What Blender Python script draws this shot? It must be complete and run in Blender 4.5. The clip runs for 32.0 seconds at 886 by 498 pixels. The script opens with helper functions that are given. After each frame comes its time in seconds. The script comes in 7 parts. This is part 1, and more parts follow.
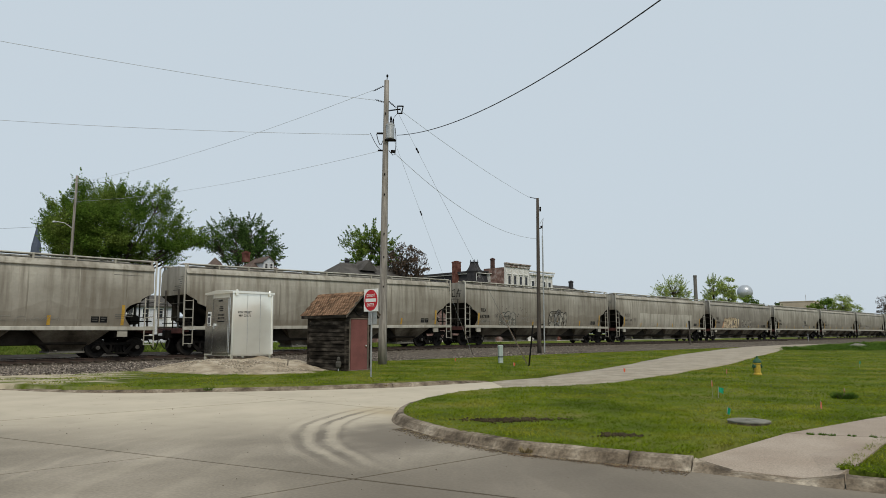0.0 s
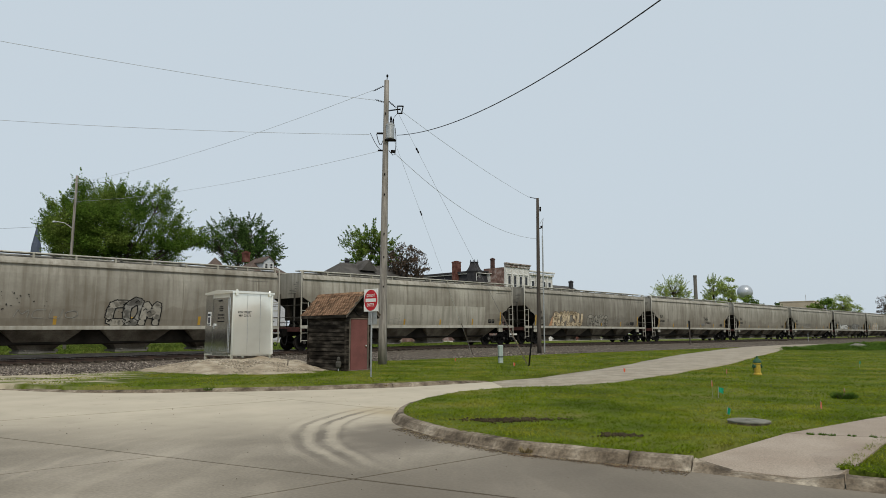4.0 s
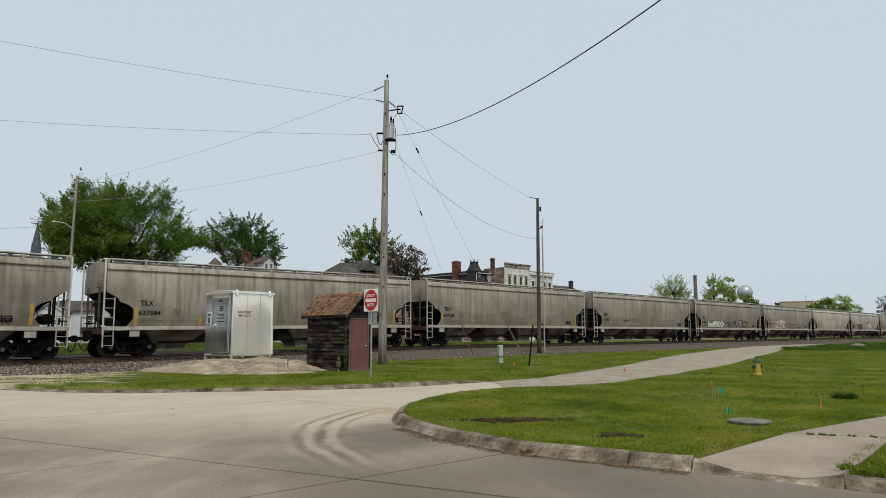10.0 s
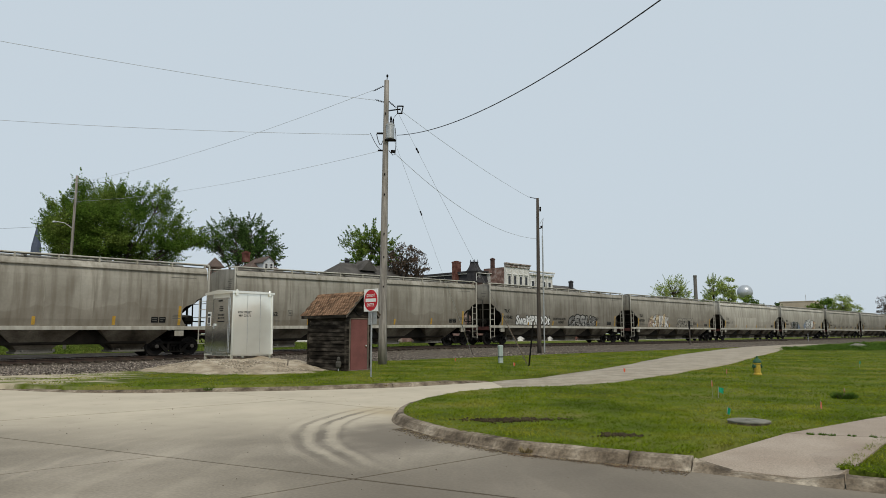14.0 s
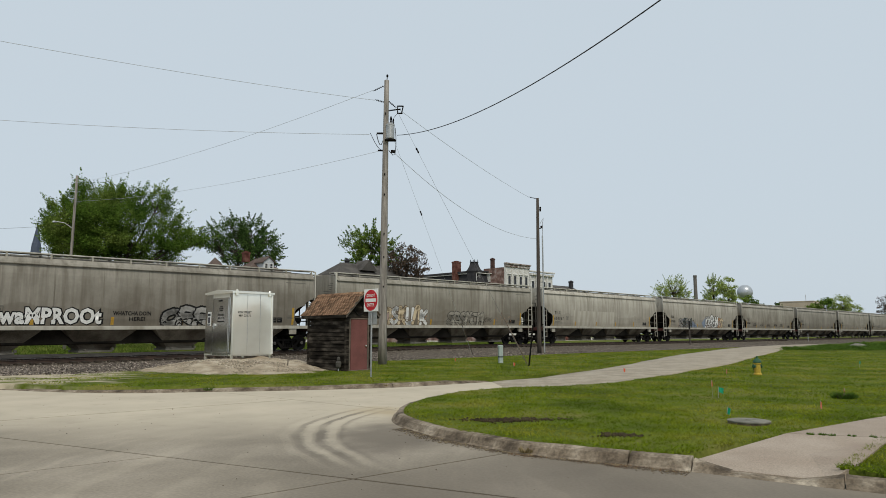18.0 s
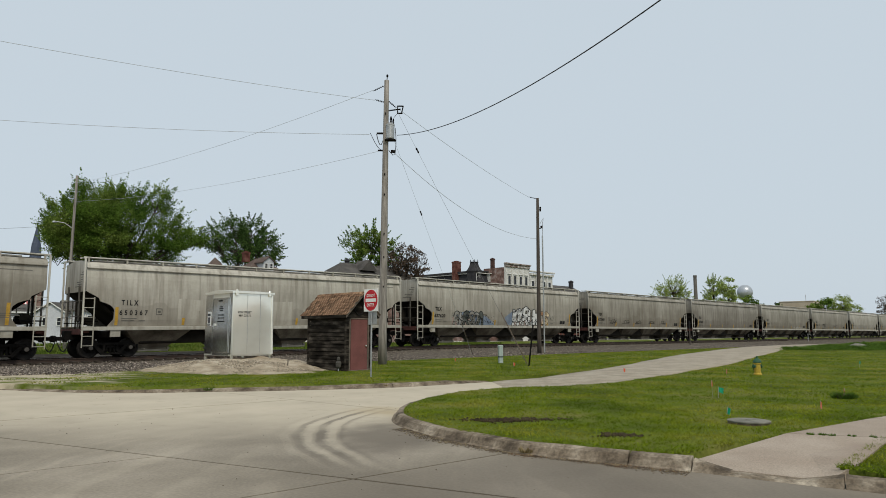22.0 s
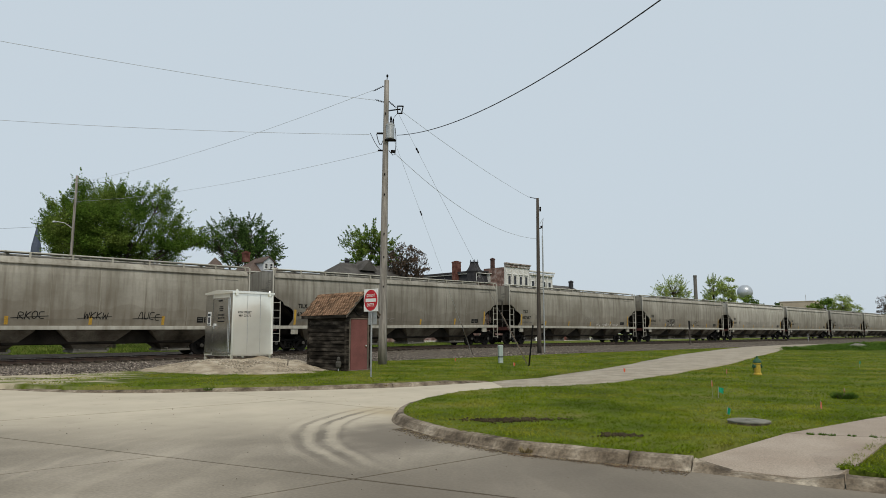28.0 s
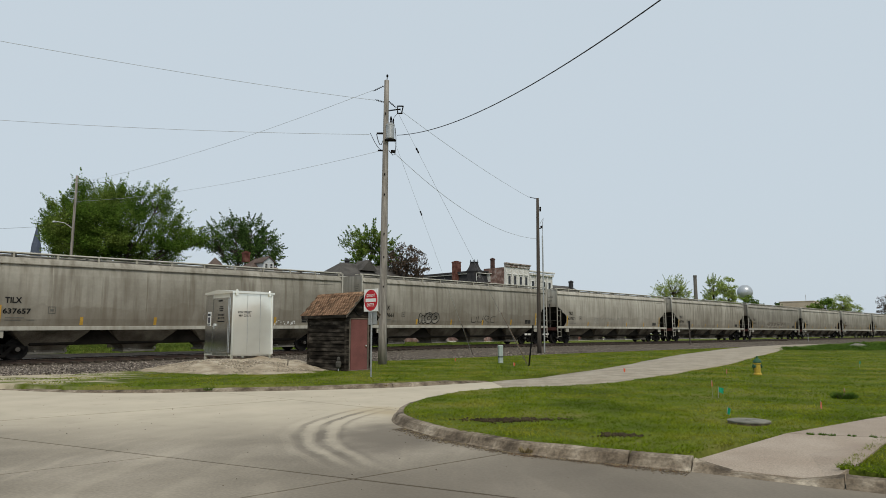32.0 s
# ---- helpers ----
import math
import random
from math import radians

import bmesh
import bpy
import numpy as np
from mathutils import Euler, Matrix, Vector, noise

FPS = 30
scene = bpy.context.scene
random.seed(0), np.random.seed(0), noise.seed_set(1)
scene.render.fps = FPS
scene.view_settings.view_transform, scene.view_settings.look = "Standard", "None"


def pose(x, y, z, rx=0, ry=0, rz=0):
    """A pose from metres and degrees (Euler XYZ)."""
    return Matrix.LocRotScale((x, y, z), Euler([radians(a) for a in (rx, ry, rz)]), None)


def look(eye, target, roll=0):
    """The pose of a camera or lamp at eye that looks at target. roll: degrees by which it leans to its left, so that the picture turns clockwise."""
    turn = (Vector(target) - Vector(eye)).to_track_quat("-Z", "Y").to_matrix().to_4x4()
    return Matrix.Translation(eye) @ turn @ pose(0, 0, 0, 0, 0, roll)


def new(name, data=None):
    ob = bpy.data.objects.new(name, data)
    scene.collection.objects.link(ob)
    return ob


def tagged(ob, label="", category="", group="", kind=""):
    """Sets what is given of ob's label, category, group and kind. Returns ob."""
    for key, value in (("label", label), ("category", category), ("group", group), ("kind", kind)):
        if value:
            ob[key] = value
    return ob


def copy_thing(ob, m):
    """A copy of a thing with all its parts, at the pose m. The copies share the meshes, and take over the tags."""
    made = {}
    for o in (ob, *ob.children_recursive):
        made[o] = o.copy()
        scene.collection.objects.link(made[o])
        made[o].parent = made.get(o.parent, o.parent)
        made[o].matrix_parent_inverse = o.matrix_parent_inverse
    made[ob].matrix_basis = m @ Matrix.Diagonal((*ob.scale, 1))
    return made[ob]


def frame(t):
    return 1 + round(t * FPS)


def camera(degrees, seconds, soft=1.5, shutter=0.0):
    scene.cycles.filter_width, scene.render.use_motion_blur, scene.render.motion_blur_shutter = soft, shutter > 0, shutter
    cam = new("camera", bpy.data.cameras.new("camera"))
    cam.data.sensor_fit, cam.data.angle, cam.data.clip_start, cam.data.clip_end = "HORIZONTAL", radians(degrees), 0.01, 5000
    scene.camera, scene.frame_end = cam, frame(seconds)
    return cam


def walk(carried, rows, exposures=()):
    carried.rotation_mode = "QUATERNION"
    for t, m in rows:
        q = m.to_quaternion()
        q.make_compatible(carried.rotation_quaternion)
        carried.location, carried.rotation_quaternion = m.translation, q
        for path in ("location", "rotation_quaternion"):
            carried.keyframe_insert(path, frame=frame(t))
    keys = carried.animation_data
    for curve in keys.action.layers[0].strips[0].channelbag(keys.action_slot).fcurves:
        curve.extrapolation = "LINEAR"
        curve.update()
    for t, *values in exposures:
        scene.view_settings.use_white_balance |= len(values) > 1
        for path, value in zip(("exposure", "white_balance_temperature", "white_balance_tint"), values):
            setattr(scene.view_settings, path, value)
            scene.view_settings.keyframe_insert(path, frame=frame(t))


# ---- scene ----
# ---- camera ----
EYE = (0.0, 0.0, 1.62)
PITCH = 7.2
cam = camera(67.2, 32.0, soft=0.3)
walk(cam, [(0.0, pose(0, 0, 1.62, 90 + PITCH, 0, 0)), (32.0, pose(0, 0, 1.62, 90 + PITCH, 0, 0))],
     [(0.0, 0.0), (32.0, 0.0)])

# ---- sky and sun ----
world = bpy.data.worlds.new("hazy_sky")
scene.world = world
world.use_nodes = True
wn, wl = world.node_tree.nodes, world.node_tree.links
wn.clear()
sky = wn.new("ShaderNodeTexSky")
sky.sky_type, sky.sun_disc = "NISHITA", False
sky.sun_elevation, sky.sun_rotation = radians(51.5), radians(164)
sky.air_density, sky.dust_density, sky.ozone_density = 1.2, 4.0, 2.0
bg_sky, bg_haze = wn.new("ShaderNodeBackground"), wn.new("ShaderNodeBackground")
bg_sky.inputs[1].default_value = 0.06
bg_haze.inputs[0].default_value = (0.575, 0.655, 0.72, 1)
bg_haze.inputs[1].default_value = 1.09
mixw, outw = wn.new("ShaderNodeMixShader"), wn.new("ShaderNodeOutputWorld")
mixw.inputs[0].default_value = 0.88
wl.new(sky.outputs[0], bg_sky.inputs[0])
wl.new(bg_sky.outputs[0], mixw.inputs[1])
wl.new(bg_haze.outputs[0], mixw.inputs[2])
wl.new(mixw.outputs[0], outw.inputs[0])
sun_data = bpy.data.lights.new("sun", "SUN")
sun_data.energy, sun_data.angle, sun_data.color = 2.2, radians(20), (1.0, 0.93, 0.80)
sun = new("sun", sun_data)
sun.matrix_world = look((12, -42, 55), (0, 0, 0))

# ---- materials ----
def material(name, cols, scale=3.0, rough=0.8, metal=0.0, bump=0.3, fine=40.0, stretch=(1, 1, 1), random_tint=0.0,
             spec=0.3, island=0.0, bump_dist=0.01, coarse_low=0.35, coarse_high=0.65, translucent=0.0, grain=0.2):
    """Two scales of noise between the colours, with grain in colour and relief."""
    m = bpy.data.materials.new(name)
    m.use_nodes = True
    nt = m.node_tree
    n, l = nt.nodes, nt.links
    b = n["Principled BSDF"]
    b.inputs["Roughness"].default_value = rough
    b.inputs["Metallic"].default_value = metal
    b.inputs["Specular IOR Level"].default_value = spec
    tc, mp = n.new("ShaderNodeTexCoord"), n.new("ShaderNodeMapping")
    mp.inputs["Scale"].default_value = stretch
    l.new(tc.outputs["Object"], mp.inputs[0])
    n1, n2 = n.new("ShaderNodeTexNoise"), n.new("ShaderNodeTexNoise")
    for t, s, d in ((n1, scale, 5), (n2, fine, 3)):
        t.inputs["Scale"].default_value, t.inputs["Detail"].default_value = s, d
        l.new(mp.outputs[0], t.inputs[0])
    r = n.new("ShaderNodeValToRGB")
    el = r.color_ramp.elements
    while len(el) < len(cols):
        el.new(0.5)
    for i, c in enumerate(cols):
        el[i].position = coarse_low + (coarse_high - coarse_low) * i / max(1, len(cols) - 1)
        el[i].color = (*c, 1)
    l.new(n1.outputs[0], r.inputs[0])
    g = n.new("ShaderNodeMapRange")
    g.inputs["From Min"].default_value, g.inputs["From Max"].default_value = 0.3, 0.7
    g.inputs["To Min"].default_value, g.inputs["To Max"].default_value = 1 - grain, 1 + grain
    l.new(n2.outputs[0], g.inputs[0])
    mul = n.new("ShaderNodeMix")
    mul.data_type, mul.blend_type = "RGBA", "MULTIPLY"
    mul.inputs[0].default_value = 1.0
    l.new(r.outputs[0], mul.inputs[6])
    l.new(g.outputs[0], mul.inputs[7])
    last = mul.outputs[2]
    if random_tint or island:
        src = n.new("ShaderNodeNewGeometry" if island else "ShaderNodeObjectInfo")
        mr = n.new("ShaderNodeMapRange")
        k = island or random_tint
        mr.inputs["To Min"].default_value, mr.inputs["To Max"].default_value = 1 - k, 1 + k
        l.new(src.outputs["Random Per Island" if island else "Random"], mr.inputs[0])
        mu = n.new("ShaderNodeMix")
        mu.data_type, mu.blend_type = "RGBA", "MULTIPLY"
        mu.inputs[0].default_value = 1.0
        l.new(last, mu.inputs[6])
        l.new(mr.outputs[0], mu.inputs[7])
        last = mu.outputs[2]
    l.new(last, b.inputs["Base Color"])
    if bump:
        bp = n.new("ShaderNodeBump")
        bp.inputs["Strength"].default_value, bp.inputs["Distance"].default_value = bump, bump_dist
        l.new(n2.outputs[0], bp.inputs["Height"])
        l.new(bp.outputs[0], b.inputs["Normal"])
    if translucent:
        tr, ms = n.new("ShaderNodeBsdfTranslucent"), n.new("ShaderNodeMixShader")
        ms.inputs[0].default_value = translucent
        l.new(last, tr.inputs[0])
        l.new(b.outputs[0], ms.inputs[1])
        l.new(tr.outputs[0], ms.inputs[2])
        l.new(ms.outputs[0], n["Material Output"].inputs[0])
    return m


def streaked(name, base, dark, light, low_dirt, z_low, z_high, rough=0.62):
    """Weathered paint: rain streaks down the sheet, blotches, and road dirt that thickens in patches low down."""
    m = material(name, [dark, base, light], scale=0.45, rough=rough, bump=0.05, fine=9, random_tint=0.10, coarse_low=0.3, coarse_high=0.72, grain=0.05)
    nt = m.node_tree
    n, l = nt.nodes, nt.links
    b = n["Principled BSDF"]
    last = b.inputs["Base Color"].links[0].from_socket
    tc, mp = n.new("ShaderNodeTexCoord"), n.new("ShaderNodeMapping")
    oi, va = n.new("ShaderNodeObjectInfo"), n.new("ShaderNodeVectorMath")
    sc = n.new("ShaderNodeMath")
    sc.operation = "MULTIPLY"
    sc.inputs[1].default_value = 37.0
    l.new(oi.outputs["Random"], sc.inputs[0])
    l.new(tc.outputs["Object"], va.inputs[0])
    l.new(sc.outputs[0], va.inputs[1])
    l.new(va.outputs[0], mp.inputs[0])
    mp.inputs["Scale"].default_value = (1.7, 1.7, 0.13)
    st = n.new("ShaderNodeTexNoise")
    st.inputs["Scale"].default_value, st.inputs["Detail"].default_value = 2.4, 7
    l.new(mp.outputs[0], st.inputs[0])
    ra = n.new("ShaderNodeMapRange")
    ra.inputs["From Min"].default_value, ra.inputs["From Max"].default_value = 0.44, 0.68
    ra.inputs["To Min"].default_value, ra.inputs["To Max"].default_value = 0.0, 0.62
    l.new(st.outputs[0], ra.inputs[0])
    mx = n.new("ShaderNodeMix")
    mx.data_type = "RGBA"
    l.new(ra.outputs[0], mx.inputs[0])
    l.new(last, mx.inputs[6])
    mx.inputs[7].default_value = (*low_dirt, 1)
    # road spray: patchy film that follows height on the car
    sx = n.new("ShaderNodeSeparateXYZ")
    l.new(tc.outputs["Object"], sx.inputs[0])
    hz = n.new("ShaderNodeMapRange")
    hz.inputs["From Min"].default_value, hz.inputs["From Max"].default_value = z_high, z_low
    l.new(sx.outputs[2], hz.inputs[0])
    n3 = n.new("ShaderNodeTexNoise")
    n3.inputs["Scale"].default_value, n3.inputs["Detail"].default_value = 0.9, 4
    l.new(va.outputs[0], n3.inputs[0])
    am = n.new("ShaderNodeMath")
    am.operation = "MULTIPLY"
    l.new(hz.outputs[0], am.inputs[0])
    l.new(n3.outputs[0], am.inputs[1])
    m2 = n.new("ShaderNodeMix")
    m2.data_type = "RGBA"
    l.new(am.outputs[0], m2.inputs[0])
    l.new(mx.outputs[2], m2.inputs[6])
    m2.inputs[7].default_value = (*low_dirt, 1)
    l.new(m2.outputs[2], b.inputs["Base Color"])
    # a film of dust whose upper edge runs in long waves along the sheet
    if z_high > 3:
        along = n.new("ShaderNodeMapping")
        along.inputs["Scale"].default_value = (0.42, 0.0, 0.0)
        l.new(va.outputs[0], along.inputs[0])
        edge = maths(n, l, "ADD", sx.outputs[2], maths(n, l, "MULTIPLY", noisy(n, l, along.outputs[0], 1.0, 3), -1.9))
        veil = maths(n, l, "MULTIPLY", ramp(n, l, edge, 1.40, 1.32, 0.0, 0.30), ramp(n, l, n3.outputs[0], 0.25, 0.6, 0.4, 1.0))
        blend(n, l, b, veil, low_dirt)
    return m



def blend(n, l, b, factor, colour):
    """Lay a colour over the base colour where factor is high."""
    mx = n.new("ShaderNodeMix")
    mx.data_type = "RGBA"
    l.new(factor, mx.inputs[0])
    l.new(b.inputs["Base Color"].links[0].from_socket, mx.inputs[6])
    mx.inputs[7].default_value = (*colour, 1)
    l.new(mx.outputs[2], b.inputs["Base Color"])


def maths(n, l, op, a, c, clamp=False):
    m = n.new("ShaderNodeMath")
    m.operation, m.use_clamp = op, clamp
    for k, v in ((0, a), (1, c)):
        if isinstance(v, (int, float)):
            m.inputs[k].default_value = v
        else:
            l.new(v, m.inputs[k])
    return m.outputs[0]


def ramp(n, l, value, lo, hi, a=0.0, c=1.0):
    r = n.new("ShaderNodeMapRange")
    r.interpolation_type = "SMOOTHSTEP"
    for k, v in (("From Min", lo), ("From Max", hi), ("To Min", a), ("To Max", c)):
        r.inputs[k].default_value = v
    l.new(value, r.inputs[0])
    return r.outputs[0]


def noisy(n, l, coord, scale, detail=4):
    t = n.new("ShaderNodeTexNoise")
    t.inputs["Scale"].default_value, t.inputs["Detail"].default_value = scale, detail
    l.new(coord, t.inputs[0])
    return t.outputs[0]


def bands(n, l, value, scale, lo, hi):
    """Irregular stripes along one value."""
    t = n.new("ShaderNodeTexNoise")
    t.noise_dimensions = "1D"
    t.inputs["Scale"].default_value, t.inputs["Detail"].default_value, t.inputs["Roughness"].default_value = scale, 2, 0.6
    l.new(value, t.inputs["W"])
    return ramp(n, l, t.outputs[0], lo, hi)


def street_marks(m, dust, smear):
    """Tyre sweeps round the kerb's nose, a damp stain beside it, and pale sand lying over the street's far half."""
    n, l = m.node_tree.nodes, m.node_tree.links
    b = n["Principled BSDF"]
    tc = n.new("ShaderNodeTexCoord")
    co = tc.outputs["Object"]
    place = n.new("ShaderNodeSeparateXYZ")
    l.new(co, place.inputs[0])
    px_, py_ = place.outputs[0], place.outputs[1]
    # sweep: one value that stays equal along each tyre track as it bends round the nose
    back = maths(n, l, "SUBTRACT", py_, 12.0)
    bend = maths(n, l, "MULTIPLY", maths(n, l, "MULTIPLY", back, back), 0.088)
    sweep = maths(n, l, "ADD", maths(n, l, "SUBTRACT", px_, bend), maths(n, l, "MULTIPLY", maths(n, l, "SUBTRACT", noisy(n, l, co, 0.8, 3), 0.5), 0.26))
    wave = maths(n, l, "COSINE", maths(n, l, "MULTIPLY", maths(n, l, "ADD", sweep, 1.88), 6.2832 / 0.37), 0.0)
    wave = maths(n, l, "ADD", wave, maths(n, l, "MULTIPLY", maths(n, l, "SUBTRACT", noisy(n, l, co, 3.2, 5), 0.5), 1.1))
    patch = ramp(n, l, noisy(n, l, co, 0.9, 5), 0.34, 0.56, 0.35, 1.0)
    ring = maths(n, l, "MULTIPLY", ramp(n, l, sweep, -2.95, -2.15), ramp(n, l, sweep, -1.62, -1.80))
    run = maths(n, l, "MULTIPLY", ramp(n, l, py_, 7.8, 9.6), ramp(n, l, py_, 15.2, 13.4))
    fade = maths(n, l, "MULTIPLY", maths(n, l, "MULTIPLY", ring, run), patch)
    light = maths(n, l, "MULTIPLY", ramp(n, l, wave, 0.0, 0.9), fade)
    dark = maths(n, l, "MULTIPLY", ramp(n, l, wave, 0.0, -0.9), fade)
    tread = maths(n, l, "MULTIPLY", maths(n, l, "MULTIPLY", bands(n, l, sweep, 26.0, 0.50, 0.60), ramp(n, l, sweep, -2.4, -2.9)), maths(n, l, "MULTIPLY", fade, 0.5))
    # long faint sweeps further out, along the way that cars turn
    wide = maths(n, l, "SUBTRACT", maths(n, l, "MULTIPLY", px_, 0.62), maths(n, l, "MULTIPLY", maths(n, l, "MULTIPLY", back, back), 0.035))
    wide = maths(n, l, "ADD", wide, maths(n, l, "SUBTRACT", maths(n, l, "MULTIPLY", noisy(n, l, co, 0.35, 3), 0.7), maths(n, l, "MULTIPLY", py_, 0.28)))
    far = maths(n, l, "MULTIPLY", bands(n, l, wide, 2.6, 0.46, 0.66), ramp(n, l, noisy(n, l, co, 0.4, 5), 0.40, 0.62, 0.0, 0.6))
    # sand over the far half, with a ragged margin
    reach = maths(n, l, "ADD", py_, maths(n, l, "MULTIPLY", noisy(n, l, co, 0.33, 5), 4.0))
    sand = maths(n, l, "MULTIPLY", ramp(n, l, reach, 11.0, 16.2), maths(n, l, "ADD", maths(n, l, "MULTIPLY", noisy(n, l, co, 0.9, 6), 0.6), 0.52))

    def near(x, y, stretch, wobble):
        """Distance from a spot, longer one way, with a ragged margin."""
        spot, ls = n.new("ShaderNodeMapping"), n.new("ShaderNodeVectorMath")
        spot.inputs["Location"].default_value = (-x, -y / stretch, 0)
        spot.inputs["Scale"].default_value = (1, 1 / stretch, 0)
        l.new(co, spot.inputs[0])
        ls.operation = "LENGTH"
        l.new(spot.outputs[0], ls.inputs[0])
        return maths(n, l, "ADD", ls.outputs["Value"], maths(n, l, "MULTIPLY", noisy(n, l, co, 1.7, 6), wobble))

    stain = ramp(n, l, near(-0.85, 11.0, 1.9, 0.9), 1.65, 0.8, 0.0, 0.75)
    ochre = ramp(n, l, near(-1.35, 14.3, 1.3, 1.0), 1.45, 0.6, 0.0, 0.7)
    blotch = ramp(n, l, noisy(n, l, co, 2.6, 7), 0.56, 0.74, 0.0, 0.16)
    blend(n, l, b, sand, dust)
    blend(n, l, b, maths(n, l, "MULTIPLY", far, 0.36), dust)
    blend(n, l, b, blotch, smear)
    # brown film over the panels that lie along the island's kerb
    across = maths(n, l, "SUBTRACT", maths(n, l, "MULTIPLY", px_, 0.653), maths(n, l, "MULTIPLY", py_, 0.757))
    film = maths(n, l, "ADD", across, maths(n, l, "MULTIPLY", noisy(n, l, co, 0.8, 6), 1.6))
    blend(n, l, b, ramp(n, l, film, -6.4, -4.6, 0.0, 0.58), smear)
    blend(n, l, b, stain, smear)
    blend(n, l, b, ochre, (0.36, 0.285, 0.17))
    blend(n, l, b, maths(n, l, "MULTIPLY", dark, 0.72), smear)
    blend(n, l, b, maths(n, l, "MULTIPLY", light, 0.36), dust)
    blend(n, l, b, tread, dust)


def bare_shoulder(m, dirt):
    """Pale trodden dirt showing through the turf at the street's far end, in ragged streaks."""
    n, l = m.node_tree.nodes, m.node_tree.links
    b = n["Principled BSDF"]
    tc, mp = n.new("ShaderNodeTexCoord"), n.new("ShaderNodeMapping")
    l.new(tc.outputs["Object"], mp.inputs[0])
    mp.inputs["Scale"].default_value = (0.8, 1.3, 1)
    sep = n.new("ShaderNodeSeparateXYZ")
    l.new(tc.outputs["Object"], sep.inputs[0])
    reach = maths(n, l, "MULTIPLY", ramp(n, l, sep.outputs[0], -7.5, -14.0), ramp(n, l, sep.outputs[1], 30.0, 25.0))
    level = maths(n, l, "ADD", noisy(n, l, mp.outputs[0], 1.1, 6), maths(n, l, "MULTIPLY", reach, 0.36))
    blend(n, l, b, maths(n, l, "MULTIPLY", ramp(n, l, level, 0.62, 0.92), ramp(n, l, reach, 0.0, 0.12)), dirt)


M = {}
M["concrete"] = material("street_concrete", [(0.152, 0.128, 0.096), (0.215, 0.184, 0.14), (0.282, 0.243, 0.19)], 0.4, 0.78, bump=0.2, fine=26, random_tint=0.04, coarse_low=0.36, coarse_high=0.66, grain=0.14)
M["kerb"] = material("kerb_concrete", [(0.055, 0.042, 0.029), (0.125, 0.098, 0.069), (0.19, 0.155, 0.114), (0.30, 0.258, 0.20)], 2.6, 0.95, bump=0.9, fine=24, random_tint=0.12, grain=0.34, coarse_low=0.32, coarse_high=0.68)
M["walk"] = material("pavement_concrete", [(0.262, 0.205, 0.158), (0.30, 0.243, 0.19), (0.345, 0.285, 0.228)], 0.8, 0.9, bump=0.3, fine=50, random_tint=0.05)
M["lane"] = material("worn_lane", [(0.245, 0.208, 0.157), (0.29, 0.249, 0.19), (0.335, 0.292, 0.228)], 1.6, 0.95, bump=0.3, fine=14, grain=0.15)
M["ground"] = material("lawn_soil", [(0.055, 0.07, 0.010), (0.085, 0.11, 0.015), (0.135, 0.135, 0.035)], 0.45, 0.95, bump=0.8, fine=14, bump_dist=0.03, spec=0.05)
M["blade"] = material("grass_blades", [(0.086, 0.136, 0.008), (0.158, 0.206, 0.011), (0.262, 0.255, 0.033)], 0.55, 0.75, coarse_low=0.36, coarse_high=0.66, bump=0, fine=3, island=0.34, translucent=0.3, spec=0.05)
M["weed"] = material("weed_leaves", [(0.06, 0.12, 0.015), (0.11, 0.18, 0.03)], 1.5, 0.7, bump=0, fine=6, island=0.35, translucent=0.3, spec=0.05)
M["weedbright"] = material("bright_rough_grass", [(0.06, 0.095, 0.014), (0.105, 0.15, 0.022), (0.16, 0.175, 0.045)], 0.4, 0.7, bump=0, fine=3, island=0.4, translucent=0.3, spec=0.05)
M["dryweed"] = material("dry_weeds", [(0.20, 0.15, 0.07), (0.28, 0.22, 0.11)], 3, 0.8, bump=0, fine=6, island=0.3)
M["leaflitter"] = material("leaf_litter", [(0.10, 0.055, 0.03), (0.17, 0.10, 0.05)], 3, 0.9, bump=0, fine=6, island=0.4)
M["gutter"] = material("gutter_dirt", [(0.06, 0.044, 0.030), (0.11, 0.084, 0.058), (0.17, 0.135, 0.095)], 6, 0.95, bump=0.7, fine=40)
M["ballast"] = material("ballast_bed", [(0.045, 0.038, 0.031), (0.105, 0.09, 0.074), (0.18, 0.157, 0.13)], 5, 0.95, bump=1.0, fine=22, bump_dist=0.05, spec=0.03)
M["stone"] = material("ballast_stone", [(0.05, 0.040, 0.033), (0.14, 0.117, 0.097), (0.27, 0.236, 0.203)], 9, 0.9, bump=0.2, fine=60, island=0.7)
M["gravel"] = material("pale_gravel", [(0.23, 0.185, 0.128), (0.35, 0.292, 0.212), (0.45, 0.388, 0.298)], 1.8, 0.95, bump=1.0, fine=25, bump_dist=0.04)
# far darker than the other gravel, so the band below the wagons reads dark
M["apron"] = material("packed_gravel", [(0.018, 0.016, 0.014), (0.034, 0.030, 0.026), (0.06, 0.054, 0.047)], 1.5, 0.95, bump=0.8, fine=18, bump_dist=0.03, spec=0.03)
M["yard"] = material("yard_concrete", [(0.36, 0.34, 0.29), (0.46, 0.43, 0.37)], 0.3, 0.9, bump=0.1, fine=10)
M["oldroof"] = material("faded_roof", [(0.060, 0.056, 0.052), (0.10, 0.093, 0.086)], 0.8, 0.9, bump=0.4, fine=8, spec=0.1)
M["cornice"] = material("flaking_cornice", [(0.13, 0.085, 0.07), (0.30, 0.26, 0.235), (0.50, 0.48, 0.45)], 1.6, 0.9, bump=0.4, fine=6)
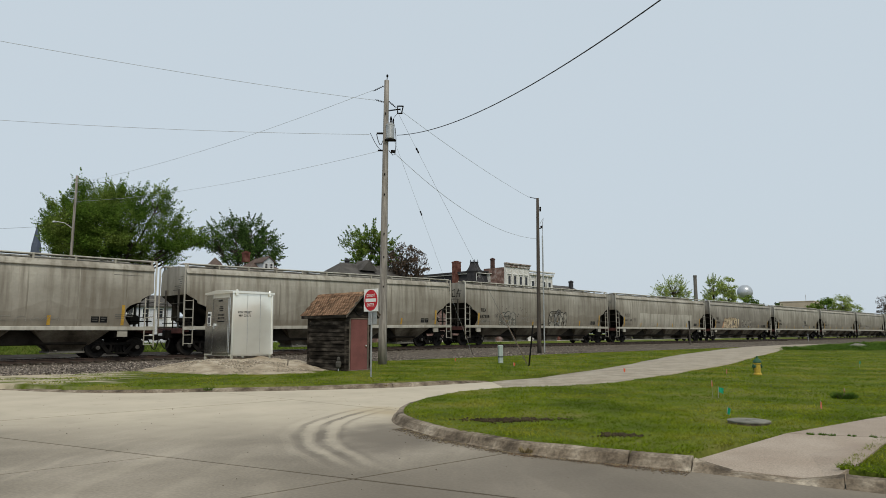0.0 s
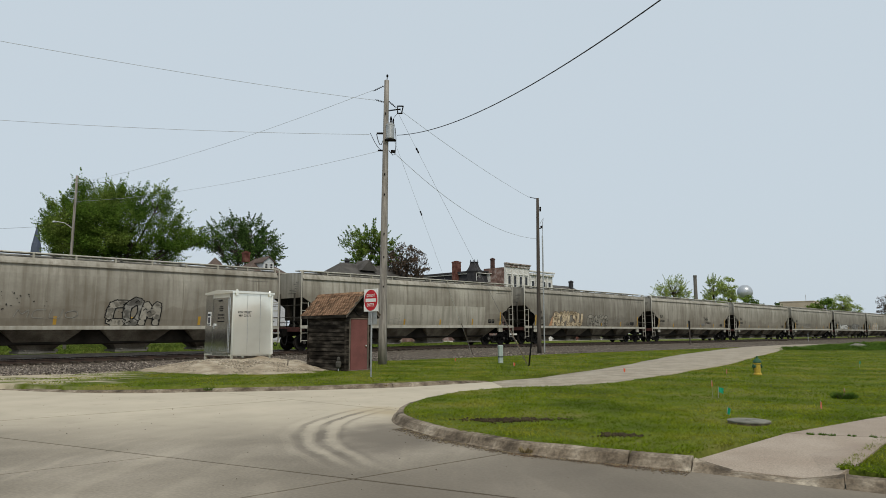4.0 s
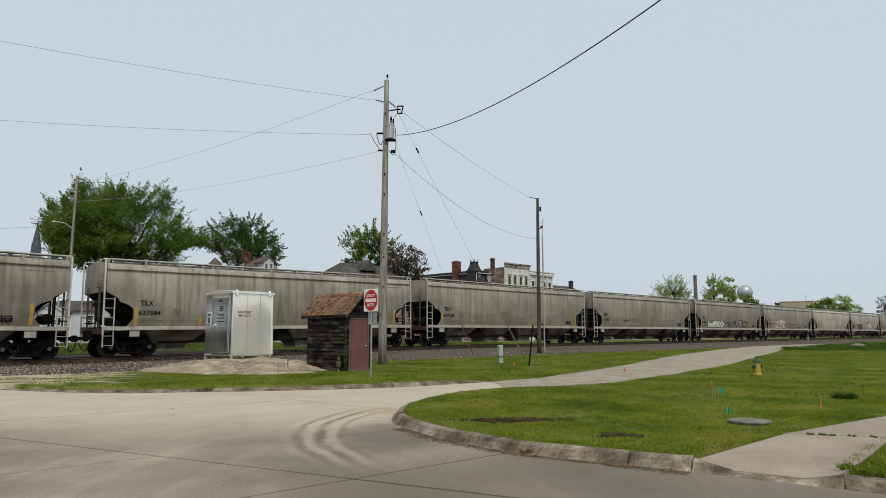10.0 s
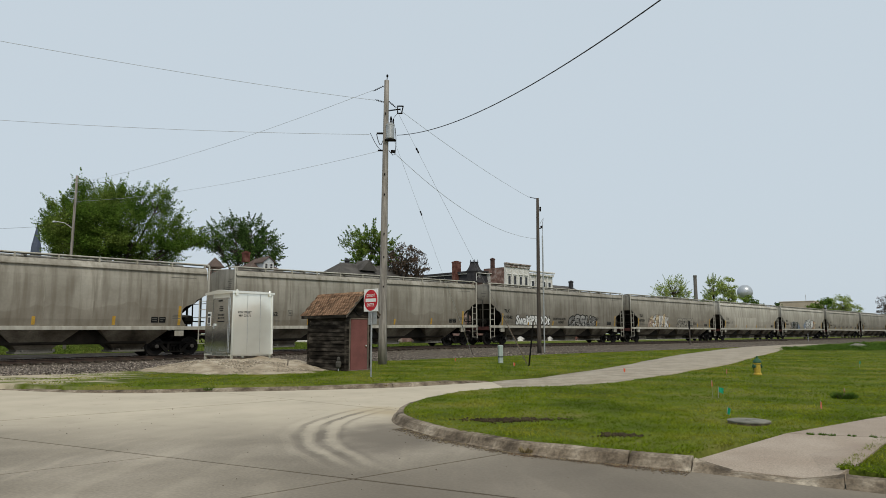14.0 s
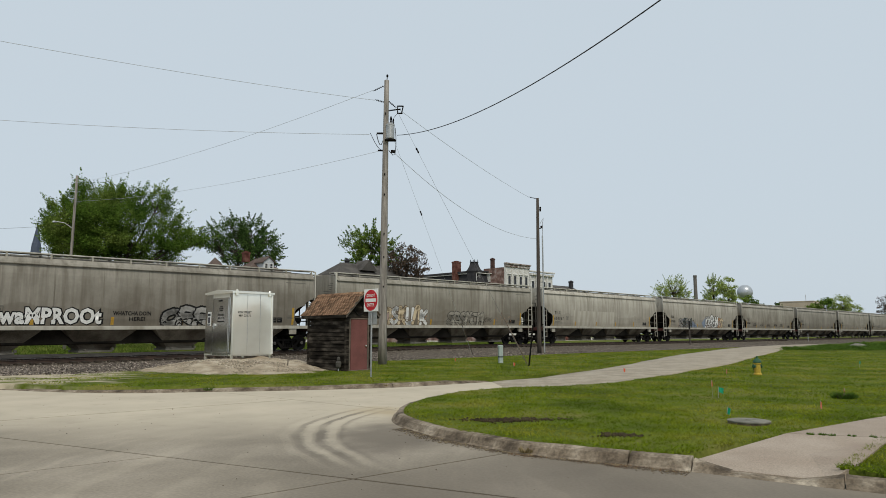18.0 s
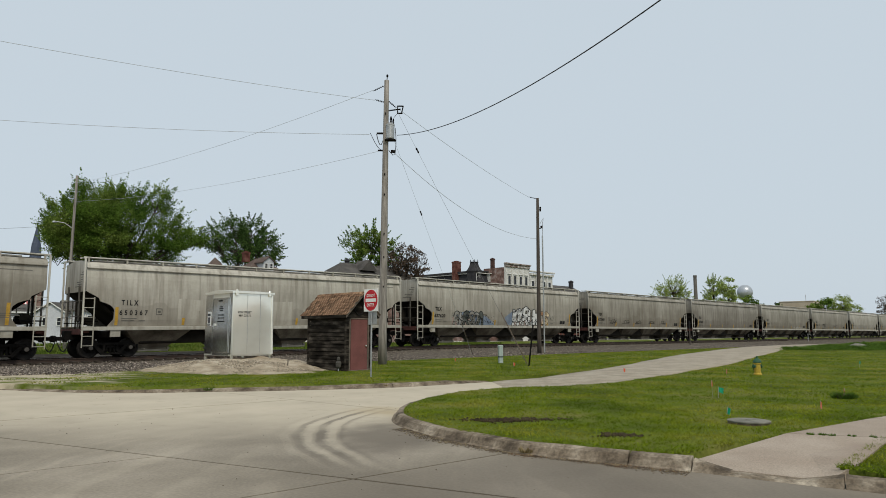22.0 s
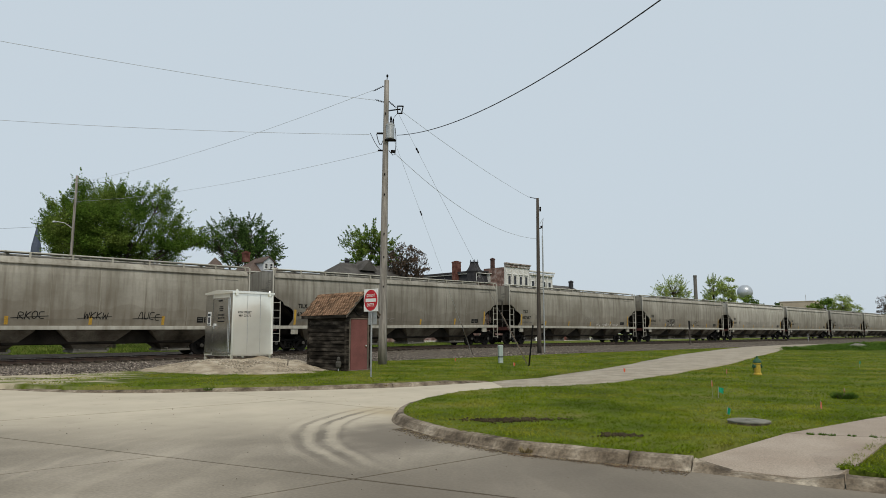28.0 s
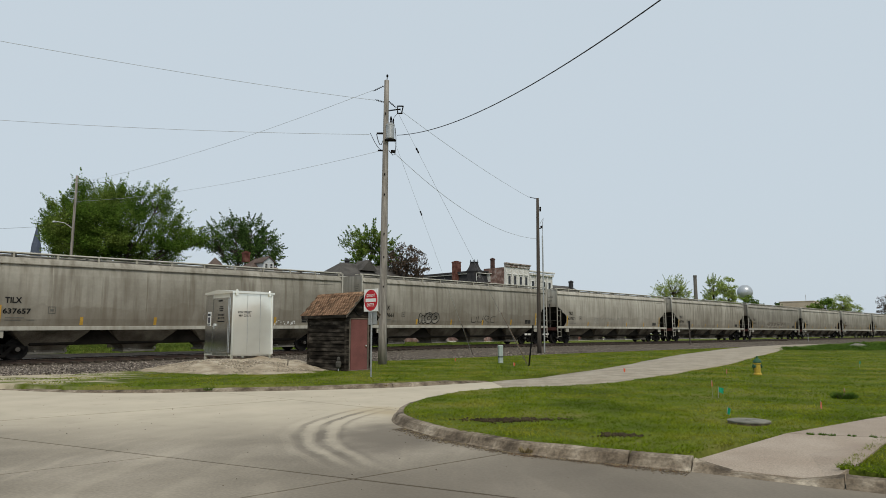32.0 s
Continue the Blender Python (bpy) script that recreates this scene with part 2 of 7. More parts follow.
M["darkbrick"] = material("soot_brick", [(0.05, 0.03, 0.026), (0.10, 0.058, 0.048)], 1.6, 0.9, bump=0.4, fine=8, spec=0.1)
M["stackbrick"] = material("far_stack_brick", [(0.11, 0.10, 0.092), (0.16, 0.148, 0.138)], 0.5, 0.9, bump=0.1)
M["pebble"] = material("gravel_pebble", [(0.20, 0.165, 0.118), (0.335, 0.285, 0.215), (0.45, 0.40, 0.325)], 9, 0.9, bump=0.2, fine=60, island=0.45)
M["dirt"] = material("bare_dirt", [(0.032, 0.025, 0.015), (0.075, 0.058, 0.036)], 3, 0.95, bump=0.9, fine=25, bump_dist=0.03, spec=0.05)
M["rail"] = material("rail_steel", [(0.05, 0.035, 0.028), (0.09, 0.06, 0.045)], 3, 0.65, metal=0.3, bump=0.2)
M["railtop"] = material("rail_head", [(0.30, 0.29, 0.28), (0.42, 0.41, 0.40)], 3, 0.3, metal=0.9, bump=0)
M["tie"] = material("tie_wood", [(0.025, 0.02, 0.016), (0.06, 0.048, 0.037)], 4, 0.95, bump=0.6, stretch=(1, 6, 1), random_tint=0.2)
M["car"] = streaked("hopper_paint", (0.312, 0.293, 0.247), (0.212, 0.193, 0.155), (0.41, 0.383, 0.325), (0.12, 0.098, 0.070), 1.4, 3.6)
M["trim"] = streaked("sill_paint", (0.47, 0.455, 0.40), (0.36, 0.34, 0.285), (0.56, 0.54, 0.48), (0.20, 0.18, 0.14), 1.0, 1.9)
# slope, hopper and keel: the shade under the wagon is darkened into these colours
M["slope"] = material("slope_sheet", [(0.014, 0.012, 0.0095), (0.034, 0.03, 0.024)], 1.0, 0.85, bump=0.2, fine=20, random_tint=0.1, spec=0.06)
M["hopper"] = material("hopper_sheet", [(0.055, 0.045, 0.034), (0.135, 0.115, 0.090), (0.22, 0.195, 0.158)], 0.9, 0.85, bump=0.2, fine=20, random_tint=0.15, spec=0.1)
M["keel"] = material("shaded_centre_sill", [(0.012, 0.010, 0.008), (0.035, 0.029, 0.023)], 1.2, 0.85, bump=0.2, fine=20, spec=0.1)
M["gate"] = material("gate_steel", [(0.20, 0.18, 0.145), (0.33, 0.30, 0.25)], 2.0, 0.8, bump=0.1, fine=20, spec=0.1)
M["rustbeam"] = material("rusty_red_steel", [(0.05, 0.020, 0.017), (0.10, 0.036, 0.030)], 3.0, 0.85, bump=0.2)
M["endgrey"] = material("dull_end_steel", [(0.05, 0.046, 0.04), (0.10, 0.093, 0.08)], 3.0, 0.8, bump=0.1)
M["iron"] = material("cast_iron", [(0.004, 0.0037, 0.0035), (0.013, 0.0115, 0.0105)], 3, 0.8, bump=0.3, random_tint=0.15, spec=0.08)
M["wheel"] = material("wheel_steel", [(0.009, 0.008, 0.0075), (0.024, 0.021, 0.019)], 3, 0.7, bump=0.1, spec=0.15)
M["black"] = material("black_paint", [(0.009, 0.009, 0.009), (0.018, 0.018, 0.018)], 5, 0.7, bump=0, spec=0.1)
M["white"] = material("white_paint", [(0.66, 0.66, 0.64), (0.76, 0.76, 0.74)], 2, 0.6, bump=0.1)
# one sheet metal, two tones: cream sky sheen here, darker shaded side below
M["alu"] = material("aluminium_sheet", [(0.86, 0.845, 0.755), (0.92, 0.905, 0.82)], 0.9, 0.20, metal=0.55, bump=0, fine=1.3, grain=0.05)
M["shaded_alu"] = material("shaded_aluminium_sheet", [(0.62, 0.62, 0.61), (0.76, 0.76, 0.75)], 1.6, 0.20, metal=0.97, bump=0.0, fine=1.3, grain=0.08)
M["plank"] = material("charred_planks", [(0.009, 0.0075, 0.006), (0.026, 0.022, 0.018), (0.075, 0.064, 0.053)], 2.0, 0.95, bump=0.8, fine=18, stretch=(0.7, 0.7, 2.5), random_tint=0.35, spec=0.05)
M["shingle"] = material("cedar_shingle", [(0.075, 0.044, 0.027), (0.145, 0.086, 0.053), (0.25, 0.16, 0.10)], 5, 0.95, bump=0.6, fine=40, random_tint=0.5, spec=0.08)
M["reddoor"] = material("red_door_paint", [(0.135, 0.050, 0.045), (0.175, 0.066, 0.058)], 2.5, 0.65, bump=0.15)
M["signred"] = material("sign_red", [(0.42, 0.012, 0.02), (0.47, 0.016, 0.026)], 3, 0.45, bump=0)
M["galv"] = material("galvanised_steel", [(0.33, 0.34, 0.34), (0.43, 0.44, 0.44)], 6, 0.5, metal=0.6, bump=0.05)
M["pole"] = material("pole_wood", [(0.15, 0.135, 0.118), (0.225, 0.205, 0.18), (0.30, 0.275, 0.245)], 2.5, 0.9, bump=0.6, fine=14, stretch=(5, 5, 0.35))
M["poledark"] = material("creosoted_wood", [(0.045, 0.038, 0.032), (0.09, 0.075, 0.063)], 2.5, 0.9, bump=0.6, fine=14, stretch=(5, 5, 0.35))
M["wire"] = material("wire_black", [(0.02, 0.02, 0.022), (0.03, 0.03, 0.032)], 3, 0.6, bump=0)
M["wirepale"] = material("wire_pale", [(0.42, 0.45, 0.48), (0.48, 0.51, 0.54)], 3, 0.7, bump=0)
M["bark"] = material("bark", [(0.045, 0.036, 0.028), (0.09, 0.075, 0.06)], 4, 0.95, bump=0.6, stretch=(3, 3, 0.6))
M["leaf"] = material("maple_leaves", [(0.065, 0.125, 0.020), (0.12, 0.195, 0.031), (0.20, 0.265, 0.06)], 0.35, 0.7, bump=0, fine=3, island=0.55, translucent=0.5, spec=0.05)
M["leafdark"] = material("dark_leaves", [(0.05, 0.095, 0.026), (0.085, 0.14, 0.036)], 0.5, 0.7, bump=0, fine=3, island=0.5, translucent=0.25, spec=0.05)
M["leafyoung"] = material("young_leaves", [(0.22, 0.29, 0.06), (0.32, 0.38, 0.11)], 0.5, 0.7, bump=0, fine=3, island=0.4, translucent=0.35)
M["leafred"] = material("bronze_buds", [(0.06, 0.045, 0.03), (0.10, 0.065, 0.045)], 0.5, 0.8, bump=0, fine=3, island=0.3)
M["brick"] = material("red_brick", [(0.075, 0.03, 0.024), (0.12, 0.05, 0.038), (0.15, 0.075, 0.06)], 1.5, 0.9, bump=0.5, fine=8, spec=0.1)
M["brickold"] = material("weathered_brick", [(0.10, 0.065, 0.055), (0.20, 0.12, 0.10), (0.30, 0.24, 0.22)], 1.2, 0.9, bump=0.5, fine=6)
M["facade"] = material("white_facade", [(0.50, 0.49, 0.46), (0.64, 0.63, 0.60)], 0.8, 0.8, bump=0.2, fine=6)
M["slate"] = material("dark_roof", [(0.03, 0.03, 0.034), (0.055, 0.053, 0.055)], 0.8, 0.9, bump=0.4, fine=8, spec=0.1)
M["brownroof"] = material("brown_roof", [(0.085, 0.06, 0.05), (0.12, 0.09, 0.075)], 0.8, 0.9, bump=0.4, fine=8)
M["siding"] = material("white_siding", [(0.47, 0.485, 0.52), (0.56, 0.575, 0.61)], 0.7, 0.7, bump=0.1, fine=10)
M["glass"] = material("window_glass", [(0.010, 0.011, 0.013), (0.02, 0.021, 0.023)], 1, 0.12, bump=0, spec=0.4)
M["beige"] = material("beige_wall", [(0.42, 0.34, 0.26), (0.48, 0.40, 0.31)], 0.3, 0.9, bump=0.1)
M["hydrant"] = material("hydrant_yellow", [(0.36, 0.25, 0.03), (0.48, 0.34, 0.05)], 5, 0.6, bump=0.15)
M["hydgreen"] = material("hydrant_green", [(0.02, 0.07, 0.035), (0.035, 0.10, 0.05)], 5, 0.6, bump=0.15)
M["pedestal"] = material("pale_green_plastic", [(0.30, 0.36, 0.33), (0.36, 0.42, 0.39)], 4, 0.55, bump=0.05)
M["flagred"] = material("orange_flag", [(0.52, 0.085, 0.035), (0.62, 0.12, 0.05)], 4, 0.6, bump=0)
M["flaggreen"] = material("green_flag", [(0.0, 0.20, 0.10), (0.01, 0.26, 0.14)], 4, 0.6, bump=0)
M["lid"] = material("lid_concrete", [(0.12, 0.118, 0.095), (0.20, 0.19, 0.155)], 5, 0.9, bump=0.5, fine=60)
M["steel_tank"] = material("silver_tank", [(0.36, 0.385, 0.41), (0.44, 0.46, 0.49)], 0.3, 0.35, metal=0.4, bump=0)
M["spire"] = material("spire_slate", [(0.05, 0.065, 0.10), (0.08, 0.095, 0.135)], 1, 0.8, bump=0.2)
M["joint"] = material("street_subbase", [(0.022, 0.019, 0.015), (0.045, 0.039, 0.031)], 4, 0.95, bump=0.3, spec=0.05)

street_marks(M["concrete"], (0.49, 0.428, 0.326), (0.112, 0.092, 0.069))
bare_shoulder(M["ground"], (0.40, 0.345, 0.26))


# ---- mesh helpers ----
class B:
    """Collects vertices and faces, then makes one mesh object."""
    def __init__(self):
        self.v, self.f = [], []

    def add(self, vs, fs):
        o = len(self.v)
        self.v += [tuple(p) for p in vs]
        self.f += [tuple(i + o for i in q) for q in fs]
        return self

    def box(self, c, s, m=None, ch=0.0):
        x, y, z = (k / 2 for k in s)
        ch = min(ch, x * 0.6, y * 0.6, z * 0.6)
        m = Matrix.Translation(c) @ (m or Matrix())
        if ch <= 0:
            vs = [m @ Vector((sx * x, sy * y, sz * z)) for sx in (-1, 1) for sy in (-1, 1) for sz in (-1, 1)]
            return self.add(vs, [(0, 1, 3, 2), (4, 6, 7, 5), (0, 4, 5, 1), (2, 3, 7, 6), (0, 2, 6, 4), (1, 5, 7, 3)])
        idx, vs = {}, []
        for sx in (-1, 1):
            for sy in (-1, 1):
                for sz in (-1, 1):
                    for a in range(3):
                        p = [sx * (x - ch), sy * (y - ch), sz * (z - ch)]
                        p[a] = (sx * x, sy * y, sz * z)[a]
                        idx[sx, sy, sz, a] = len(vs)
                        vs.append(m @ Vector(p))
        fs = []
        for a in range(3):
            b, c2 = (a + 1) % 3, (a + 2) % 3
            for sg in (-1, 1):
                q = []
                for u, w in ((-1, -1), (1, -1), (1, 1), (-1, 1)):
                    k = [0, 0, 0]
                    k[a], k[b], k[c2] = sg, u, w
                    q.append(idx[(*k, a)])
                fs.append(q if sg > 0 else q[::-1])
            for u in (-1, 1):
                for w in (-1, 1):
                    q = []
                    for t, ax in ((-1, b), (-1, c2), (1, c2), (1, b)):
                        k = [0, 0, 0]
                        k[a], k[b], k[c2] = t, u, w
                        q.append(idx[(*k, ax)])
                    fs.append(q)
        for sx in (-1, 1):
            for sy in (-1, 1):
                for sz in (-1, 1):
                    fs.append([idx[sx, sy, sz, a] for a in range(3)])
        return self.add(vs, fs)

    def tube(self, p0, p1, r0, r1=None, n=8, caps=True):
        r1 = r0 if r1 is None else r1
        p0, p1 = Vector(p0), Vector(p1)
        q = (p1 - p0).to_track_quat("Z", "Y")
        ring = [q @ Vector((math.cos(2 * math.pi * i / n), math.sin(2 * math.pi * i / n), 0)) for i in range(n)]
        vs = [p0 + r * r0 for r in ring] + [p1 + r * r1 for r in ring]
        fs = [(i, (i + 1) % n, n + (i + 1) % n, n + i) for i in range(n)]
        if caps:
            fs += [tuple(range(n))[::-1], tuple(range(n, 2 * n))]
        return self.add(vs, fs)

    def lathe(self, prof, n=16, m=None):
        """prof: (radius, z) from bottom to top."""
        m = m or Matrix()
        vs = [m @ Vector((r * math.cos(2 * math.pi * i / n), r * math.sin(2 * math.pi * i / n), z)) for r, z in prof for i in range(n)]
        fs = [(k * n + i, k * n + (i + 1) % n, (k + 1) * n + (i + 1) % n, (k + 1) * n + i) for k in range(len(prof) - 1) for i in range(n)]
        fs += [tuple(range(n))[::-1], tuple(range((len(prof) - 1) * n, len(prof) * n))]
        return self.add(vs, fs)

    def prism(self, poly, a, b, m=None):
        """A polygon of (u, w) extruded along local y from a to b: u is x, w is z."""
        m = m or Matrix()
        k = len(poly)
        vs = [m @ Vector((u, a, w)) for u, w in poly] + [m @ Vector((u, b, w)) for u, w in poly]
        fs = [tuple(range(k)), tuple(range(k, 2 * k))[::-1]] + [(i, k + i, k + (i + 1) % k, (i + 1) % k) for i in range(k)]
        return self.add(vs, fs)

    def plate(self, poly, z0, z1):
        k = len(poly)
        vs = [(x, y, z0) for x, y in poly] + [(x, y, z1) for x, y in poly]
        fs = [tuple(range(k))[::-1], tuple(range(k, 2 * k))] + [(i, (i + 1) % k, k + (i + 1) % k, k + i) for i in range(k)]
        return self.add(vs, fs)

    def strip(self, rows, closed=False):
        """Rows of points of equal length, joined as a sheet."""
        k = len(rows[0])
        vs = [p for r in rows for p in r]
        fs = []
        for a in range(len(rows) - 1):
            for i in range(k if closed else k - 1):
                j = (i + 1) % k
                fs.append((a * k + i, a * k + j, (a + 1) * k + j, (a + 1) * k + i))
        return self.add(vs, fs)

    def path(self, pts, r, n=5):
        """One tube swept along points; r is one radius or one for each point."""
        pts = [Vector(p) for p in pts]
        rows = []
        for i, p in enumerate(pts):
            d = (pts[min(i + 1, len(pts) - 1)] - pts[max(i - 1, 0)]).normalized()
            side = d.cross(Vector((0, 0, 1)) if abs(d.z) < 0.9 else Vector((0, 1, 0))).normalized()
            up = side.cross(d)
            k = r[i] if isinstance(r, (list, tuple)) else r
            rows.append([p + (side * math.cos(2 * math.pi * j / n) + up * math.sin(2 * math.pi * j / n)) * k for j in range(n)])
        o = len(self.v)
        self.strip(rows, True)
        self.f += [tuple(range(o, o + n)), tuple(range(o + n * (len(rows) - 1), o + n * len(rows)))]
        return self

    def mesh(self, name, mat, smooth=False, fix=True):
        me = bpy.data.meshes.new(name)
        me.from_pydata(self.v, [], self.f)
        me.materials.append(mat)
        if fix:
            bm = bmesh.new()
            bm.from_mesh(me)
            bmesh.ops.recalc_face_normals(bm, faces=bm.faces)
            bm.to_mesh(me)
            bm.free()
        if smooth:
            me.polygons.foreach_set("use_smooth", [True] * len(me.polygons))
        return me


def part(name, b, mat, parent=None, label="", m=None, smooth=False):
    me = b if isinstance(b, bpy.types.Mesh) else b.mesh(name, mat, smooth)
    ob = new(name, me)
    if parent:
        ob.parent = parent
    if m is not None:
        ob.matrix_basis = m
    if label:
        ob["label"] = label
    return ob


def thing(name, m, label, category, group="", kind=""):
    ob = new(name)
    ob.empty_display_size = 0.2
    ob.matrix_basis = m
    return tagged(ob, label, category, group, kind)


def big_mesh(name, verts, faces, mat, parent=None):
    """A large mesh from arrays: verts (n, 3), faces (m, 3 or 4)."""
    me = bpy.data.meshes.new(name)
    k = faces.shape[1]
    me.vertices.add(len(verts))
    me.vertices.foreach_set("co", verts.astype(np.float32).ravel())
    me.loops.add(faces.size)
    me.loops.foreach_set("vertex_index", faces.astype(np.int32).ravel())
    me.polygons.add(len(faces))
    me.polygons.foreach_set("loop_start", np.arange(0, faces.size, k, dtype=np.int32))
    me.update(calc_edges=True)
    me.materials.append(mat)
    ob = new(name, me)
    if parent:
        ob.parent = parent
    return ob


# ---- the lie of the land ----
TURN = 44.85                     # degrees of the track from the x axis
SN, CS = math.sin(radians(45.15)), math.cos(radians(45.15))
TRACK = 34.6                     # metres from the camera to the track's centre line
RAIL_Z = 0.50


def rise(u):
    """The track climbs a little on its way past the crossing, then runs level."""
    t = np.clip((np.asarray(u, float) - 4) / 34, 0, 1)
    return -0.05 + 0.31 * t * t * (3 - 2 * t) + 0.0005 * np.clip(np.asarray(u, float) - 38, 0, 100)


def on_grid(u, v, z=0.0):
    """A place from metres along the track and metres on this side of its centre line."""
    w = TRACK - v
    return Vector((u * SN - w * CS, u * CS + w * SN, z))


FAR_KERB = [(-14.5, 20.2), (-12.8, 19.64), (-10.33, 18.75), (-8.39, 18.54), (-6.47, 18.95), (-4.55, 19.35), (-1.75, 20.35), (-0.07, 21.5), (1.52, 22.8)]
ISLAND_KERB = [(3.6, 20.9), (1.9, 18.75), (0.23, 17.35), (-0.5, 15.85), (-0.86, 14.4), (-0.93, 13.4), (-0.85, 12.5), (-0.60, 11.77), (-0.13, 10.9), (0.38, 10.15), (0.97, 9.45), (1.59, 8.98), (2.30, 8.55), (2.94, 8.15)]
RAMP_KERB = [(2.94, 8.15), (3.31, 7.9), (3.85, 7.5), (4.22, 7.25)]
SOUTH_KERB = [(4.22, 7.25), (4.57, 7.02), (5.6, 6.35), (8.0, 4.8), (14.0, 1.0)]
LANE_NEAR = [(1.9, 18.75), (3.4, 19.2), (5.4, 20.7), (8.6, 24.8), (13.0, 30.9), (19.7, 42.0), (28.0, 55.0), (60, 103), (120, 187)]
LANE_FAR = [(1.52, 22.8), (3.4, 23.6), (7.7, 29.4), (14.8, 42.9), (25.2, 59.5), (35, 75), (57, 110), (117, 193)]
STREET = FAR_KERB + LANE_FAR[1:4] + LANE_NEAR[1:4][::-1] + ISLAND_KERB[1:] + RAMP_KERB[1:] + SOUTH_KERB[1:] + [(14, -14), (-40, -14), (-26, 23.5)]


def inside(poly, x, y):
    r = np.zeros(np.shape(x), bool)
    for (x0, y0), (x1, y1) in zip(poly, poly[1:] + poly[:1]):
        if y0 != y1:
            r ^= ((y0 > y) != (y1 > y)) & (x < (x1 - x0) * (y - y0) / (y1 - y0) + x0)
    return r


def land(x, y):
    """Height of the ground, without the street's trough."""
    x, y = np.asarray(x, float), np.asarray(y, float)
    u = x * SN + y * CS
    v = TRACK - (-x * CS + y * SN)
    lawn = 0.14 + np.clip(0.003 * (y - 16), 0, 0.10)
    bed = np.interp(v, [-60, -6, -2.4, 2.4, 7.5], [0.14, 0.14, 0.19, 0.19, 0.15])
    k = np.clip((v - 6.0) / 2.5, 0, 1)
    z = bed * (1 - k) + lawn * k
    berm = 1.0 * np.exp(-(((x - 40) / 9.0) ** 2 + ((y - 53) / 4.0) ** 2))
    z = z + berm + np.where(berm > 0.1, 0.06 * np.sin(x * 1.7) * np.cos(y * 2.1), 0)
    z = z + 0.012 * np.sin(x * 0.9 + 1) * np.sin(y * 0.7) * np.clip(np.hypot(x, y) / 20, 0, 1)
    return z


def drop(x, y):
    return float(land(x, y))


az = np.radians(np.concatenate([np.arange(-36, 36.01, 0.25), np.arange(40, 320, 5.0)]))
rg = np.concatenate([np.geomspace(0.4, 6, 20)[:-1], np.arange(6, 27, 0.09), np.geomspace(27, 3500, 170)])
AA, RR = np.meshgrid(az, rg)
GX, GY = RR * np.sin(AA), RR * np.cos(AA)
GZ = land(GX, GY)


def to_line(line, x, y):
    """Distance to a polyline."""
    best = np.full(np.shape(x), 1e9)
    for (x0, y0), (x1, y1) in zip(line, line[1:]):
        t = np.clip(((x - x0) * (x1 - x0) + (y - y0) * (y1 - y0)) / ((x1 - x0) ** 2 + (y1 - y0) ** 2), 0, 1)
        best = np.minimum(best, np.hypot(x - x0 - t * (x1 - x0), y - y0 - t * (y1 - y0)))
    return best


WALK = [(2.75, 8.3), (2.84, 8.42), (5.06, 10.12), (7.34, 11.77), (12.7, 15.65), (14.1, 14.95), (10.8, 12.75), (8.5, 11.15), (6.2, 9.7), (4.5, 7.8), (4.1, 7.4)]
trough = inside(STREET, GX, GY)
for line in (FAR_KERB[1:], ISLAND_KERB[2:], SOUTH_KERB):
    trough |= to_line(line, GX, GY) < 0.10
trough |= to_line(RAMP_KERB, GX, GY) < 0.45
trough |= inside(WALK, GX, GY)
GZ = np.where(trough, -0.16, GZ)
na, nr = len(az), len(rg)
ii, jj = np.meshgrid(np.arange(nr - 1), np.arange(na), indexing="ij")
j2 = (jj + 1) % na
gf = np.stack([ii * na + jj, ii * na + j2, (ii + 1) * na + j2, (ii + 1) * na + jj], -1).reshape(-1, 4)
gv = np.stack([GX, GY, GZ], -1).reshape(-1, 3)
gv = np.vstack([gv, [[0, 0, -0.16]]])
ground = big_mesh("ground", gv, gf[:, ::-1], M["ground"])
ground.data.polygons.foreach_set("use_smooth", [True] * len(ground.data.polygons))
tagged(ground, "rough spring lawn and soil running to the horizon", "ground", kind="structure")
base_slab = part("road_base", B().plate([(-40, -14), (14, -14), (14, 24.4), (-40, 24.4)], -0.15, -0.014), M["joint"])
tagged(base_slab, "dark dirt filling the joints under the concrete street", "road base", kind="structure")


# ---- the street: poured panels with open joints ----
def clip(poly, p, q, side):
    """The part of a polygon on one side of the line p-q."""
    d = lambda a: ((q[0] - p[0]) * (a[1] - p[1]) - (q[1] - p[1]) * (a[0] - p[0])) * side
    out = []
    for a, b in zip(poly, poly[1:] + poly[:1]):
        da, db = d(a), d(b)
        if da >= 0:
            out.append(a)
        if da * db < 0:
            t = da / (da - db)
            out.append((a[0] + (b[0] - a[0]) * t, a[1] + (b[1] - a[1]) * t))
    return out


def split(polys, p, q):
    return [c for poly in polys for c in (clip(poly, p, q, 1), clip(poly, p, q, -1)) if len(c) > 2]


def shrink(poly, g):
    """Pull each edge of a convex polygon in by g."""
    out = poly
    area = sum(a[0] * b[1] - b[0] * a[1] for a, b in zip(poly, poly[1:] + poly[:1]))
    s = 1 if area > 0 else -1
    for a, b in zip(poly, poly[1:] + poly[:1]):
        ln = math.hypot(b[0] - a[0], b[1] - a[1])
        if ln < 1e-6:
            continue
        nx, ny = -(b[1] - a[1]) / ln * g * s, (b[0] - a[0]) / ln * g * s
        out = clip(out, (a[0] + nx, a[1] + ny), (b[0] + nx, b[1] + ny), s)
        if len(out) < 3:
            return out
    return out


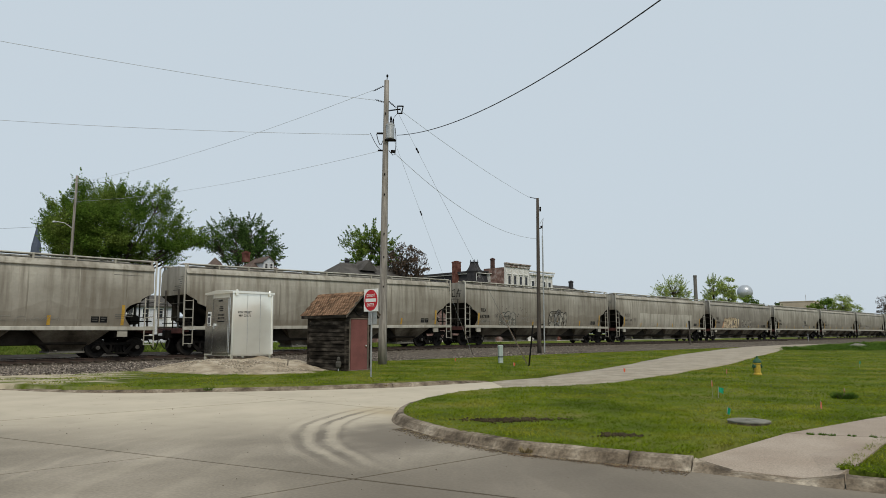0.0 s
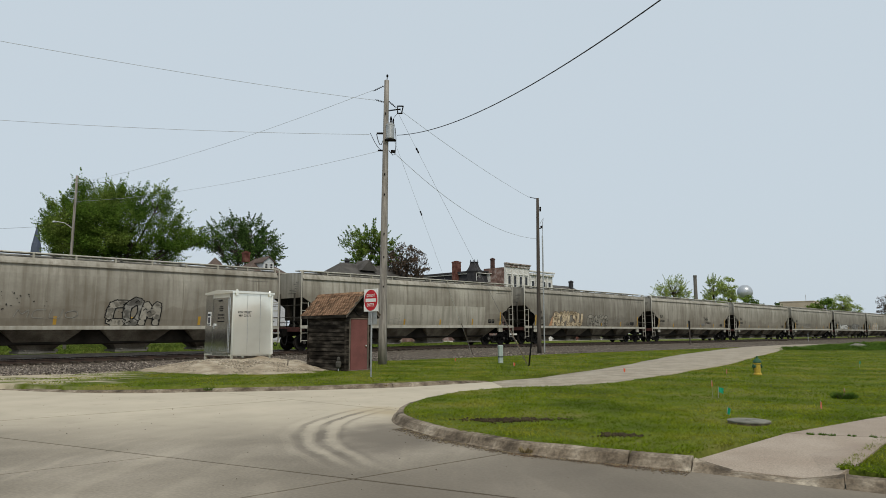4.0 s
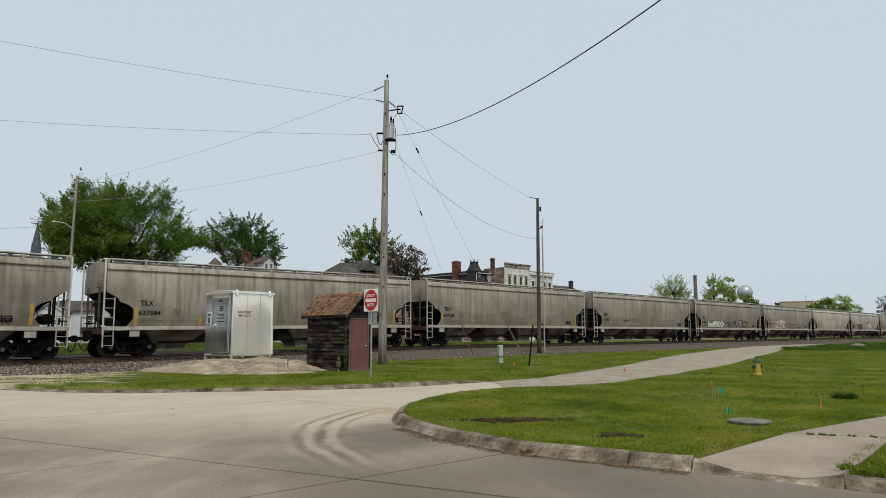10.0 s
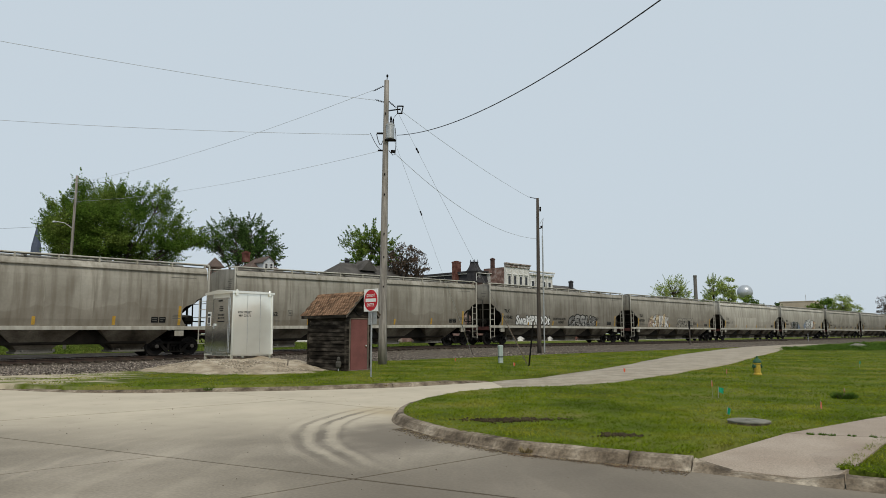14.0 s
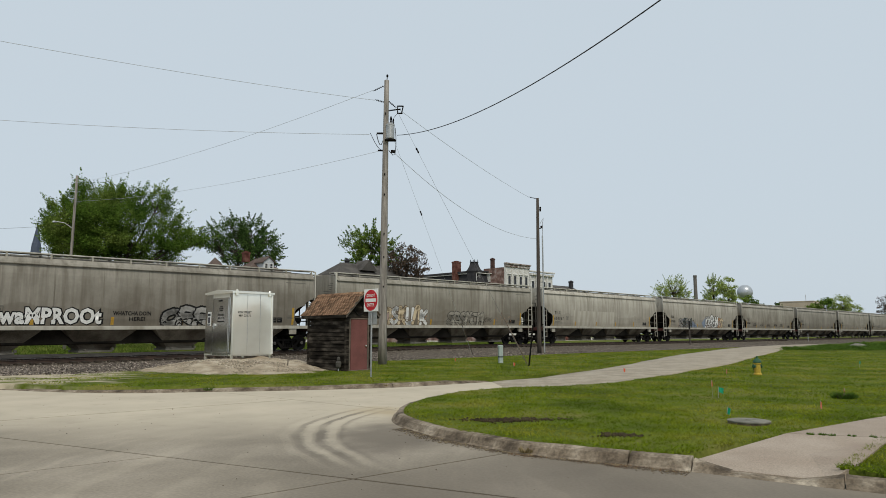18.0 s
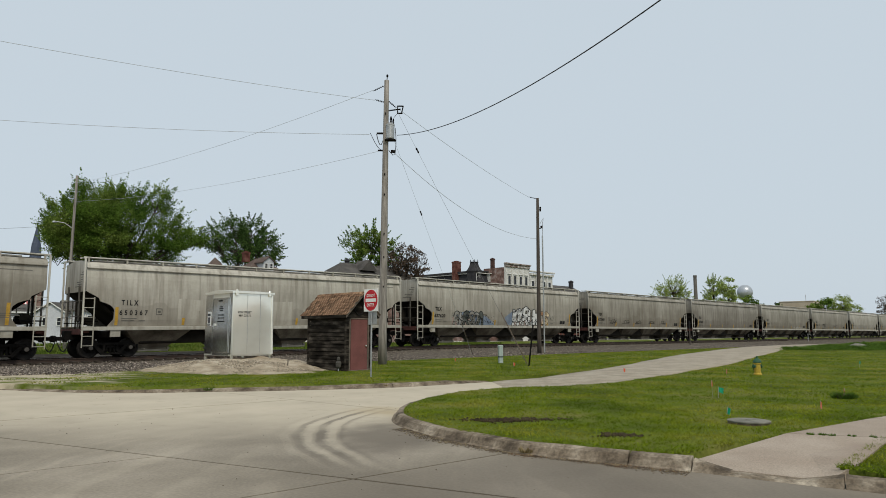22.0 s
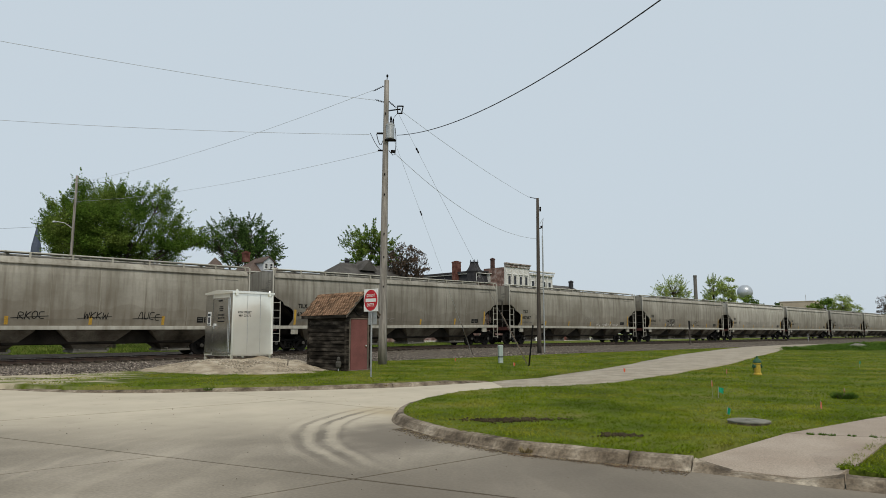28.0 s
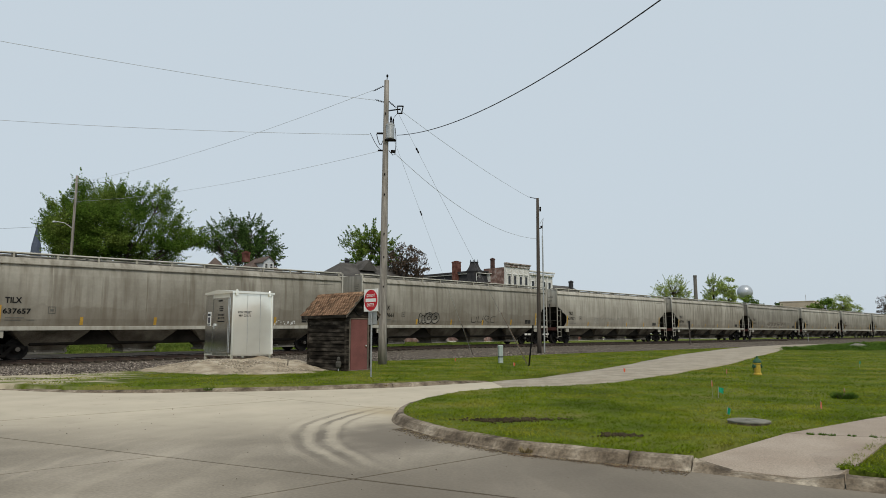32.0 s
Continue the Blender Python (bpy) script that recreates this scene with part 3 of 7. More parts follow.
road = thing("road", Matrix(), "pale worn concrete street with tyre marks and open joints", "road", kind="structure")
A0, A1 = (-6.92, 10.71), (0.65, 6.90)
bd = (0.757, 0.653)
whole = [(-40, -14), (14, -14), (14, 24.5), (-40, 24.5)]
near_panels = [clip(whole, A0, A1, -1)]
for bx, by in ((-3.79, 9.12), (-0.98, 7.76), (0.72, 6.87), (-6.9, 10.7), (-10.0, 12.25), (-14, 14.3)):
    near_panels = split(near_panels, (bx, by), (bx + bd[0], by + bd[1]))
for k in (4.2, 8.4, 12.6, 16.8):
    near_panels = split(near_panels, (A0[0] - k * 0.45, A0[1] - k * 0.89), (A1[0] - k * 0.45, A1[1] - k * 0.89))
beyond = clip(whole, A0, A1, 1)
E0, E1, D0, D1 = (-8.26, 12.74), (-5.74, 14.93), (-6.49, 19.07), (-1.81, 15.15)
hither = clip(beyond, D0, D1, -1)
far_panels = [(clip(beyond, D0, D1, 1), "concrete"), (clip(hither, E0, E1, 1), "concrete")]
far_panels += [(p, "concrete") for p in split([clip(hither, E0, E1, -1)], (-0.98, 7.76), (-0.98 + bd[0], 7.76 + bd[1]))]
for poly, m in [(p, "concrete") for p in near_panels] + far_panels:
    q = shrink(poly, 0.022 if (poly, m) in far_panels else 0.015) if len(poly) > 2 else []
    if len(q) > 2:
        part("panel", B().plate(q, -0.13, random.uniform(-0.002, 0.002)), M[m], road)

lane = thing("lane", Matrix(), "worn pale gravelled lane curving off beside the tracks", "lane", kind="structure")


def resample(line, n):
    d = [0.0]
    for a, b in zip(line, line[1:]):
        d.append(d[-1] + math.hypot(b[0] - a[0], b[1] - a[1]))
    t = np.linspace(0, 1, n) ** 1.5 * d[-1]
    return np.stack([np.interp(t, d, [p[0] for p in line]), np.interp(t, d, [p[1] for p in line])], -1)


ln, lf = resample(LANE_NEAR, 90), resample(LANE_FAR, 90)
rows = []
for k, (a, b) in enumerate(zip(ln, lf)):
    row = []
    for j in range(-1, 14):
        w = min(max(j / 12, 0), 1)
        wob = 0.10 * (noise.noise((k * 0.5, 7.0 * (w > 0.5), 0)))
        x, y = a[0] + (b[0] - a[0]) * w + wob * (1 if w in (0, 1) else 0), a[1] + (b[1] - a[1]) * w
        z = drop(x, y) * min(1, k / 12) + (0.028 + 0.03 * math.sin(math.pi * w)) * min(1, k / 5) - (0.02 if k == 0 else 0)
        if j in (-1, 13):
            z -= 0.10
        row.append((x, y, z))
    rows.append(row)
part("surface", B().strip(rows), M["lane"], lane, smooth=True)


# ---- kerbs ----
def smooth_line(line, step=0.3):
    pts = [Vector((x, y, 0)) for x, y in line]
    out = []
    for i in range(len(pts) - 1):
        p0, p1, p2, p3 = pts[max(i - 1, 0)], pts[i], pts[i + 1], pts[min(i + 2, len(pts) - 1)]
        n = max(2, int((p2 - p1).length / step))
        for k in range(n):
            t = k / n
            out.append(0.5 * ((2 * p1) + (p2 - p0) * t + (2 * p0 - 5 * p1 + 4 * p2 - p3) * t * t + (3 * p1 - p0 - 3 * p2 + p3) * t ** 3))
    return out + [pts[-1]]


def kerb(name, line, side, heights, label, length=3.0, width=0.17, toe=0.25):
    """Poured kerb with a gutter lip, in sections with open joints. side: +1 when the lawn lies to the left of the line."""
    k = thing(name, Matrix(), label, "kerb", kind="structure")
    pts = smooth_line(line, 0.22)
    total = sum((b - a).length for a, b in zip(pts, pts[1:]))
    run, section, secs = 0.0, [], []
    for i, p in enumerate(pts):
        t = (pts[min(i + 1, len(pts) - 1)] - pts[max(i - 1, 0)]).normalized()
        nrm = Vector((-t.y, t.x, 0)) * side
        h = np.interp(run / total, np.linspace(0, 1, len(heights)), heights)
        wob = 0.022 * noise.noise(p * 1.3)
        h = h * (0.97 + 0.07 * noise.noise(p * 0.9))
        prof = ((-0.07, -0.10), (-0.06, 0.002), (-0.02, 0.022), (0.018, h * 0.52), (0.04, h * 0.80), (0.075, h * 0.95), (0.115, h), (width - 0.02, h + 0.006), (width, h - 0.01), (width + 0.004, -0.10))
        section.append([p + nrm * (o + wob + 0.014 * noise.noise(p * 4.0 + Vector((0, 0, 7 * z)))) + Vector((0, 0, z + (0.009 * noise.noise(p * 5.0 + Vector((o * 30, 0, 0))) if z > 0.01 else 0))) for o, z in prof])
        if i + 1 < len(pts):
            run += (pts[i + 1] - p).length
        if run // length > len(secs) or i == len(pts) - 1:
            if len(section) > 1:
                secs.append(section)
            section = [section[-1]]
    for s in secs:
        t0, t1 = (s[1][0] - s[0][0]).normalized() * 0.008, (s[-2][0] - s[-1][0]).normalized() * 0.008
        s = [[q + t0 for q in s[0]]] + s[1:-1] + [[q + t1 for q in s[-1]]]
        b = B().strip(s)
        b.add(s[0], [tuple(range(len(s[0])))])
        b.add(s[-1], [tuple(range(len(s[-1])))])
        part("kerb_section", b, M["kerb"], k)
    return k


kerb("kerb_1", FAR_KERB[1:], 1, [0.02, 0.05, 0.07, 0.085, 0.095, 0.11, 0.12, 0.12, 0.03], "long stained concrete kerb along the street's far side")
kerb("kerb_2", ISLAND_KERB[2:], 1, [0.03, 0.10, 0.14, 0.15, 0.15, 0.14, 0.15, 0.15, 0.15], "rounded worn concrete kerb at the lawn's corner", 2.6)
kerb("kerb_3", RAMP_KERB, 1, [0.13, 0.035, 0.03, 0.03, 0.12], "dropped concrete kerb at the foot of the pavement", 3.0)
kerb("kerb_4", SOUTH_KERB, 1, [0.12, 0.15, 0.15, 0.15], "stained concrete kerb beside the street")

# ---- pavement ----
pavement = thing("pavement", Matrix(), "pinkish-grey concrete pavement with grass in its joints", "pavement", kind="structure")
slabs = [[(2.86, 8.36), (4.16, 7.45), (4.66, 7.72), (6.3, 9.62), (5.06, 10.1)],
         [(5.075, 10.11), (6.31, 9.63), (8.6, 11.1), (7.34, 11.74)],
         [(7.355, 11.75), (8.62, 11.11), (10.8, 12.8), (9.75, 13.4)],
         [(9.765, 13.41), (10.82, 12.81), (14, 15.0), (12.7, 15.6)]]
for q in slabs:
    q = shrink(q, 0.006)
    zs = [0.04 if y < 8.5 and x < 4.3 else drop(x, y) + 0.02 for x, y in q]
    k = len(q)
    b = B().add([(x, y, -0.1) for x, y in q] + [(x, y, z) for (x, y), z in zip(q, zs)],
                [tuple(range(k))[::-1]] + [(i, (i + 1) % k, k + (i + 1) % k, k + i) for i in range(k)])
    c = (sum(x for x, y in q) / k, sum(y for x, y in q) / k, sum(zs) / k)
    b.add([(x, y, z) for (x, y), z in zip(q, zs)] + [c], [(i, (i + 1) % k, k) for i in range(k)])
    part("slab", b, M["walk"], pavement)

# ---- track ----
track = thing("railway_track", pose(*on_grid(0, 0, 0), 0, 0, TURN), "rusty steel rails on dark wooden ties in ballast", "railway track", kind="structure")
bed_rows = []
for k in range(0, 141):
    u = -60 + k * 3 if k < 60 else 120 + (k - 60) * 8
    bed_rows.append([(u, v + (0.5 * noise.noise((u * 0.7, v, 3)) if abs(v) > 5 else 0), z + float(rise(u)) * k2) for v, z, k2 in
                     ((7.0, 0.05, 0), (4.5, 0.20, 0.4), (2.2, 0.25, 0.9), (0.7, 0.30, 1), (-0.7, 0.30, 1), (-1.3, 0.27, 1), (-2.6, 0.235, 0.9), (-5.6, 0.215, 0.3), (-7.9, 0.08, 0))])
bed = part("ballast_bed", B().strip(bed_rows), M["ballast"], track, "grey-brown crushed stone ballast", smooth=True)
stops = [-80, -40] + list(range(0, 60, 3)) + [60, 100, 140, 300, 760]
for y in (-0.755, 0.755):
    prof = [(-0.07, 0.33), (0.07, 0.33), (0.07, 0.345), (0.012, 0.37), (0.012, 0.455), (0.036, 0.465), (0.036, 0.49), (0.028, 0.497), (-0.028, 0.497), (-0.036, 0.49), (-0.036, 0.465), (-0.012, 0.455), (-0.012, 0.37), (-0.07, 0.345)]
    part("rail", B().strip([[(u, y + a, z + float(rise(u))) for a, z in prof] for u in stops], True), M["rail"], track)
    part("rail_head", B().strip([[(u, y + a, z + float(rise(u))) for a, z in ((-0.027, 0.498), (0.027, 0.498))] for u in stops]), M["railtop"], track, "polished running surface")
tie_me = B().box((0, 0, 0.285), (0.23, 2.6, 0.17), ch=0.012).mesh("tie", M["tie"])
for k in range(-46, 190):
    t = part("tie", tie_me, M["tie"], track)
    t.location = (k * 0.54 + random.uniform(-0.03, 0.03), random.uniform(-0.05, 0.05), float(rise(k * 0.54)) + random.uniform(-0.012, 0.012))


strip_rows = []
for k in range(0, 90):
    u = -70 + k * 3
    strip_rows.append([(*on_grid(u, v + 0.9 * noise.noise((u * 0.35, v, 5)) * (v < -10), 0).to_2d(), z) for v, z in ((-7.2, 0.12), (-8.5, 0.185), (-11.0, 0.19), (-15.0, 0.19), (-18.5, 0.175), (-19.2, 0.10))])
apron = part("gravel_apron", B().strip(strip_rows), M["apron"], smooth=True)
tagged(apron, "very dark packed gravel beyond the railway track", "gravel", kind="structure")
yard_pts = [on_grid(u, v, 0.165) for u, v in ((62, -44), (190, -44), (190, -95), (62, -95))]
yard = part("far_yard", B().plate([(p.x, p.y) for p in yard_pts], 0.10, 0.165), M["yard"])
tagged(yard, "pale concrete yard far beyond the tracks", "yard", kind="structure")

# ---- the train ----
M["bearing"] = material("bearing_grey", [(0.06, 0.056, 0.05), (0.11, 0.10, 0.09)], 5, 0.6, metal=0.3, bump=0.1)
M["roofsheet"] = material("roof_sheet", [(0.10, 0.094, 0.08), (0.17, 0.16, 0.137), (0.24, 0.228, 0.198)], 1.2, 0.75, bump=0.15, fine=9, stretch=(1.5, 0.5, 1), spec=0.15)
PITCH_CAR = 20.6                 # coupled length
HALF = 9.47                      # half the body's length
SIDE = [(1.465, 1.38), (1.535, 1.75), (1.575, 2.3), (1.60, 2.8), (1.60, 3.3), (1.58, 3.75), (1.53, 4.08), (1.50, 4.14)]
EAVE = [(1.565, 4.165), (1.54, 4.24), (1.48, 4.34), (1.41, 4.415)]     # the bright rolled edge above the side sheet
ROOF = [(1.41, 4.415), (1.05, 4.485), (0.6, 4.535), (0.3, 4.55), (0.0, 4.555)]


def side_y(z):
    return float(np.interp(z, [p[1] for p in SIDE], [p[0] for p in SIDE]))


def end_x(z):
    """How far the side sheet reaches towards the wagon's end: a stepped opening with rounded lobes shows the end platform."""
    return float(np.interp(z, [1.38, 1.52, 1.76, 1.94, 2.12, 2.30, 2.44, 2.52, 2.60, 2.76, 3.06, 3.10], [8.52, 8.44, 8.26, 8.18, 8.18, 8.26, 8.42, 8.60, 8.86, 8.93, HALF, HALF]))


def car_body():
    inner = list(np.linspace(-8.0, 8.0, 40))
    zs = [1.38, 1.52, 1.64, 1.76, 1.85, 1.94, 2.03, 2.12, 2.21, 2.30, 2.38, 2.44, 2.52, 2.56, 2.60, 2.68, 2.76, 2.86, 2.96, 3.06, 3.10, 3.3, 3.5, 3.7, 3.9, 4.08]
    b = B()
    for sg in (-1, 1):
        rows = []
        for z in zs:
            e = end_x(z)
            xs = [-e, -(e * 0.6 + 3.2), -8.08] + inner + [8.08, e * 0.6 + 3.2, e]
            rows.append([(x, sg * (side_y(z) - 0.012 * abs(math.sin(math.pi * (x + 8.2) / 2.05)) ** 0.5 * math.sin(math.pi * (z - 1.5) / 2.64) * (abs(x) < 8.2)), z) for x in xs])
        # the lip that overhangs the sheet, and the rolled edge above it
        for y, z in [(1.525, 4.105), (1.61, 4.115), (1.615, 4.15)] + EAVE:
            rows.append([(x * HALF / 8.0 if abs(x) > 7.99 else x, sg * y, z) for x in [-8.0] * 3 + inner + [8.0] * 3])
        b.strip(rows)
    for sg in (-1, 1):
        end = [(side_y(z), z) for z in (3.06, 3.3, 3.6, 3.9, 4.10)] + EAVE + ROOF[1:]
        end = [(sg * HALF, y, z) for y, z in end]
        b.add(end + [(x, -y, z) for x, y, z in reversed(end[:-1])], [tuple(range(2 * len(end) - 1))])
    return b


def car_roof():
    b = B()
    for sg in (-1, 1):
        b.strip([[(x, sg * y, z) for y, z in ROOF] for x in [-HALF] + list(np.linspace(-8.2, 8.2, 17)) + [HALF]])
    return b


def build_car():
    car = thing("hopper_wagon", Matrix(), "grey covered hopper wagon, streaked and dusty, rolling on the rails", "railway wagon", "wagons of the train")
    part("body", car_body(), M["car"], car, smooth=False)
    part("roof", car_roof(), M["roofsheet"], car, "dirty grey curved roof sheets")
    for sg in (-1, 1):
        seam = B().strip([[(dx, sg * (side_y(z) + dy), z) for z in np.linspace(1.46, 4.09, 8)] for dx, dy in ((-0.028, -0.004), (-0.016, 0.004), (0.016, 0.004), (0.028, -0.004))]).mesh("weld_seam", M["car"])
        for k in range(9):
            part("weld_seam", seam, M["car"], car, m=pose(-8.2 + 2.05 * k, 0, 0))
    for sg in (-1, 1):
        b = B()
        top, bot = (sg * (HALF - 0.02), 3.08), (sg * 7.3, 1.30)
        b.add([(top[0], -1.56, top[1]), (top[0], 1.56, top[1]), (bot[0], 1.46, bot[1]), (bot[0], -1.46, bot[1])], [(0, 1, 2, 3)])
        # the sheet's darkness is painted recess shade, over some dust
        part("slope_sheet", b, M["slope"], car, "dusty sloping end sheet with its recess shade in the colour")
        for y in (-0.35, 0.35):
            part("end_brace", B().box((sg * 9.30, y, 2.2), (0.06, 0.05, 1.76), ch=0.006), M["slope"], car)
        part("end_sill", B().box((sg * 9.38, 0, 1.25), (0.34, 2.9, 0.20), ch=0.02).box((sg * 9.56, 0, 1.22), (0.06, 2.9, 0.26), ch=0.01), M["rustbeam"], car, "rusty red end beam")
        part("platform", B().box((sg * 9.0, 0, 1.31), (0.9, 2.9, 0.04)), M["iron"], car)
        part("centre_sill", B().box((sg * 7.8, 0, 1.05), (4.2, 0.36, 0.42), ch=0.02).box((sg * 8.1, 0, 1.08), (0.5, 2.7, 0.34), ch=0.04), M["iron"], car)
        part("coupler", B().box((sg * 10.0, 0, 0.90), (0.75, 0.16, 0.18), ch=0.03).box((sg * 10.26, 0.05, 0.90), (0.18, 0.30, 0.30), ch=0.06).box((sg * 9.8, 0, 0.92), (0.16, 0.34, 0.34), ch=0.03), M["iron"], car)
        hose = [(sg * (9.75 + 0.5 * t), -0.45 - 0.15 * math.sin(3.1 * t), 0.82 - 0.5 * math.sin(math.pi * min(1, t * 0.95))) for t in np.linspace(0, 1.05, 9)]
        part("air_hose", B().path(hose, 0.028, 6), M["black"], car)
        part("brake_pipe", B().tube((sg * 8.7, -0.9, 1.7), (sg * 9.7, -0.9, 1.7), 0.03), M["iron"], car)
        part("brake_pipe", B().tube((sg * 8.6, 0.7, 1.62), (sg * 9.7, 0.7, 1.62), 0.025), M["iron"], car)
        for y in (-0.80, 0.80):
            part("end_post", B().box((sg * 9.53, y, 2.30), (0.07, 0.09, 2.1), ch=0.008), M["endgrey"], car, "dull grey upright behind the ladder")
        part("grab_bar", B().tube((sg * 9.57, -1.5, 2.62), (sg * 9.57, 1.5, 2.62), 0.018, n=6), M["endgrey"], car)
        part("grab_bar", B().tube((sg * 9.57, -1.5, 1.92), (sg * 9.57, 1.5, 1.92), 0.018, n=6), M["endgrey"], car)
        for sy in (-1, 1):
            lad = part("ladder", B().box((sg * 9.56, sy * 1.57, 2.80), (0.075, 0.06, 3.5), ch=0.008).box((sg * 9.10, sy * 1.59, 1.68), (0.05, 0.04, 2.24), ch=0.008)
                       .box((sg * 9.56, sy * 1.59, 0.80), (0.045, 0.04, 0.62)).box((sg * 9.55, sy * 1.5, 4.56), (0.05, 0.22, 0.05)), M["trim"], car, "pale steel corner ladder")
            for k in range(6):
                part("rung", B().tube((sg * 9.10, sy * 1.60, 0.58 + 0.43 * k), (sg * 9.56, sy * 1.60, 0.58 + 0.43 * k), 0.018, n=6), M["trim"], lad)
            part("jacking_pad", B().box((sg * 8.12, sy * 1.535, 1.13), (0.46, 0.05, 0.34), ch=0.01).box((sg * 8.12, sy * 1.40, 1.15), (0.30, 0.25, 0.25)).tube((sg * 8.22, sy * 1.57, 1.11), (sg * 8.22, sy * 1.555, 1.11), 0.05), M["trim"], car)
    for sy in (-1, 1):
        prof = [(1.46, 1.27), (1.60, 1.27), (1.605, 1.285), (1.605, 1.425), (1.60, 1.44), (1.46, 1.445), (1.46, 1.42), (1.575, 1.41), (1.575, 1.30), (1.46, 1.29)]
        part("side_sill", B().strip([[(x, sy * y, z) for y, z in prof] for x in (-9.60, -5, 0, 5, 9.60)], True), M["trim"], car, "pale flanged side sill")
        wk = part("walkway", B().box((0, sy * 1.15, 4.625), (19.1, 0.46, 0.025)).box((0, sy * 1.40, 4.62), (19.2, 0.045, 0.062), ch=0.012).box((0, sy * 0.92, 4.62), (19.2, 0.03, 0.06)), M["trim"], car, "pale roof walkway along the eaves")
        post = B().box((0, 0, 0), (0.085, 0.04, 0.26), ch=0.006).box((0, -0.10, -0.02), (0.03, 0.2, 0.03), pose(0, 0, 0, 35, 0, 0)).mesh("walkway_post", M["trim"])
        for k in range(12):
            p = part("post", post, M["trim"], wk)
            p.matrix_basis = pose(-9.38 + k * 18.76 / 11, sy * 1.425, 4.50, 0, 0, 0 if sy > 0 else 180)
    part("hatch_trough", B().box((0, 0, 4.57), (17.5, 0.62, 0.12), ch=0.04), M["roofsheet"], car)
    for k in range(6):
        part("hatch_latch", B().box((-7.4 + 2.96 * k, 0, 4.65), (0.12, 0.8, 0.05)), M["roofsheet"], car)
    for hx in (-6.03, -2.01, 2.01, 6.03):
        b = B()
        t, u, c = 1.56, 0.68, 1.27
        ring = [[(hx - t, -1.44, c + 0.03), (hx + t, -1.44, c + 0.03), (hx + t, 1.44, c + 0.03), (hx - t, 1.44, c + 0.03)],
                [(hx - t + 0.04, -1.43, c - 0.06), (hx + t - 0.04, -1.43, c - 0.06), (hx + t - 0.04, 1.43, c - 0.06), (hx - t + 0.04, 1.43, c - 0.06)],
                [(hx - u, -0.62, 0.40), (hx + u, -0.62, 0.40), (hx + u, 0.62, 0.40), (hx - u, 0.62, 0.40)],
                [(hx - u, -0.62, 0.30), (hx + u, -0.62, 0.30), (hx + u, 0.62, 0.30), (hx - u, 0.62, 0.30)]]
        b.strip(ring, True)
        b.add(ring[-1], [(0, 1, 2, 3)])
        for sx in (-1, 1):
            for yy in (-0.7, 0.7):
                b.box((hx + sx * 0.92, yy, 0.9), (0.03, 0.05, 0.7), pose(0, 0, 0, 0, 35 * sx, 0))
        # dirt blotches are its own; the low overall tone is underside shade in colour
        hop = part("hopper", b, M["hopper"], car, "dirty tapering discharge hopper, toned down for shade under the wagon")
        part("gate", B().box((hx, 0, 0.27), (1.5, 1.5, 0.09), ch=0.01).box((hx + 0.78, -0.62, 0.36), (0.12, 0.16, 0.14), ch=0.02).tube((hx - 0.5, -0.95, 0.36), (hx - 0.5, 0.95, 0.36), 0.03), M["gate"], hop, "pale worn discharge gate")
    # near-black colour stands for shade between the hoppers
    part("keel", B().box((0, 0, 0.95), (13.6, 1.9, 0.70), ch=0.05), M["keel"], car, "deep centre sill between the hoppers, coloured dark for shade")
    part("air_reservoir", B().tube((8.95, -0.75, 1.78), (8.95, 0.35, 1.78), 0.24, n=14), M["slope"], car)
    part("brake_cylinder", B().tube((-8.95, -0.5, 1.72), (-8.95, 0.3, 1.72), 0.20, n=14).box((-9.1, 0.5, 2.2), (0.3, 0.4, 0.9), ch=0.03), M["slope"], car)
    frame_b = B()
    frame_b.prism([(-1.12, 0.40), (-1.12, 0.56), (-0.72, 0.70), (0.72, 0.70), (1.12, 0.56), (1.12, 0.40), (0.98, 0.55), (0.68, 0.60), (0.0, 0.58), (-0.68, 0.60), (-0.98, 0.55)], -0.07, 0.07)
    for s in (-1, 1):
        frame_b.prism([(s * 0.84, 0.58), (s * 0.70, 0.60), (s * 0.34, 0.20), (s * 0.36, 0.30), (s * 0.40, 0.19)], -0.06, 0.06)
        frame_b.prism([(s * 0.80, 0.58), (s * 0.64, 0.60), (s * 0.30, 0.28), (s * 0.30, 0.14), (s * 0.42, 0.14)], -0.075, 0.075)
        frame_b.box((s * 0.30, 0, 0.44), (0.11, 0.15, 0.32), ch=0.02)
        frame_b.box((s * 0.889, 0, 0.46), (0.30, 0.17, 0.24), ch=0.05)
    frame_b.box((0, 0, 0.185), (0.72, 0.18, 0.09), ch=0.03)
    frame_me = frame_b.mesh("side_frame", M["iron"])
    prof = []
    for k in range(5):
        prof += [(0.055, 0.235 + k * 0.052), (0.078, 0.25 + k * 0.052), (0.055, 0.27 + k * 0.052)]
    spring_me = B().lathe(prof, 10).mesh("spring", M["iron"], True)
    ws = B()
    for s in (-1, 1):
        m = Matrix.Translation((0, 0, 0)) @ Matrix.Rotation(radians(90 * -s), 4, "X")
        ws.lathe([(0.10, 0.62), (0.20, 0.66), (0.36, 0.685), (0.40, 0.70), (0.485, 0.70), (0.485, 0.72), (0.457, 0.735), (0.452, 0.82), (0.40, 0.825), (0.37, 0.79), (0.22, 0.76), (0.16, 0.83), (0.10, 0.84)], 28, m)
        ws.lathe([(0.085, 0.84), (0.10, 0.90), (0.10, 1.05), (0.07, 1.085)], 14, m)
        for k in range(3):
            a = 2 * math.pi * k / 3
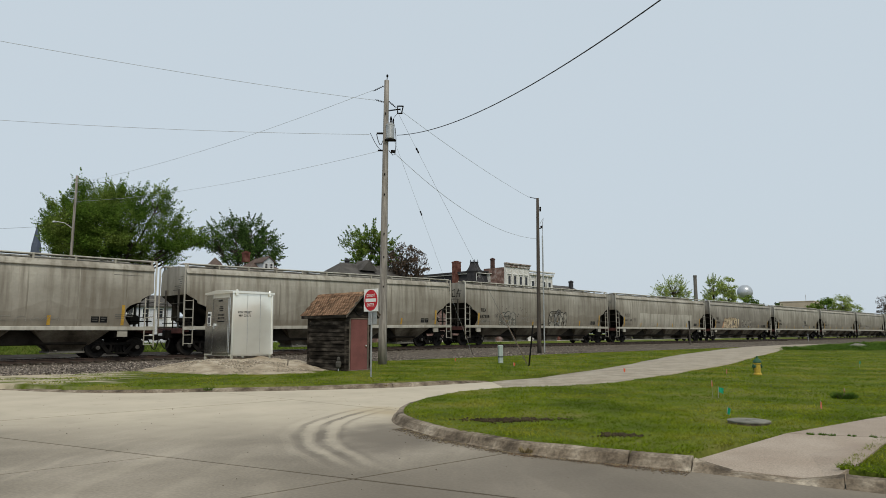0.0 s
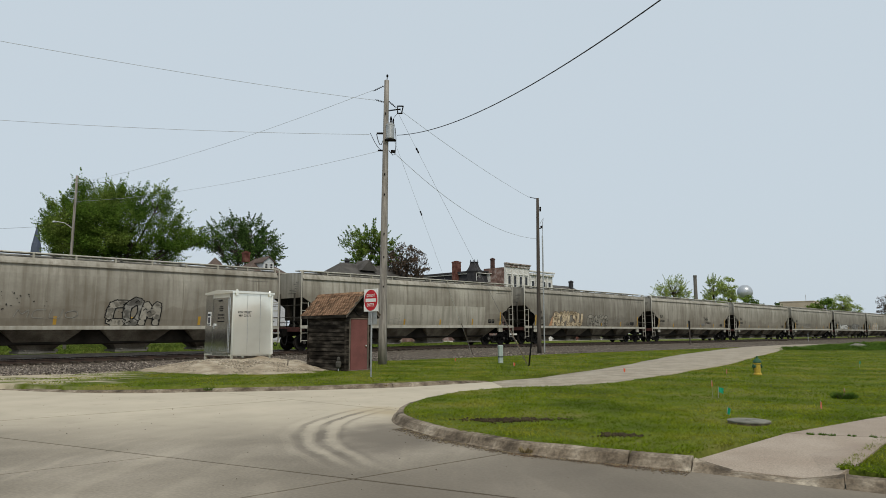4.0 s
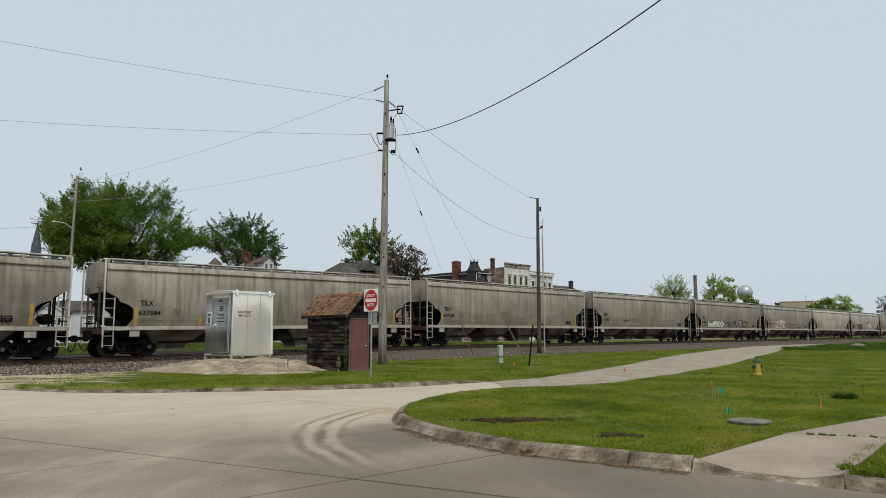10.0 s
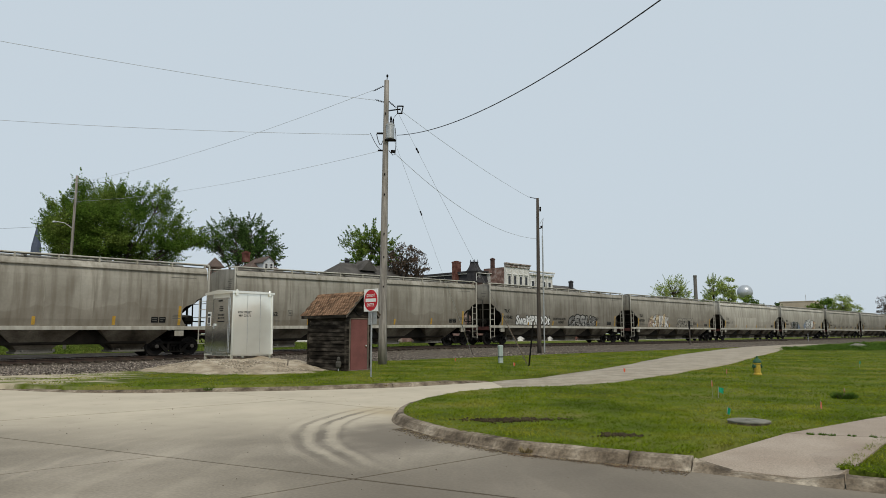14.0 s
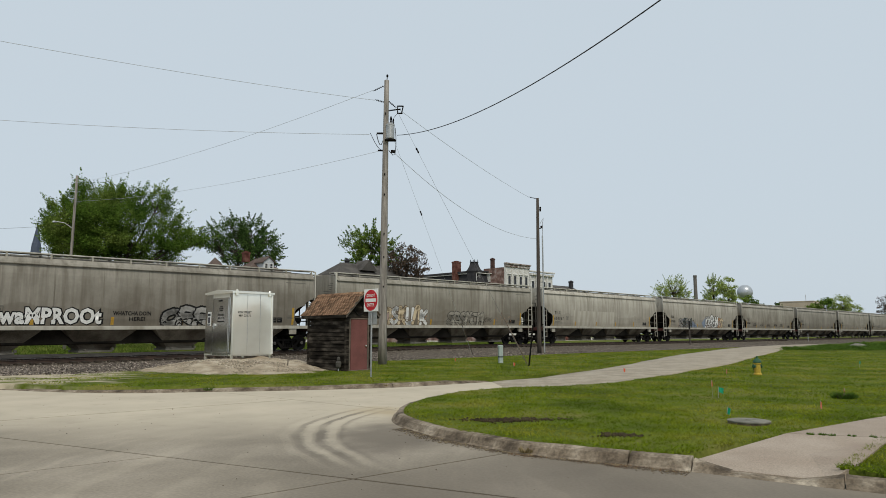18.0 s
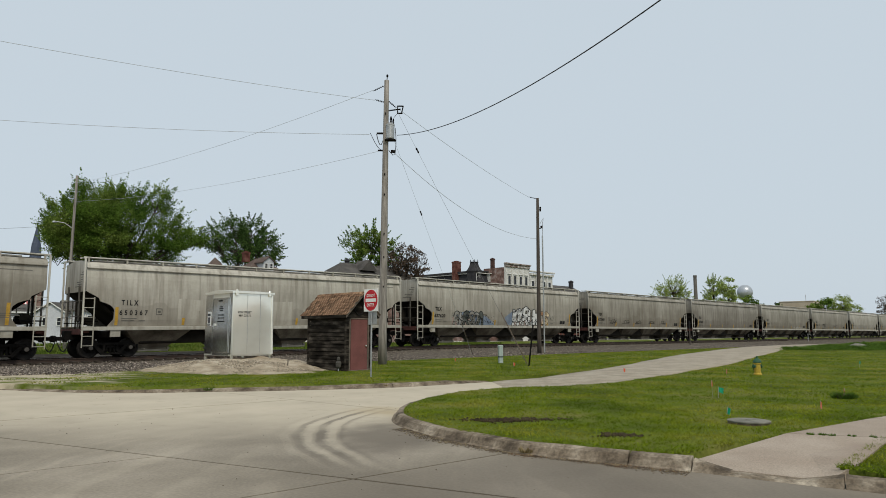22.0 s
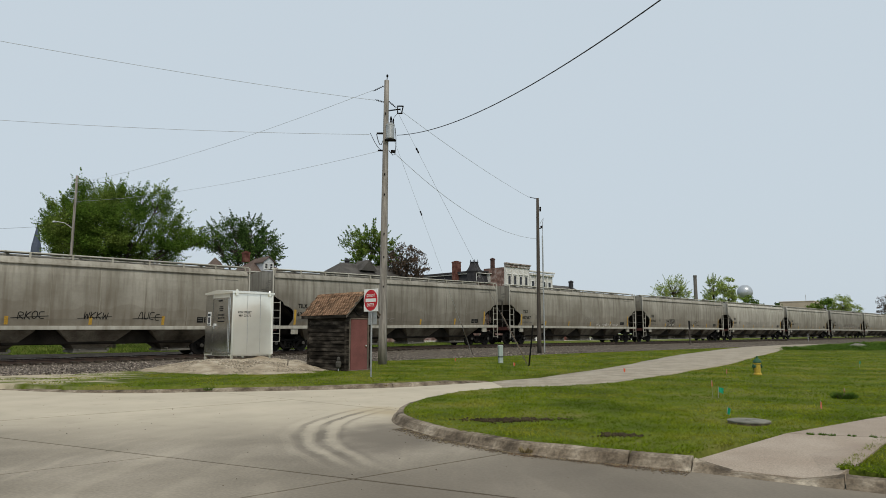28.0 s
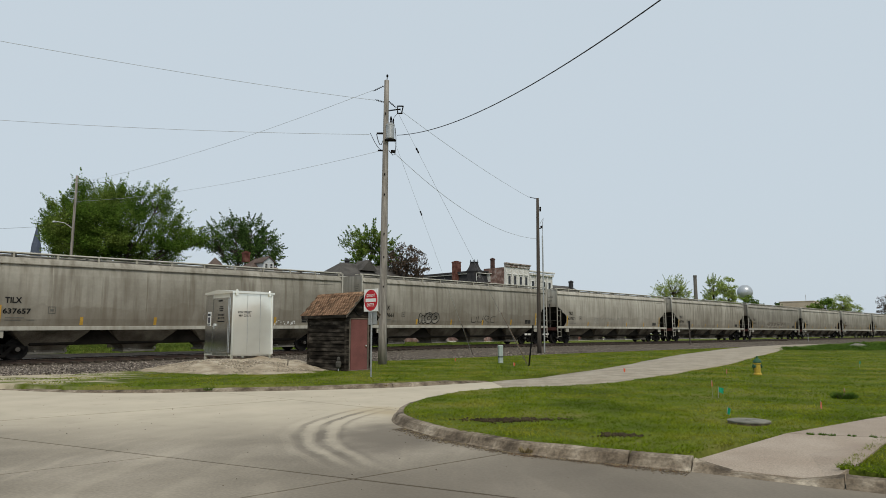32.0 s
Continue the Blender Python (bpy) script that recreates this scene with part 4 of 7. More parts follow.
            ws.box((0.05 * math.cos(a), s * 1.09, 0.05 * math.sin(a)), (0.03, 0.02, 0.03))
    ws.tube((0, -0.7, 0), (0, 0.7, 0), 0.085, n=12)
    ws_me = ws.mesh("wheelset", M["wheel"])
    for sg in (-1, 1):
        tr = part("bogie", B().box((0, 0, 0.55), (0.40, 2.0, 0.26), ch=0.04).lathe([(0.3, 0.66), (0.3, 0.86)], 14), M["iron"], car, "dark cast steel bogie", m=pose(sg * 8.12, 0, 0))
        for sy in (-1, 1):
            part("side_frame", frame_me, M["iron"], tr, m=pose(0, sy * 1.0, 0))
            for x in (-0.17, 0, 0.17):
                part("spring", spring_me, M["iron"], tr, m=pose(x, sy * 1.0, 0))
            part("brake_beam", B().box((sy * 0.38, 0, 0.38), (0.08, 1.6, 0.08)).box((sy * 0.42, 0.75, 0.42), (0.07, 0.09, 0.34)).box((sy * 0.42, -0.75, 0.42), (0.07, 0.09, 0.34)), M["iron"], tr)
            for k in (-0.889, 0.889):
                part("bearing_cap", B().lathe([(0.09, 0), (0.10, 0.03), (0.085, 0.06), (0.03, 0.065)], 12, Matrix.Translation((k, sy * 1.085, 0.457)) @ Matrix.Rotation(radians(-90 * sy), 4, "X")), M["bearing"], tr)
        for k in (-0.889, 0.889):
            part("wheelset", ws_me, M["wheel"], tr, "worn steel wheels on one axle", m=pose(k, 0, 0.457))
    return car


def decal(name, quads, mat, car, lift=0.007, label=""):
    """Thin paint on the near side sheet: quads of (x, z) corner lists that follow the sheet's curve."""
    b = B()
    for q in quads:
        lo, hi = min(z for x, z in q), max(z for x, z in q)
        n = max(1, int((hi - lo) / 0.11))
        for k in range(n):
            s = q
            if n > 1:
                s = clip(clip(q, (0, lo + (hi - lo) * k / n), (1, lo + (hi - lo) * k / n), 1), (0, lo + (hi - lo) * (k + 1) / n), (1, lo + (hi - lo) * (k + 1) / n), -1)
            if len(s) > 2:
                b.add([(x, -(side_y(z) + lift), z) for x, z in s], [tuple(range(len(s)))])
    ob = part(name, b.mesh(name, mat, fix=False), mat, car, label)
    if name == "graffiti":
        ob["kind"] = "stuff"
    return ob


def bar(x0, z0, x1, z1):
    return [(x0, z0), (x1, z0), (x1, z1), (x0, z1)]


def words(text, x, z, height, mat, car, width=None, fat=0.026, lift=0.008, name="lettering", label="black stencilled lettering"):
    """Lettering in the built-in font, laid on the side sheet with its lower left corner at x, z."""
    cu = bpy.data.curves.new("words", "FONT")
    cu.body, cu.size, cu.resolution_u, cu.offset = text, 1.0, 2, fat
    ob = bpy.data.objects.new("words", cu)
    scene.collection.objects.link(ob)
    me = bpy.data.meshes.new_from_object(ob)
    bpy.data.objects.remove(ob)
    co = np.array([v.co for v in me.vertices])
    lo, hi = co.min(0), co.max(0)
    k = height / (hi[1] - lo[1])
    kx = width / (hi[0] - lo[0]) if width else k
    for v in me.vertices:
        X, Z = x + (v.co.x - lo[0]) * kx, z + (v.co.y - lo[1]) * k
        v.co = (X, -(side_y(Z) + lift), Z)
    me.name = name
    me.materials.append(mat)
    return part(name, me, mat, car, label)


def stroke(pts, w):
    """A ribbon along points in (x, z)."""
    quads = []
    for (x0, z0), (x1, z1) in zip(pts, pts[1:]):
        d = math.hypot(x1 - x0, z1 - z0) or 1e-6
        nx, nz = -(z1 - z0) / d * w / 2, (x1 - x0) / d * w / 2
        ex, ez = (x1 - x0) / d * w * 0.3, (z1 - z0) / d * w * 0.3
        quads.append([(x0 + nx - ex, z0 + nz - ez), (x0 - nx - ex, z0 - nz - ez), (x1 - nx + ex, z1 - nz + ez), (x1 + nx + ex, z1 + nz + ez)])
    return quads


def curl(pts, n=5):
    """A smooth run through a few points."""
    out = []
    for i in range(len(pts) - 1):
        p = [pts[max(i - 1, 0)], pts[i], pts[i + 1], pts[min(i + 2, len(pts) - 1)]]
        for k in range(n):
            t = k / n
            out.append(tuple(0.5 * (2 * p[1][a] + (p[2][a] - p[0][a]) * t + (2 * p[0][a] - 5 * p[1][a] + 4 * p[2][a] - p[3][a]) * t * t + (3 * p[1][a] - p[0][a] - 3 * p[2][a] + p[3][a]) * t ** 3) for a in (0, 1)))
    return out + [pts[-1]]


# letter-like strokes in a unit box: hooks, bows and legs that spray-painted shapes are made of
GLYPHS = (((0, 0), (0.3, 1), (0.7, 1), (1, 0)), ((1, 0.85), (0.5, 1), (0.05, 0.75), (0.5, 0.52), (0.95, 0.27), (0.5, 0), (0, 0.15)),
          ((0.9, 1), (0.1, 0.9), (0.1, 0.1), (0.9, 0)), ((0, 0), (0.05, 1), (0.8, 0.95), (0.85, 0.6), (0.2, 0.5), (1, 0)),
          ((0, 1), (0.15, 0), (0.5, 0.7), (0.85, 0), (1, 1)), ((0, 0), (0.1, 1), (0.5, 0.45), (0.9, 1), (1, 0)),
          ((0.05, 1), (0.1, 0.1), (0.5, 0), (0.9, 0.1), (0.95, 1)), ((0.5, 1), (0.02, 0.7), (0.1, 0.1), (0.6, 0), (0.98, 0.4), (0.85, 0.9), (0.5, 1)),
          ((0.05, 0), (0.05, 1), (0.1, 0.5), (0.9, 1), (0.2, 0.5), (1, 0)))


def fat_stroke(pts, w):
    """A ribbon with rounded joints."""
    return stroke(pts, w) + [[(x + w / 2 * math.cos(a * 0.785), z + w / 2 * math.sin(a * 0.785)) for a in range(8)] for x, z in pts]


def scrawl(car, x0, x1, z0, z1, glyphs, w, ink, fill=None, seed=0, name="graffiti"):
    """Unreadable spray paint: letter-like shapes that lean into one another, fat with a dark rim where fill is given, else single lines."""
    rnd = random.Random(seed)
    gw, h = (x1 - x0) / glyphs, z1 - z0
    z_ok = lambda q: [(x, min(max(z, 1.46), 3.9)) for x, z in q]
    inks, fills, lines = B(), {}, []
    for g in range(glyphs):
        arch = 0.86 + 0.14 * math.sin(math.pi * (g + 0.5) / glyphs) + rnd.uniform(-0.06, 0.06)
        lean, slip = rnd.uniform(0.05, 0.25) * gw, rnd.uniform(-0.03, 0.03)
        k, room = rnd.choice(GLYPHS), 0.86 if fill else 0.78
        pts = [(x0 + gw * (g + 0.07 + room * u) + lean * (v - 0.4), z0 + slip + h * arch * (0.10 + 0.80 * v)) for u, v in k]
        if not fill:
            lines += fat_stroke(curl(pts, 4), w)
            continue
        fat = min(gw * 0.40, h * 0.30)
        bent = curl(pts, 3)
        for target, width, lift in ((inks, fat + 2 * w, 0.008 + 0.0022 * g), (fills.setdefault(g % len(fill), B()), fat, 0.0091 + 0.0022 * g)):
            for q in fat_stroke(bent, width):
                target.add([(x, -(side_y(z) + lift), z) for x, z in z_ok(q)], [tuple(range(len(q)))])
        # marks inside each shape
        for _ in range(2):
            ax, az = bent[rnd.randrange(len(bent))]
            lines += stroke([(ax - fat * 0.3, az - 0.04), (ax + fat * 0.1, az + 0.05), (ax + fat * 0.3, az - 0.02)], w * 0.7)
    if fill:
        for b_, mat in [(inks, ink)] + [(b_, fill[k]) for k, b_ in fills.items()]:
            part(name, b_.mesh(name, mat, fix=False), mat, car)["kind"] = "stuff"
    if lines:
        decal(name, [z_ok(q) for q in lines], ink, car, 0.012 + 0.0022 * glyphs if fill else 0.010)


def specks(car, x0, x1, z0, z1, n, size, ink, seed):
    """Dots and short drips of spray."""
    rnd = random.Random(seed)
    quads = []
    for _ in range(n):
        x, z, s_ = rnd.uniform(x0, x1), rnd.uniform(z0, z1), size * rnd.uniform(0.5, 1.4)
        k, a = s_ * rnd.choice((0.5, 0.7, 1.8)), rnd.uniform(0, 1)
        quads.append([(x + 0.5 * s_ * math.cos(a + 1.047 * i), z + 0.5 * k * math.sin(a + 1.047 * i)) for i in range(6)])
    decal("graffiti", quads, ink, car, 0.009)


def field(car, pts, mat, lift=0.0062):
    """A flat patch of one spray colour under other shapes."""
    decal("graffiti", [[(x, max(z, 1.46)) for x, z in pts]], mat, car, lift)


def dress(car, number, spaced=False):
    """Lettering, stencils and reflectors that every wagon carries."""
    words("TILX" if not spaced else "T I L X", -7.92, 2.44, 0.25, M["black"], car, 0.62 if not spaced else 0.78, 0.026 if not spaced else 0.012)
    words(number if not spaced else " ".join(number), -7.98, 1.98, 0.235, M["black"], car, 1.05 if not spaced else 1.3, 0.026 if not spaced else 0.012)
    lines = [bar(-7.88, 1.80, -7.18, 1.835), bar(-7.88, 1.70, -7.28, 1.735), bar(-7.08, 1.70, -6.78, 1.735)]
    lines += [bar(6.75 + dx, z, 6.75 + dx + ln, z + 0.03) for dx, z, ln in ((1.0, 1.98, 0.75), (1.0, 1.90, 0.8), (1.0, 1.82, 0.4))]
    lines += [bar(7.6, 3.86, 8.9, 3.885)]
    lines += [[(-6.28, 2.28), (-5.98, 2.28), (-5.98, 2.31), (-6.28, 2.31)], bar(-6.28, 2.0, -5.98, 2.03), bar(-6.28, 2.0, -6.25, 2.31), bar(-6.01, 2.0, -5.98, 2.31), bar(-6.2, 2.1, -6.06, 2.2)]
    for q in lines:
        decal("stencil", [q], M["grey"], car)
    decal("stencil_panel", [bar(6.72, 1.62, 7.06, 1.90), bar(7.10, 1.62, 7.42, 1.90)], M["black"], car)
    decal("stencil_panel_print", [bar(6.76, 1.81, 7.0, 1.835), bar(6.76, 1.71, 7.0, 1.735), bar(7.14, 1.81, 7.38, 1.835), bar(7.14, 1.71, 7.3, 1.735)], M["grey"], car, 0.011)
    for x, h in ((-8.10, 0.85), (8.10, 0.95), (-4.9, 0.36), (-1.6, 0.36), (1.7, 0.36), (5.0, 0.42)):
        decal("reflector", [bar(x - 0.07, 1.50, x + 0.07, 1.50 + h)], M["yellow"], car, label="faded yellow reflective strip")
    m = []
    for k, (w, z) in enumerate(((0.34, 3.95), (0.5, 3.84), (0.28, 3.72), (0.3, 3.6), (0.8, 3.5), (0.62, 3.4), (0.9, 3.3))):
        m.append((-1.15 + 0.05 * k, -1.15 + 0.05 * k + w, z))
    b = B()
    for y0, y1, z in m:
        b.add([(-HALF - 0.005, y0, z), (-HALF - 0.005, y1, z), (-HALF - 0.005, y1, z + 0.035), (-HALF - 0.005, y0, z + 0.035)], [(0, 1, 2, 3)])
    part("end_stencil", b.mesh("end_stencil", M["grey"], fix=False), M["grey"], car)


M["grey"] = material("stencil_grey", [(0.09, 0.085, 0.075), (0.13, 0.125, 0.11)], 5, 0.8, bump=0)
M["yellow"] = material("faded_yellow", [(0.36, 0.21, 0.03), (0.45, 0.275, 0.045)], 4, 0.8, bump=0.1)
M["tagwhite"] = material("spray_white", [(0.58, 0.58, 0.56), (0.68, 0.68, 0.66)], 3, 0.6, bump=0)
M["tagcream"] = material("spray_cream", [(0.50, 0.40, 0.26), (0.58, 0.48, 0.33)], 3, 0.7, bump=0)
M["tagblue"] = material("spray_blue", [(0.16, 0.20, 0.26), (0.22, 0.26, 0.32)], 3, 0.7, bump=0)
M["tagorange"] = material("spray_orange", [(0.42, 0.22, 0.12), (0.48, 0.28, 0.16)], 3, 0.7, bump=0)
M["tagbrown"] = material("spray_brown", [(0.10, 0.07, 0.05), (0.14, 0.10, 0.07)], 3, 0.7, bump=0)
M["carpale"] = streaked("pale_hopper_paint", (0.385, 0.363, 0.308), (0.33, 0.308, 0.26), (0.44, 0.416, 0.357), (0.15, 0.135, 0.105), 1.4, 3.0)
M["carfresh"] = streaked("fresh_hopper_paint", (0.44, 0.416, 0.357), (0.39, 0.366, 0.312), (0.49, 0.466, 0.405), (0.22, 0.195, 0.155), 1.4, 3.0)
M["taggrey"] = material("spray_grey", [(0.20, 0.19, 0.17), (0.26, 0.25, 0.22)], 3, 0.7, bump=0)

NUMBERS = ["637598", "637603", "637558", "640168", "637654", "637584", "637569", "637562", "637582", "637559", "650367", "637620", "637588", "637583", "637657", "637661",
           "637571", "637590", "637612", "637549", "637577", "637630", "637606", "637644"]
FIRST = -1                        # index of the leading wagon
cars = []
template = build_car()
for i, number in enumerate(NUMBERS):
    c = template if i == 0 else copy_thing(template, Matrix())
    cars.append(c)
for i, number in enumerate(NUMBERS):
    dress(cars[i], number, number[:2] in ("64", "65"))


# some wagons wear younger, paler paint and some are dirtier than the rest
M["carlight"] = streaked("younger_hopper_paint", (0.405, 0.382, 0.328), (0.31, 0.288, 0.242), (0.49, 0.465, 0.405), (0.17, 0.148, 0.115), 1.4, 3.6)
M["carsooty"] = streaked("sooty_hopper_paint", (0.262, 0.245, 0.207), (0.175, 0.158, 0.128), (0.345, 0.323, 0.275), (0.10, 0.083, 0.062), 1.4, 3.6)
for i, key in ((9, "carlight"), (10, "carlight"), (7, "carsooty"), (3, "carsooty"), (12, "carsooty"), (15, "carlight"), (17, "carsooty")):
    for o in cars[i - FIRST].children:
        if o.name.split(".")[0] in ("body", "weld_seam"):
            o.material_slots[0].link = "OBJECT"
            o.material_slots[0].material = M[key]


def painted(i):
    return cars[i - FIRST]


M["tagbare"] = material("spray_thin_grey", [(0.25, 0.232, 0.195), (0.31, 0.288, 0.242)], 1.5, 0.7, bump=0)
M["tagsteel"] = material("spray_steel_blue", [(0.13, 0.165, 0.225), (0.20, 0.24, 0.30)], 2.0, 0.7, bump=0)
M["tagpink"] = material("spray_pink", [(0.29, 0.215, 0.185), (0.37, 0.285, 0.245)], 2.0, 0.7, bump=0)
M["tagsilver"] = material("spray_silver", [(0.20, 0.195, 0.18), (0.36, 0.35, 0.33)], 2.5, 0.6, bump=0)
M["taggreen"] = material("spray_grey_green", [(0.055, 0.062, 0.055), (0.095, 0.10, 0.09)], 3, 0.7, bump=0)

# paint that sets single wagons apart
c = painted(1)
scrawl(c, -5.7, -3.9, 1.48, 2.42, 3, 0.045, M["taggreen"], [M["tagbare"]], 11)
specks(c, -6.2, -1.9, 2.1, 2.9, 46, 0.05, M["black"], 71)
scrawl(c, -3.2, -0.6, 1.75, 2.2, 4, 0.03, M["taggrey"], None, 72)
scrawl(c, -8.2, -6.4, 1.50, 1.95, 4, 0.03, M["taggrey"], None, 73)
scrawl(c, 0.6, 2.9, 1.48, 2.66, 3, 0.05, M["black"], [M["tagbare"], M["taggrey"]], 12)
specks(c, 0.6, 3.0, 1.6, 2.2, 26, 0.05, M["black"], 74)
scrawl(painted(2), -3.0, -1.8, 1.50, 1.9, 3, 0.03, M["taggrey"], None, 13)
c = painted(3)
field(c, [(-6.3, 1.48), (-5.9, 2.2), (-5.5, 2.2), (-5.6, 1.48)], M["tagorange"])
scrawl(c, -5.7, -1.5, 1.48, 2.72, 6, 0.04, M["tagbrown"], [M["tagcream"]], 14)
specks(c, -6.1, -1.2, 1.7, 2.4, 24, 0.06, M["tagbrown"], 75)
scrawl(c, -0.6, 2.6, 1.48, 2.45, 5, 0.038, M["black"], [M["tagbare"]], 15)
scrawl(c, 3.4, 5.0, 1.50, 2.2, 3, 0.035, M["taggrey"], None, 16)
specks(c, 3.2, 6.2, 1.65, 2.3, 60, 0.05, M["taggrey"], 76)
scrawl(c, 6.0, 7.4, 1.50, 1.9, 4, 0.03, M["black"], None, 50)
c = painted(4)
words("THE", 2.30, 2.20, 0.40, M["black"], c, 1.15, 0.01, name="graffiti", label="black spray-painted word")
decal("graffiti", fat_stroke([(2.62, 2.0), (3.1, 2.02)], 0.05) + fat_stroke([(2.92, 2.16), (3.12, 2.02), (2.9, 1.88)], 0.05), M["black"], c, 0.009)
scrawl(c, 3.2, 4.25, 1.86, 2.18, 4, 0.035, M["black"], None, 17)
scrawl(c, 1.7, 2.6, 1.66, 1.95, 4, 0.03, M["tagblue"], None, 18)
specks(c, -5.0, 0.5, 1.8, 2.9, 40, 0.05, M["taggrey"], 77)
scrawl(painted(6), -4.4, -1.4, 1.66, 2.2, 5, 0.035, M["taggrey"], [M["tagbare"]], 19)
# white and silver block letters with a black shade
c = painted(7)
words("SwaMPROOt", -6.55, 1.47, 0.84, M["black"], c, 4.55, 0.095, 0.0085, "graffiti", "black rim of block letters")
words("SwaMPROOt", -6.48, 1.52, 0.74, M["tagwhite"], c, 4.40, 0.040, 0.0115, "graffiti", "white block letters")
scrawl(c, 0.75, 4.75, 1.48, 2.34, 5, 0.085, M["black"], [M["tagsilver"]], 21)
words("WHATCHA DOIN", -1.60, 1.94, 0.20, M["black"], painted(7), 1.75, name="graffiti", label="black spray-painted words")
words("HERE?", -0.85, 1.68, 0.19, M["black"], painted(7), 0.75, name="graffiti", label="black spray-painted word")
scrawl(c, 4.5, 5.3, 1.95, 2.3, 3, 0.025, M["black"], None, 27)
scrawl(c, 4.6, 5.6, 1.50, 1.80, 5, 0.02, M["black"], None, 28)
c = painted(8)
field(c, [(-6.2, 1.48), (-6.1, 2.1), (-5.3, 2.3), (-5.2, 1.48)], M["tagpink"])
scrawl(c, -5.8, -2.0, 1.48, 2.66, 6, 0.04, M["tagbrown"], [M["tagcream"], M["tagwhite"]], 22)
specks(c, -6.4, -1.8, 1.65, 2.2, 50, 0.06, M["tagorange"], 78)
scrawl(c, 0.0, 3.7, 1.48, 2.42, 6, 0.034, M["black"], [M["tagbare"]], 23)
scrawl(c, 3.8, 4.7, 1.72, 2.1, 4, 0.026, M["black"], None, 79)
specks(c, 5.0, 7.0, 1.65, 2.2, 36, 0.05, M["tagorange"], 80)
scrawl(painted(9), 5.2, 6.2, 1.9, 2.3, 2, 0.03, M["taggrey"], None, 24)
c = painted(10)
field(c, [(-6.0, 1.48), (-5.8, 2.3), (-4.4, 2.5), (-2.6, 2.1), (-1.5, 1.48)], M["tagsteel"])
field(c, [(-6.2, 1.48), (-6.2, 2.0), (-4.5, 2.1), (-4.2, 1.48)], M["tagpink"], 0.0075)
scrawl(c, -6.0, -3.0, 1.48, 2.46, 6, 0.05, M["black"], [M["taggrey"], M["tagsilver"], M["taggreen"]], 25)
specks(c, -3.2, -1.6, 1.6, 2.3, 50, 0.07, M["black"], 81)
field(c, [(-0.6, 2.0), (0.5, 2.62), (0.8, 1.48), (0.0, 1.48)], M["tagsteel"])
field(c, [(0.7, 1.48), (0.7, 2.0), (4.6, 2.0), (4.6, 1.48)], M["tagpink"], 0.0075)
scrawl(c, 0.5, 3.7, 1.48, 2.80, 5, 0.065, M["black"], [M["tagwhite"]], 26)
scrawl(c, 3.7, 5.0, 1.48, 2.66, 2, 0.05, M["tagbrown"], [M["tagorange"], M["tagcream"]], 82)
specks(c, 4.4, 6.0, 1.6, 2.3, 40, 0.06, M["taggreen"], 83)
for k, x in enumerate((-5.9, -3.6, -1.2, 1.4, 3.8)):
    scrawl(painted(11), x, x + 1.05, 1.72, 2.12, 4, 0.032, M["black"], None, 30 + k)
    decal("graffiti", stroke([(x - 0.25, 1.78), (x + 1.2, 1.88)], 0.025), M["black"], painted(11), 0.009)
scrawl(painted(12), -2.0, -0.6, 1.66, 1.95, 3, 0.025, M["taggrey"], None, 52)
scrawl(painted(13), 0.8, 2.3, 1.66, 2.2, 3, 0.03, M["taggrey"], None, 54)
specks(painted(13), 2.6, 6.4, 1.48, 1.72, 60, 0.07, M["tagwhite"], 84)
scrawl(painted(14), -4.7, -2.9, 1.65, 2.25, 3, 0.05, M["black"], [M["tagbare"]], 40)
scrawl(painted(14), 0.4, 3.2, 1.65, 2.2, 4, 0.035, M["black"], None, 41)
scrawl(painted(15), -4.0, 1.5, 1.65, 2.3, 6, 0.05, M["taggrey"], None, 42)
scrawl(painted(17), -3.0, 3.5, 1.65, 2.3, 6, 0.05, M["tagbrown"], [M["tagbare"]], 43)
scrawl(painted(0), 1.0, 2.0, 1.66, 1.9, 3, 0.025, M["taggrey"], None, 53)
scrawl(painted(-1), 3.0, 5.5, 1.65, 1.9, 4, 0.02, M["taggrey"], None, 44)
# a tag and print on the end sheet of one wagon
b = B()
for q in stroke([(-0.95, 3.5), (-0.8, 4.1), (-0.6, 3.5)], 0.05) + stroke([(-0.85, 3.7), (-0.62, 3.75)], 0.05) + stroke([(-0.2, 4.0), (-0.45, 4.05), (-0.45, 3.55), (-0.2, 3.55), (-0.2, 3.8)], 0.05) + stroke([(0.3, 4.0), (0.0, 4.0), (0.0, 3.4), (0.35, 3.3)], 0.05) + stroke([(0.0, 3.75), (0.3, 3.75)], 0.05):
    b.add([(-HALF - 0.008, y, z) for y, z in q], [tuple(range(len(q)))])
part("graffiti", b.mesh("graffiti", M["black"], fix=False), M["black"], painted(1))["kind"] = "stuff"


def repainted(i, x0, x1, top, seed, mat):
    """A paler patched area along the lower side sheet with an uneven upper edge."""
    rnd = random.Random(seed)
    n = 14
    tops = [top + rnd.uniform(-0.03, 0.03) for _ in range(n + 1)]
    xs = [x0 + (x1 - x0) * k / n for k in range(n + 1)]
    decal("repaint", [[(xs[k], 1.47), (xs[k + 1], 1.47), (xs[k + 1], tops[k + 1]), (xs[k], tops[k])] for k in range(n)], mat, painted(i), 0.004, "paler patched paint")


repainted(2, -5.6, 6.3, 2.80, 1, M["carpale"])
repainted(9, -5.2, 1.4, 2.78, 2, M["carfresh"])


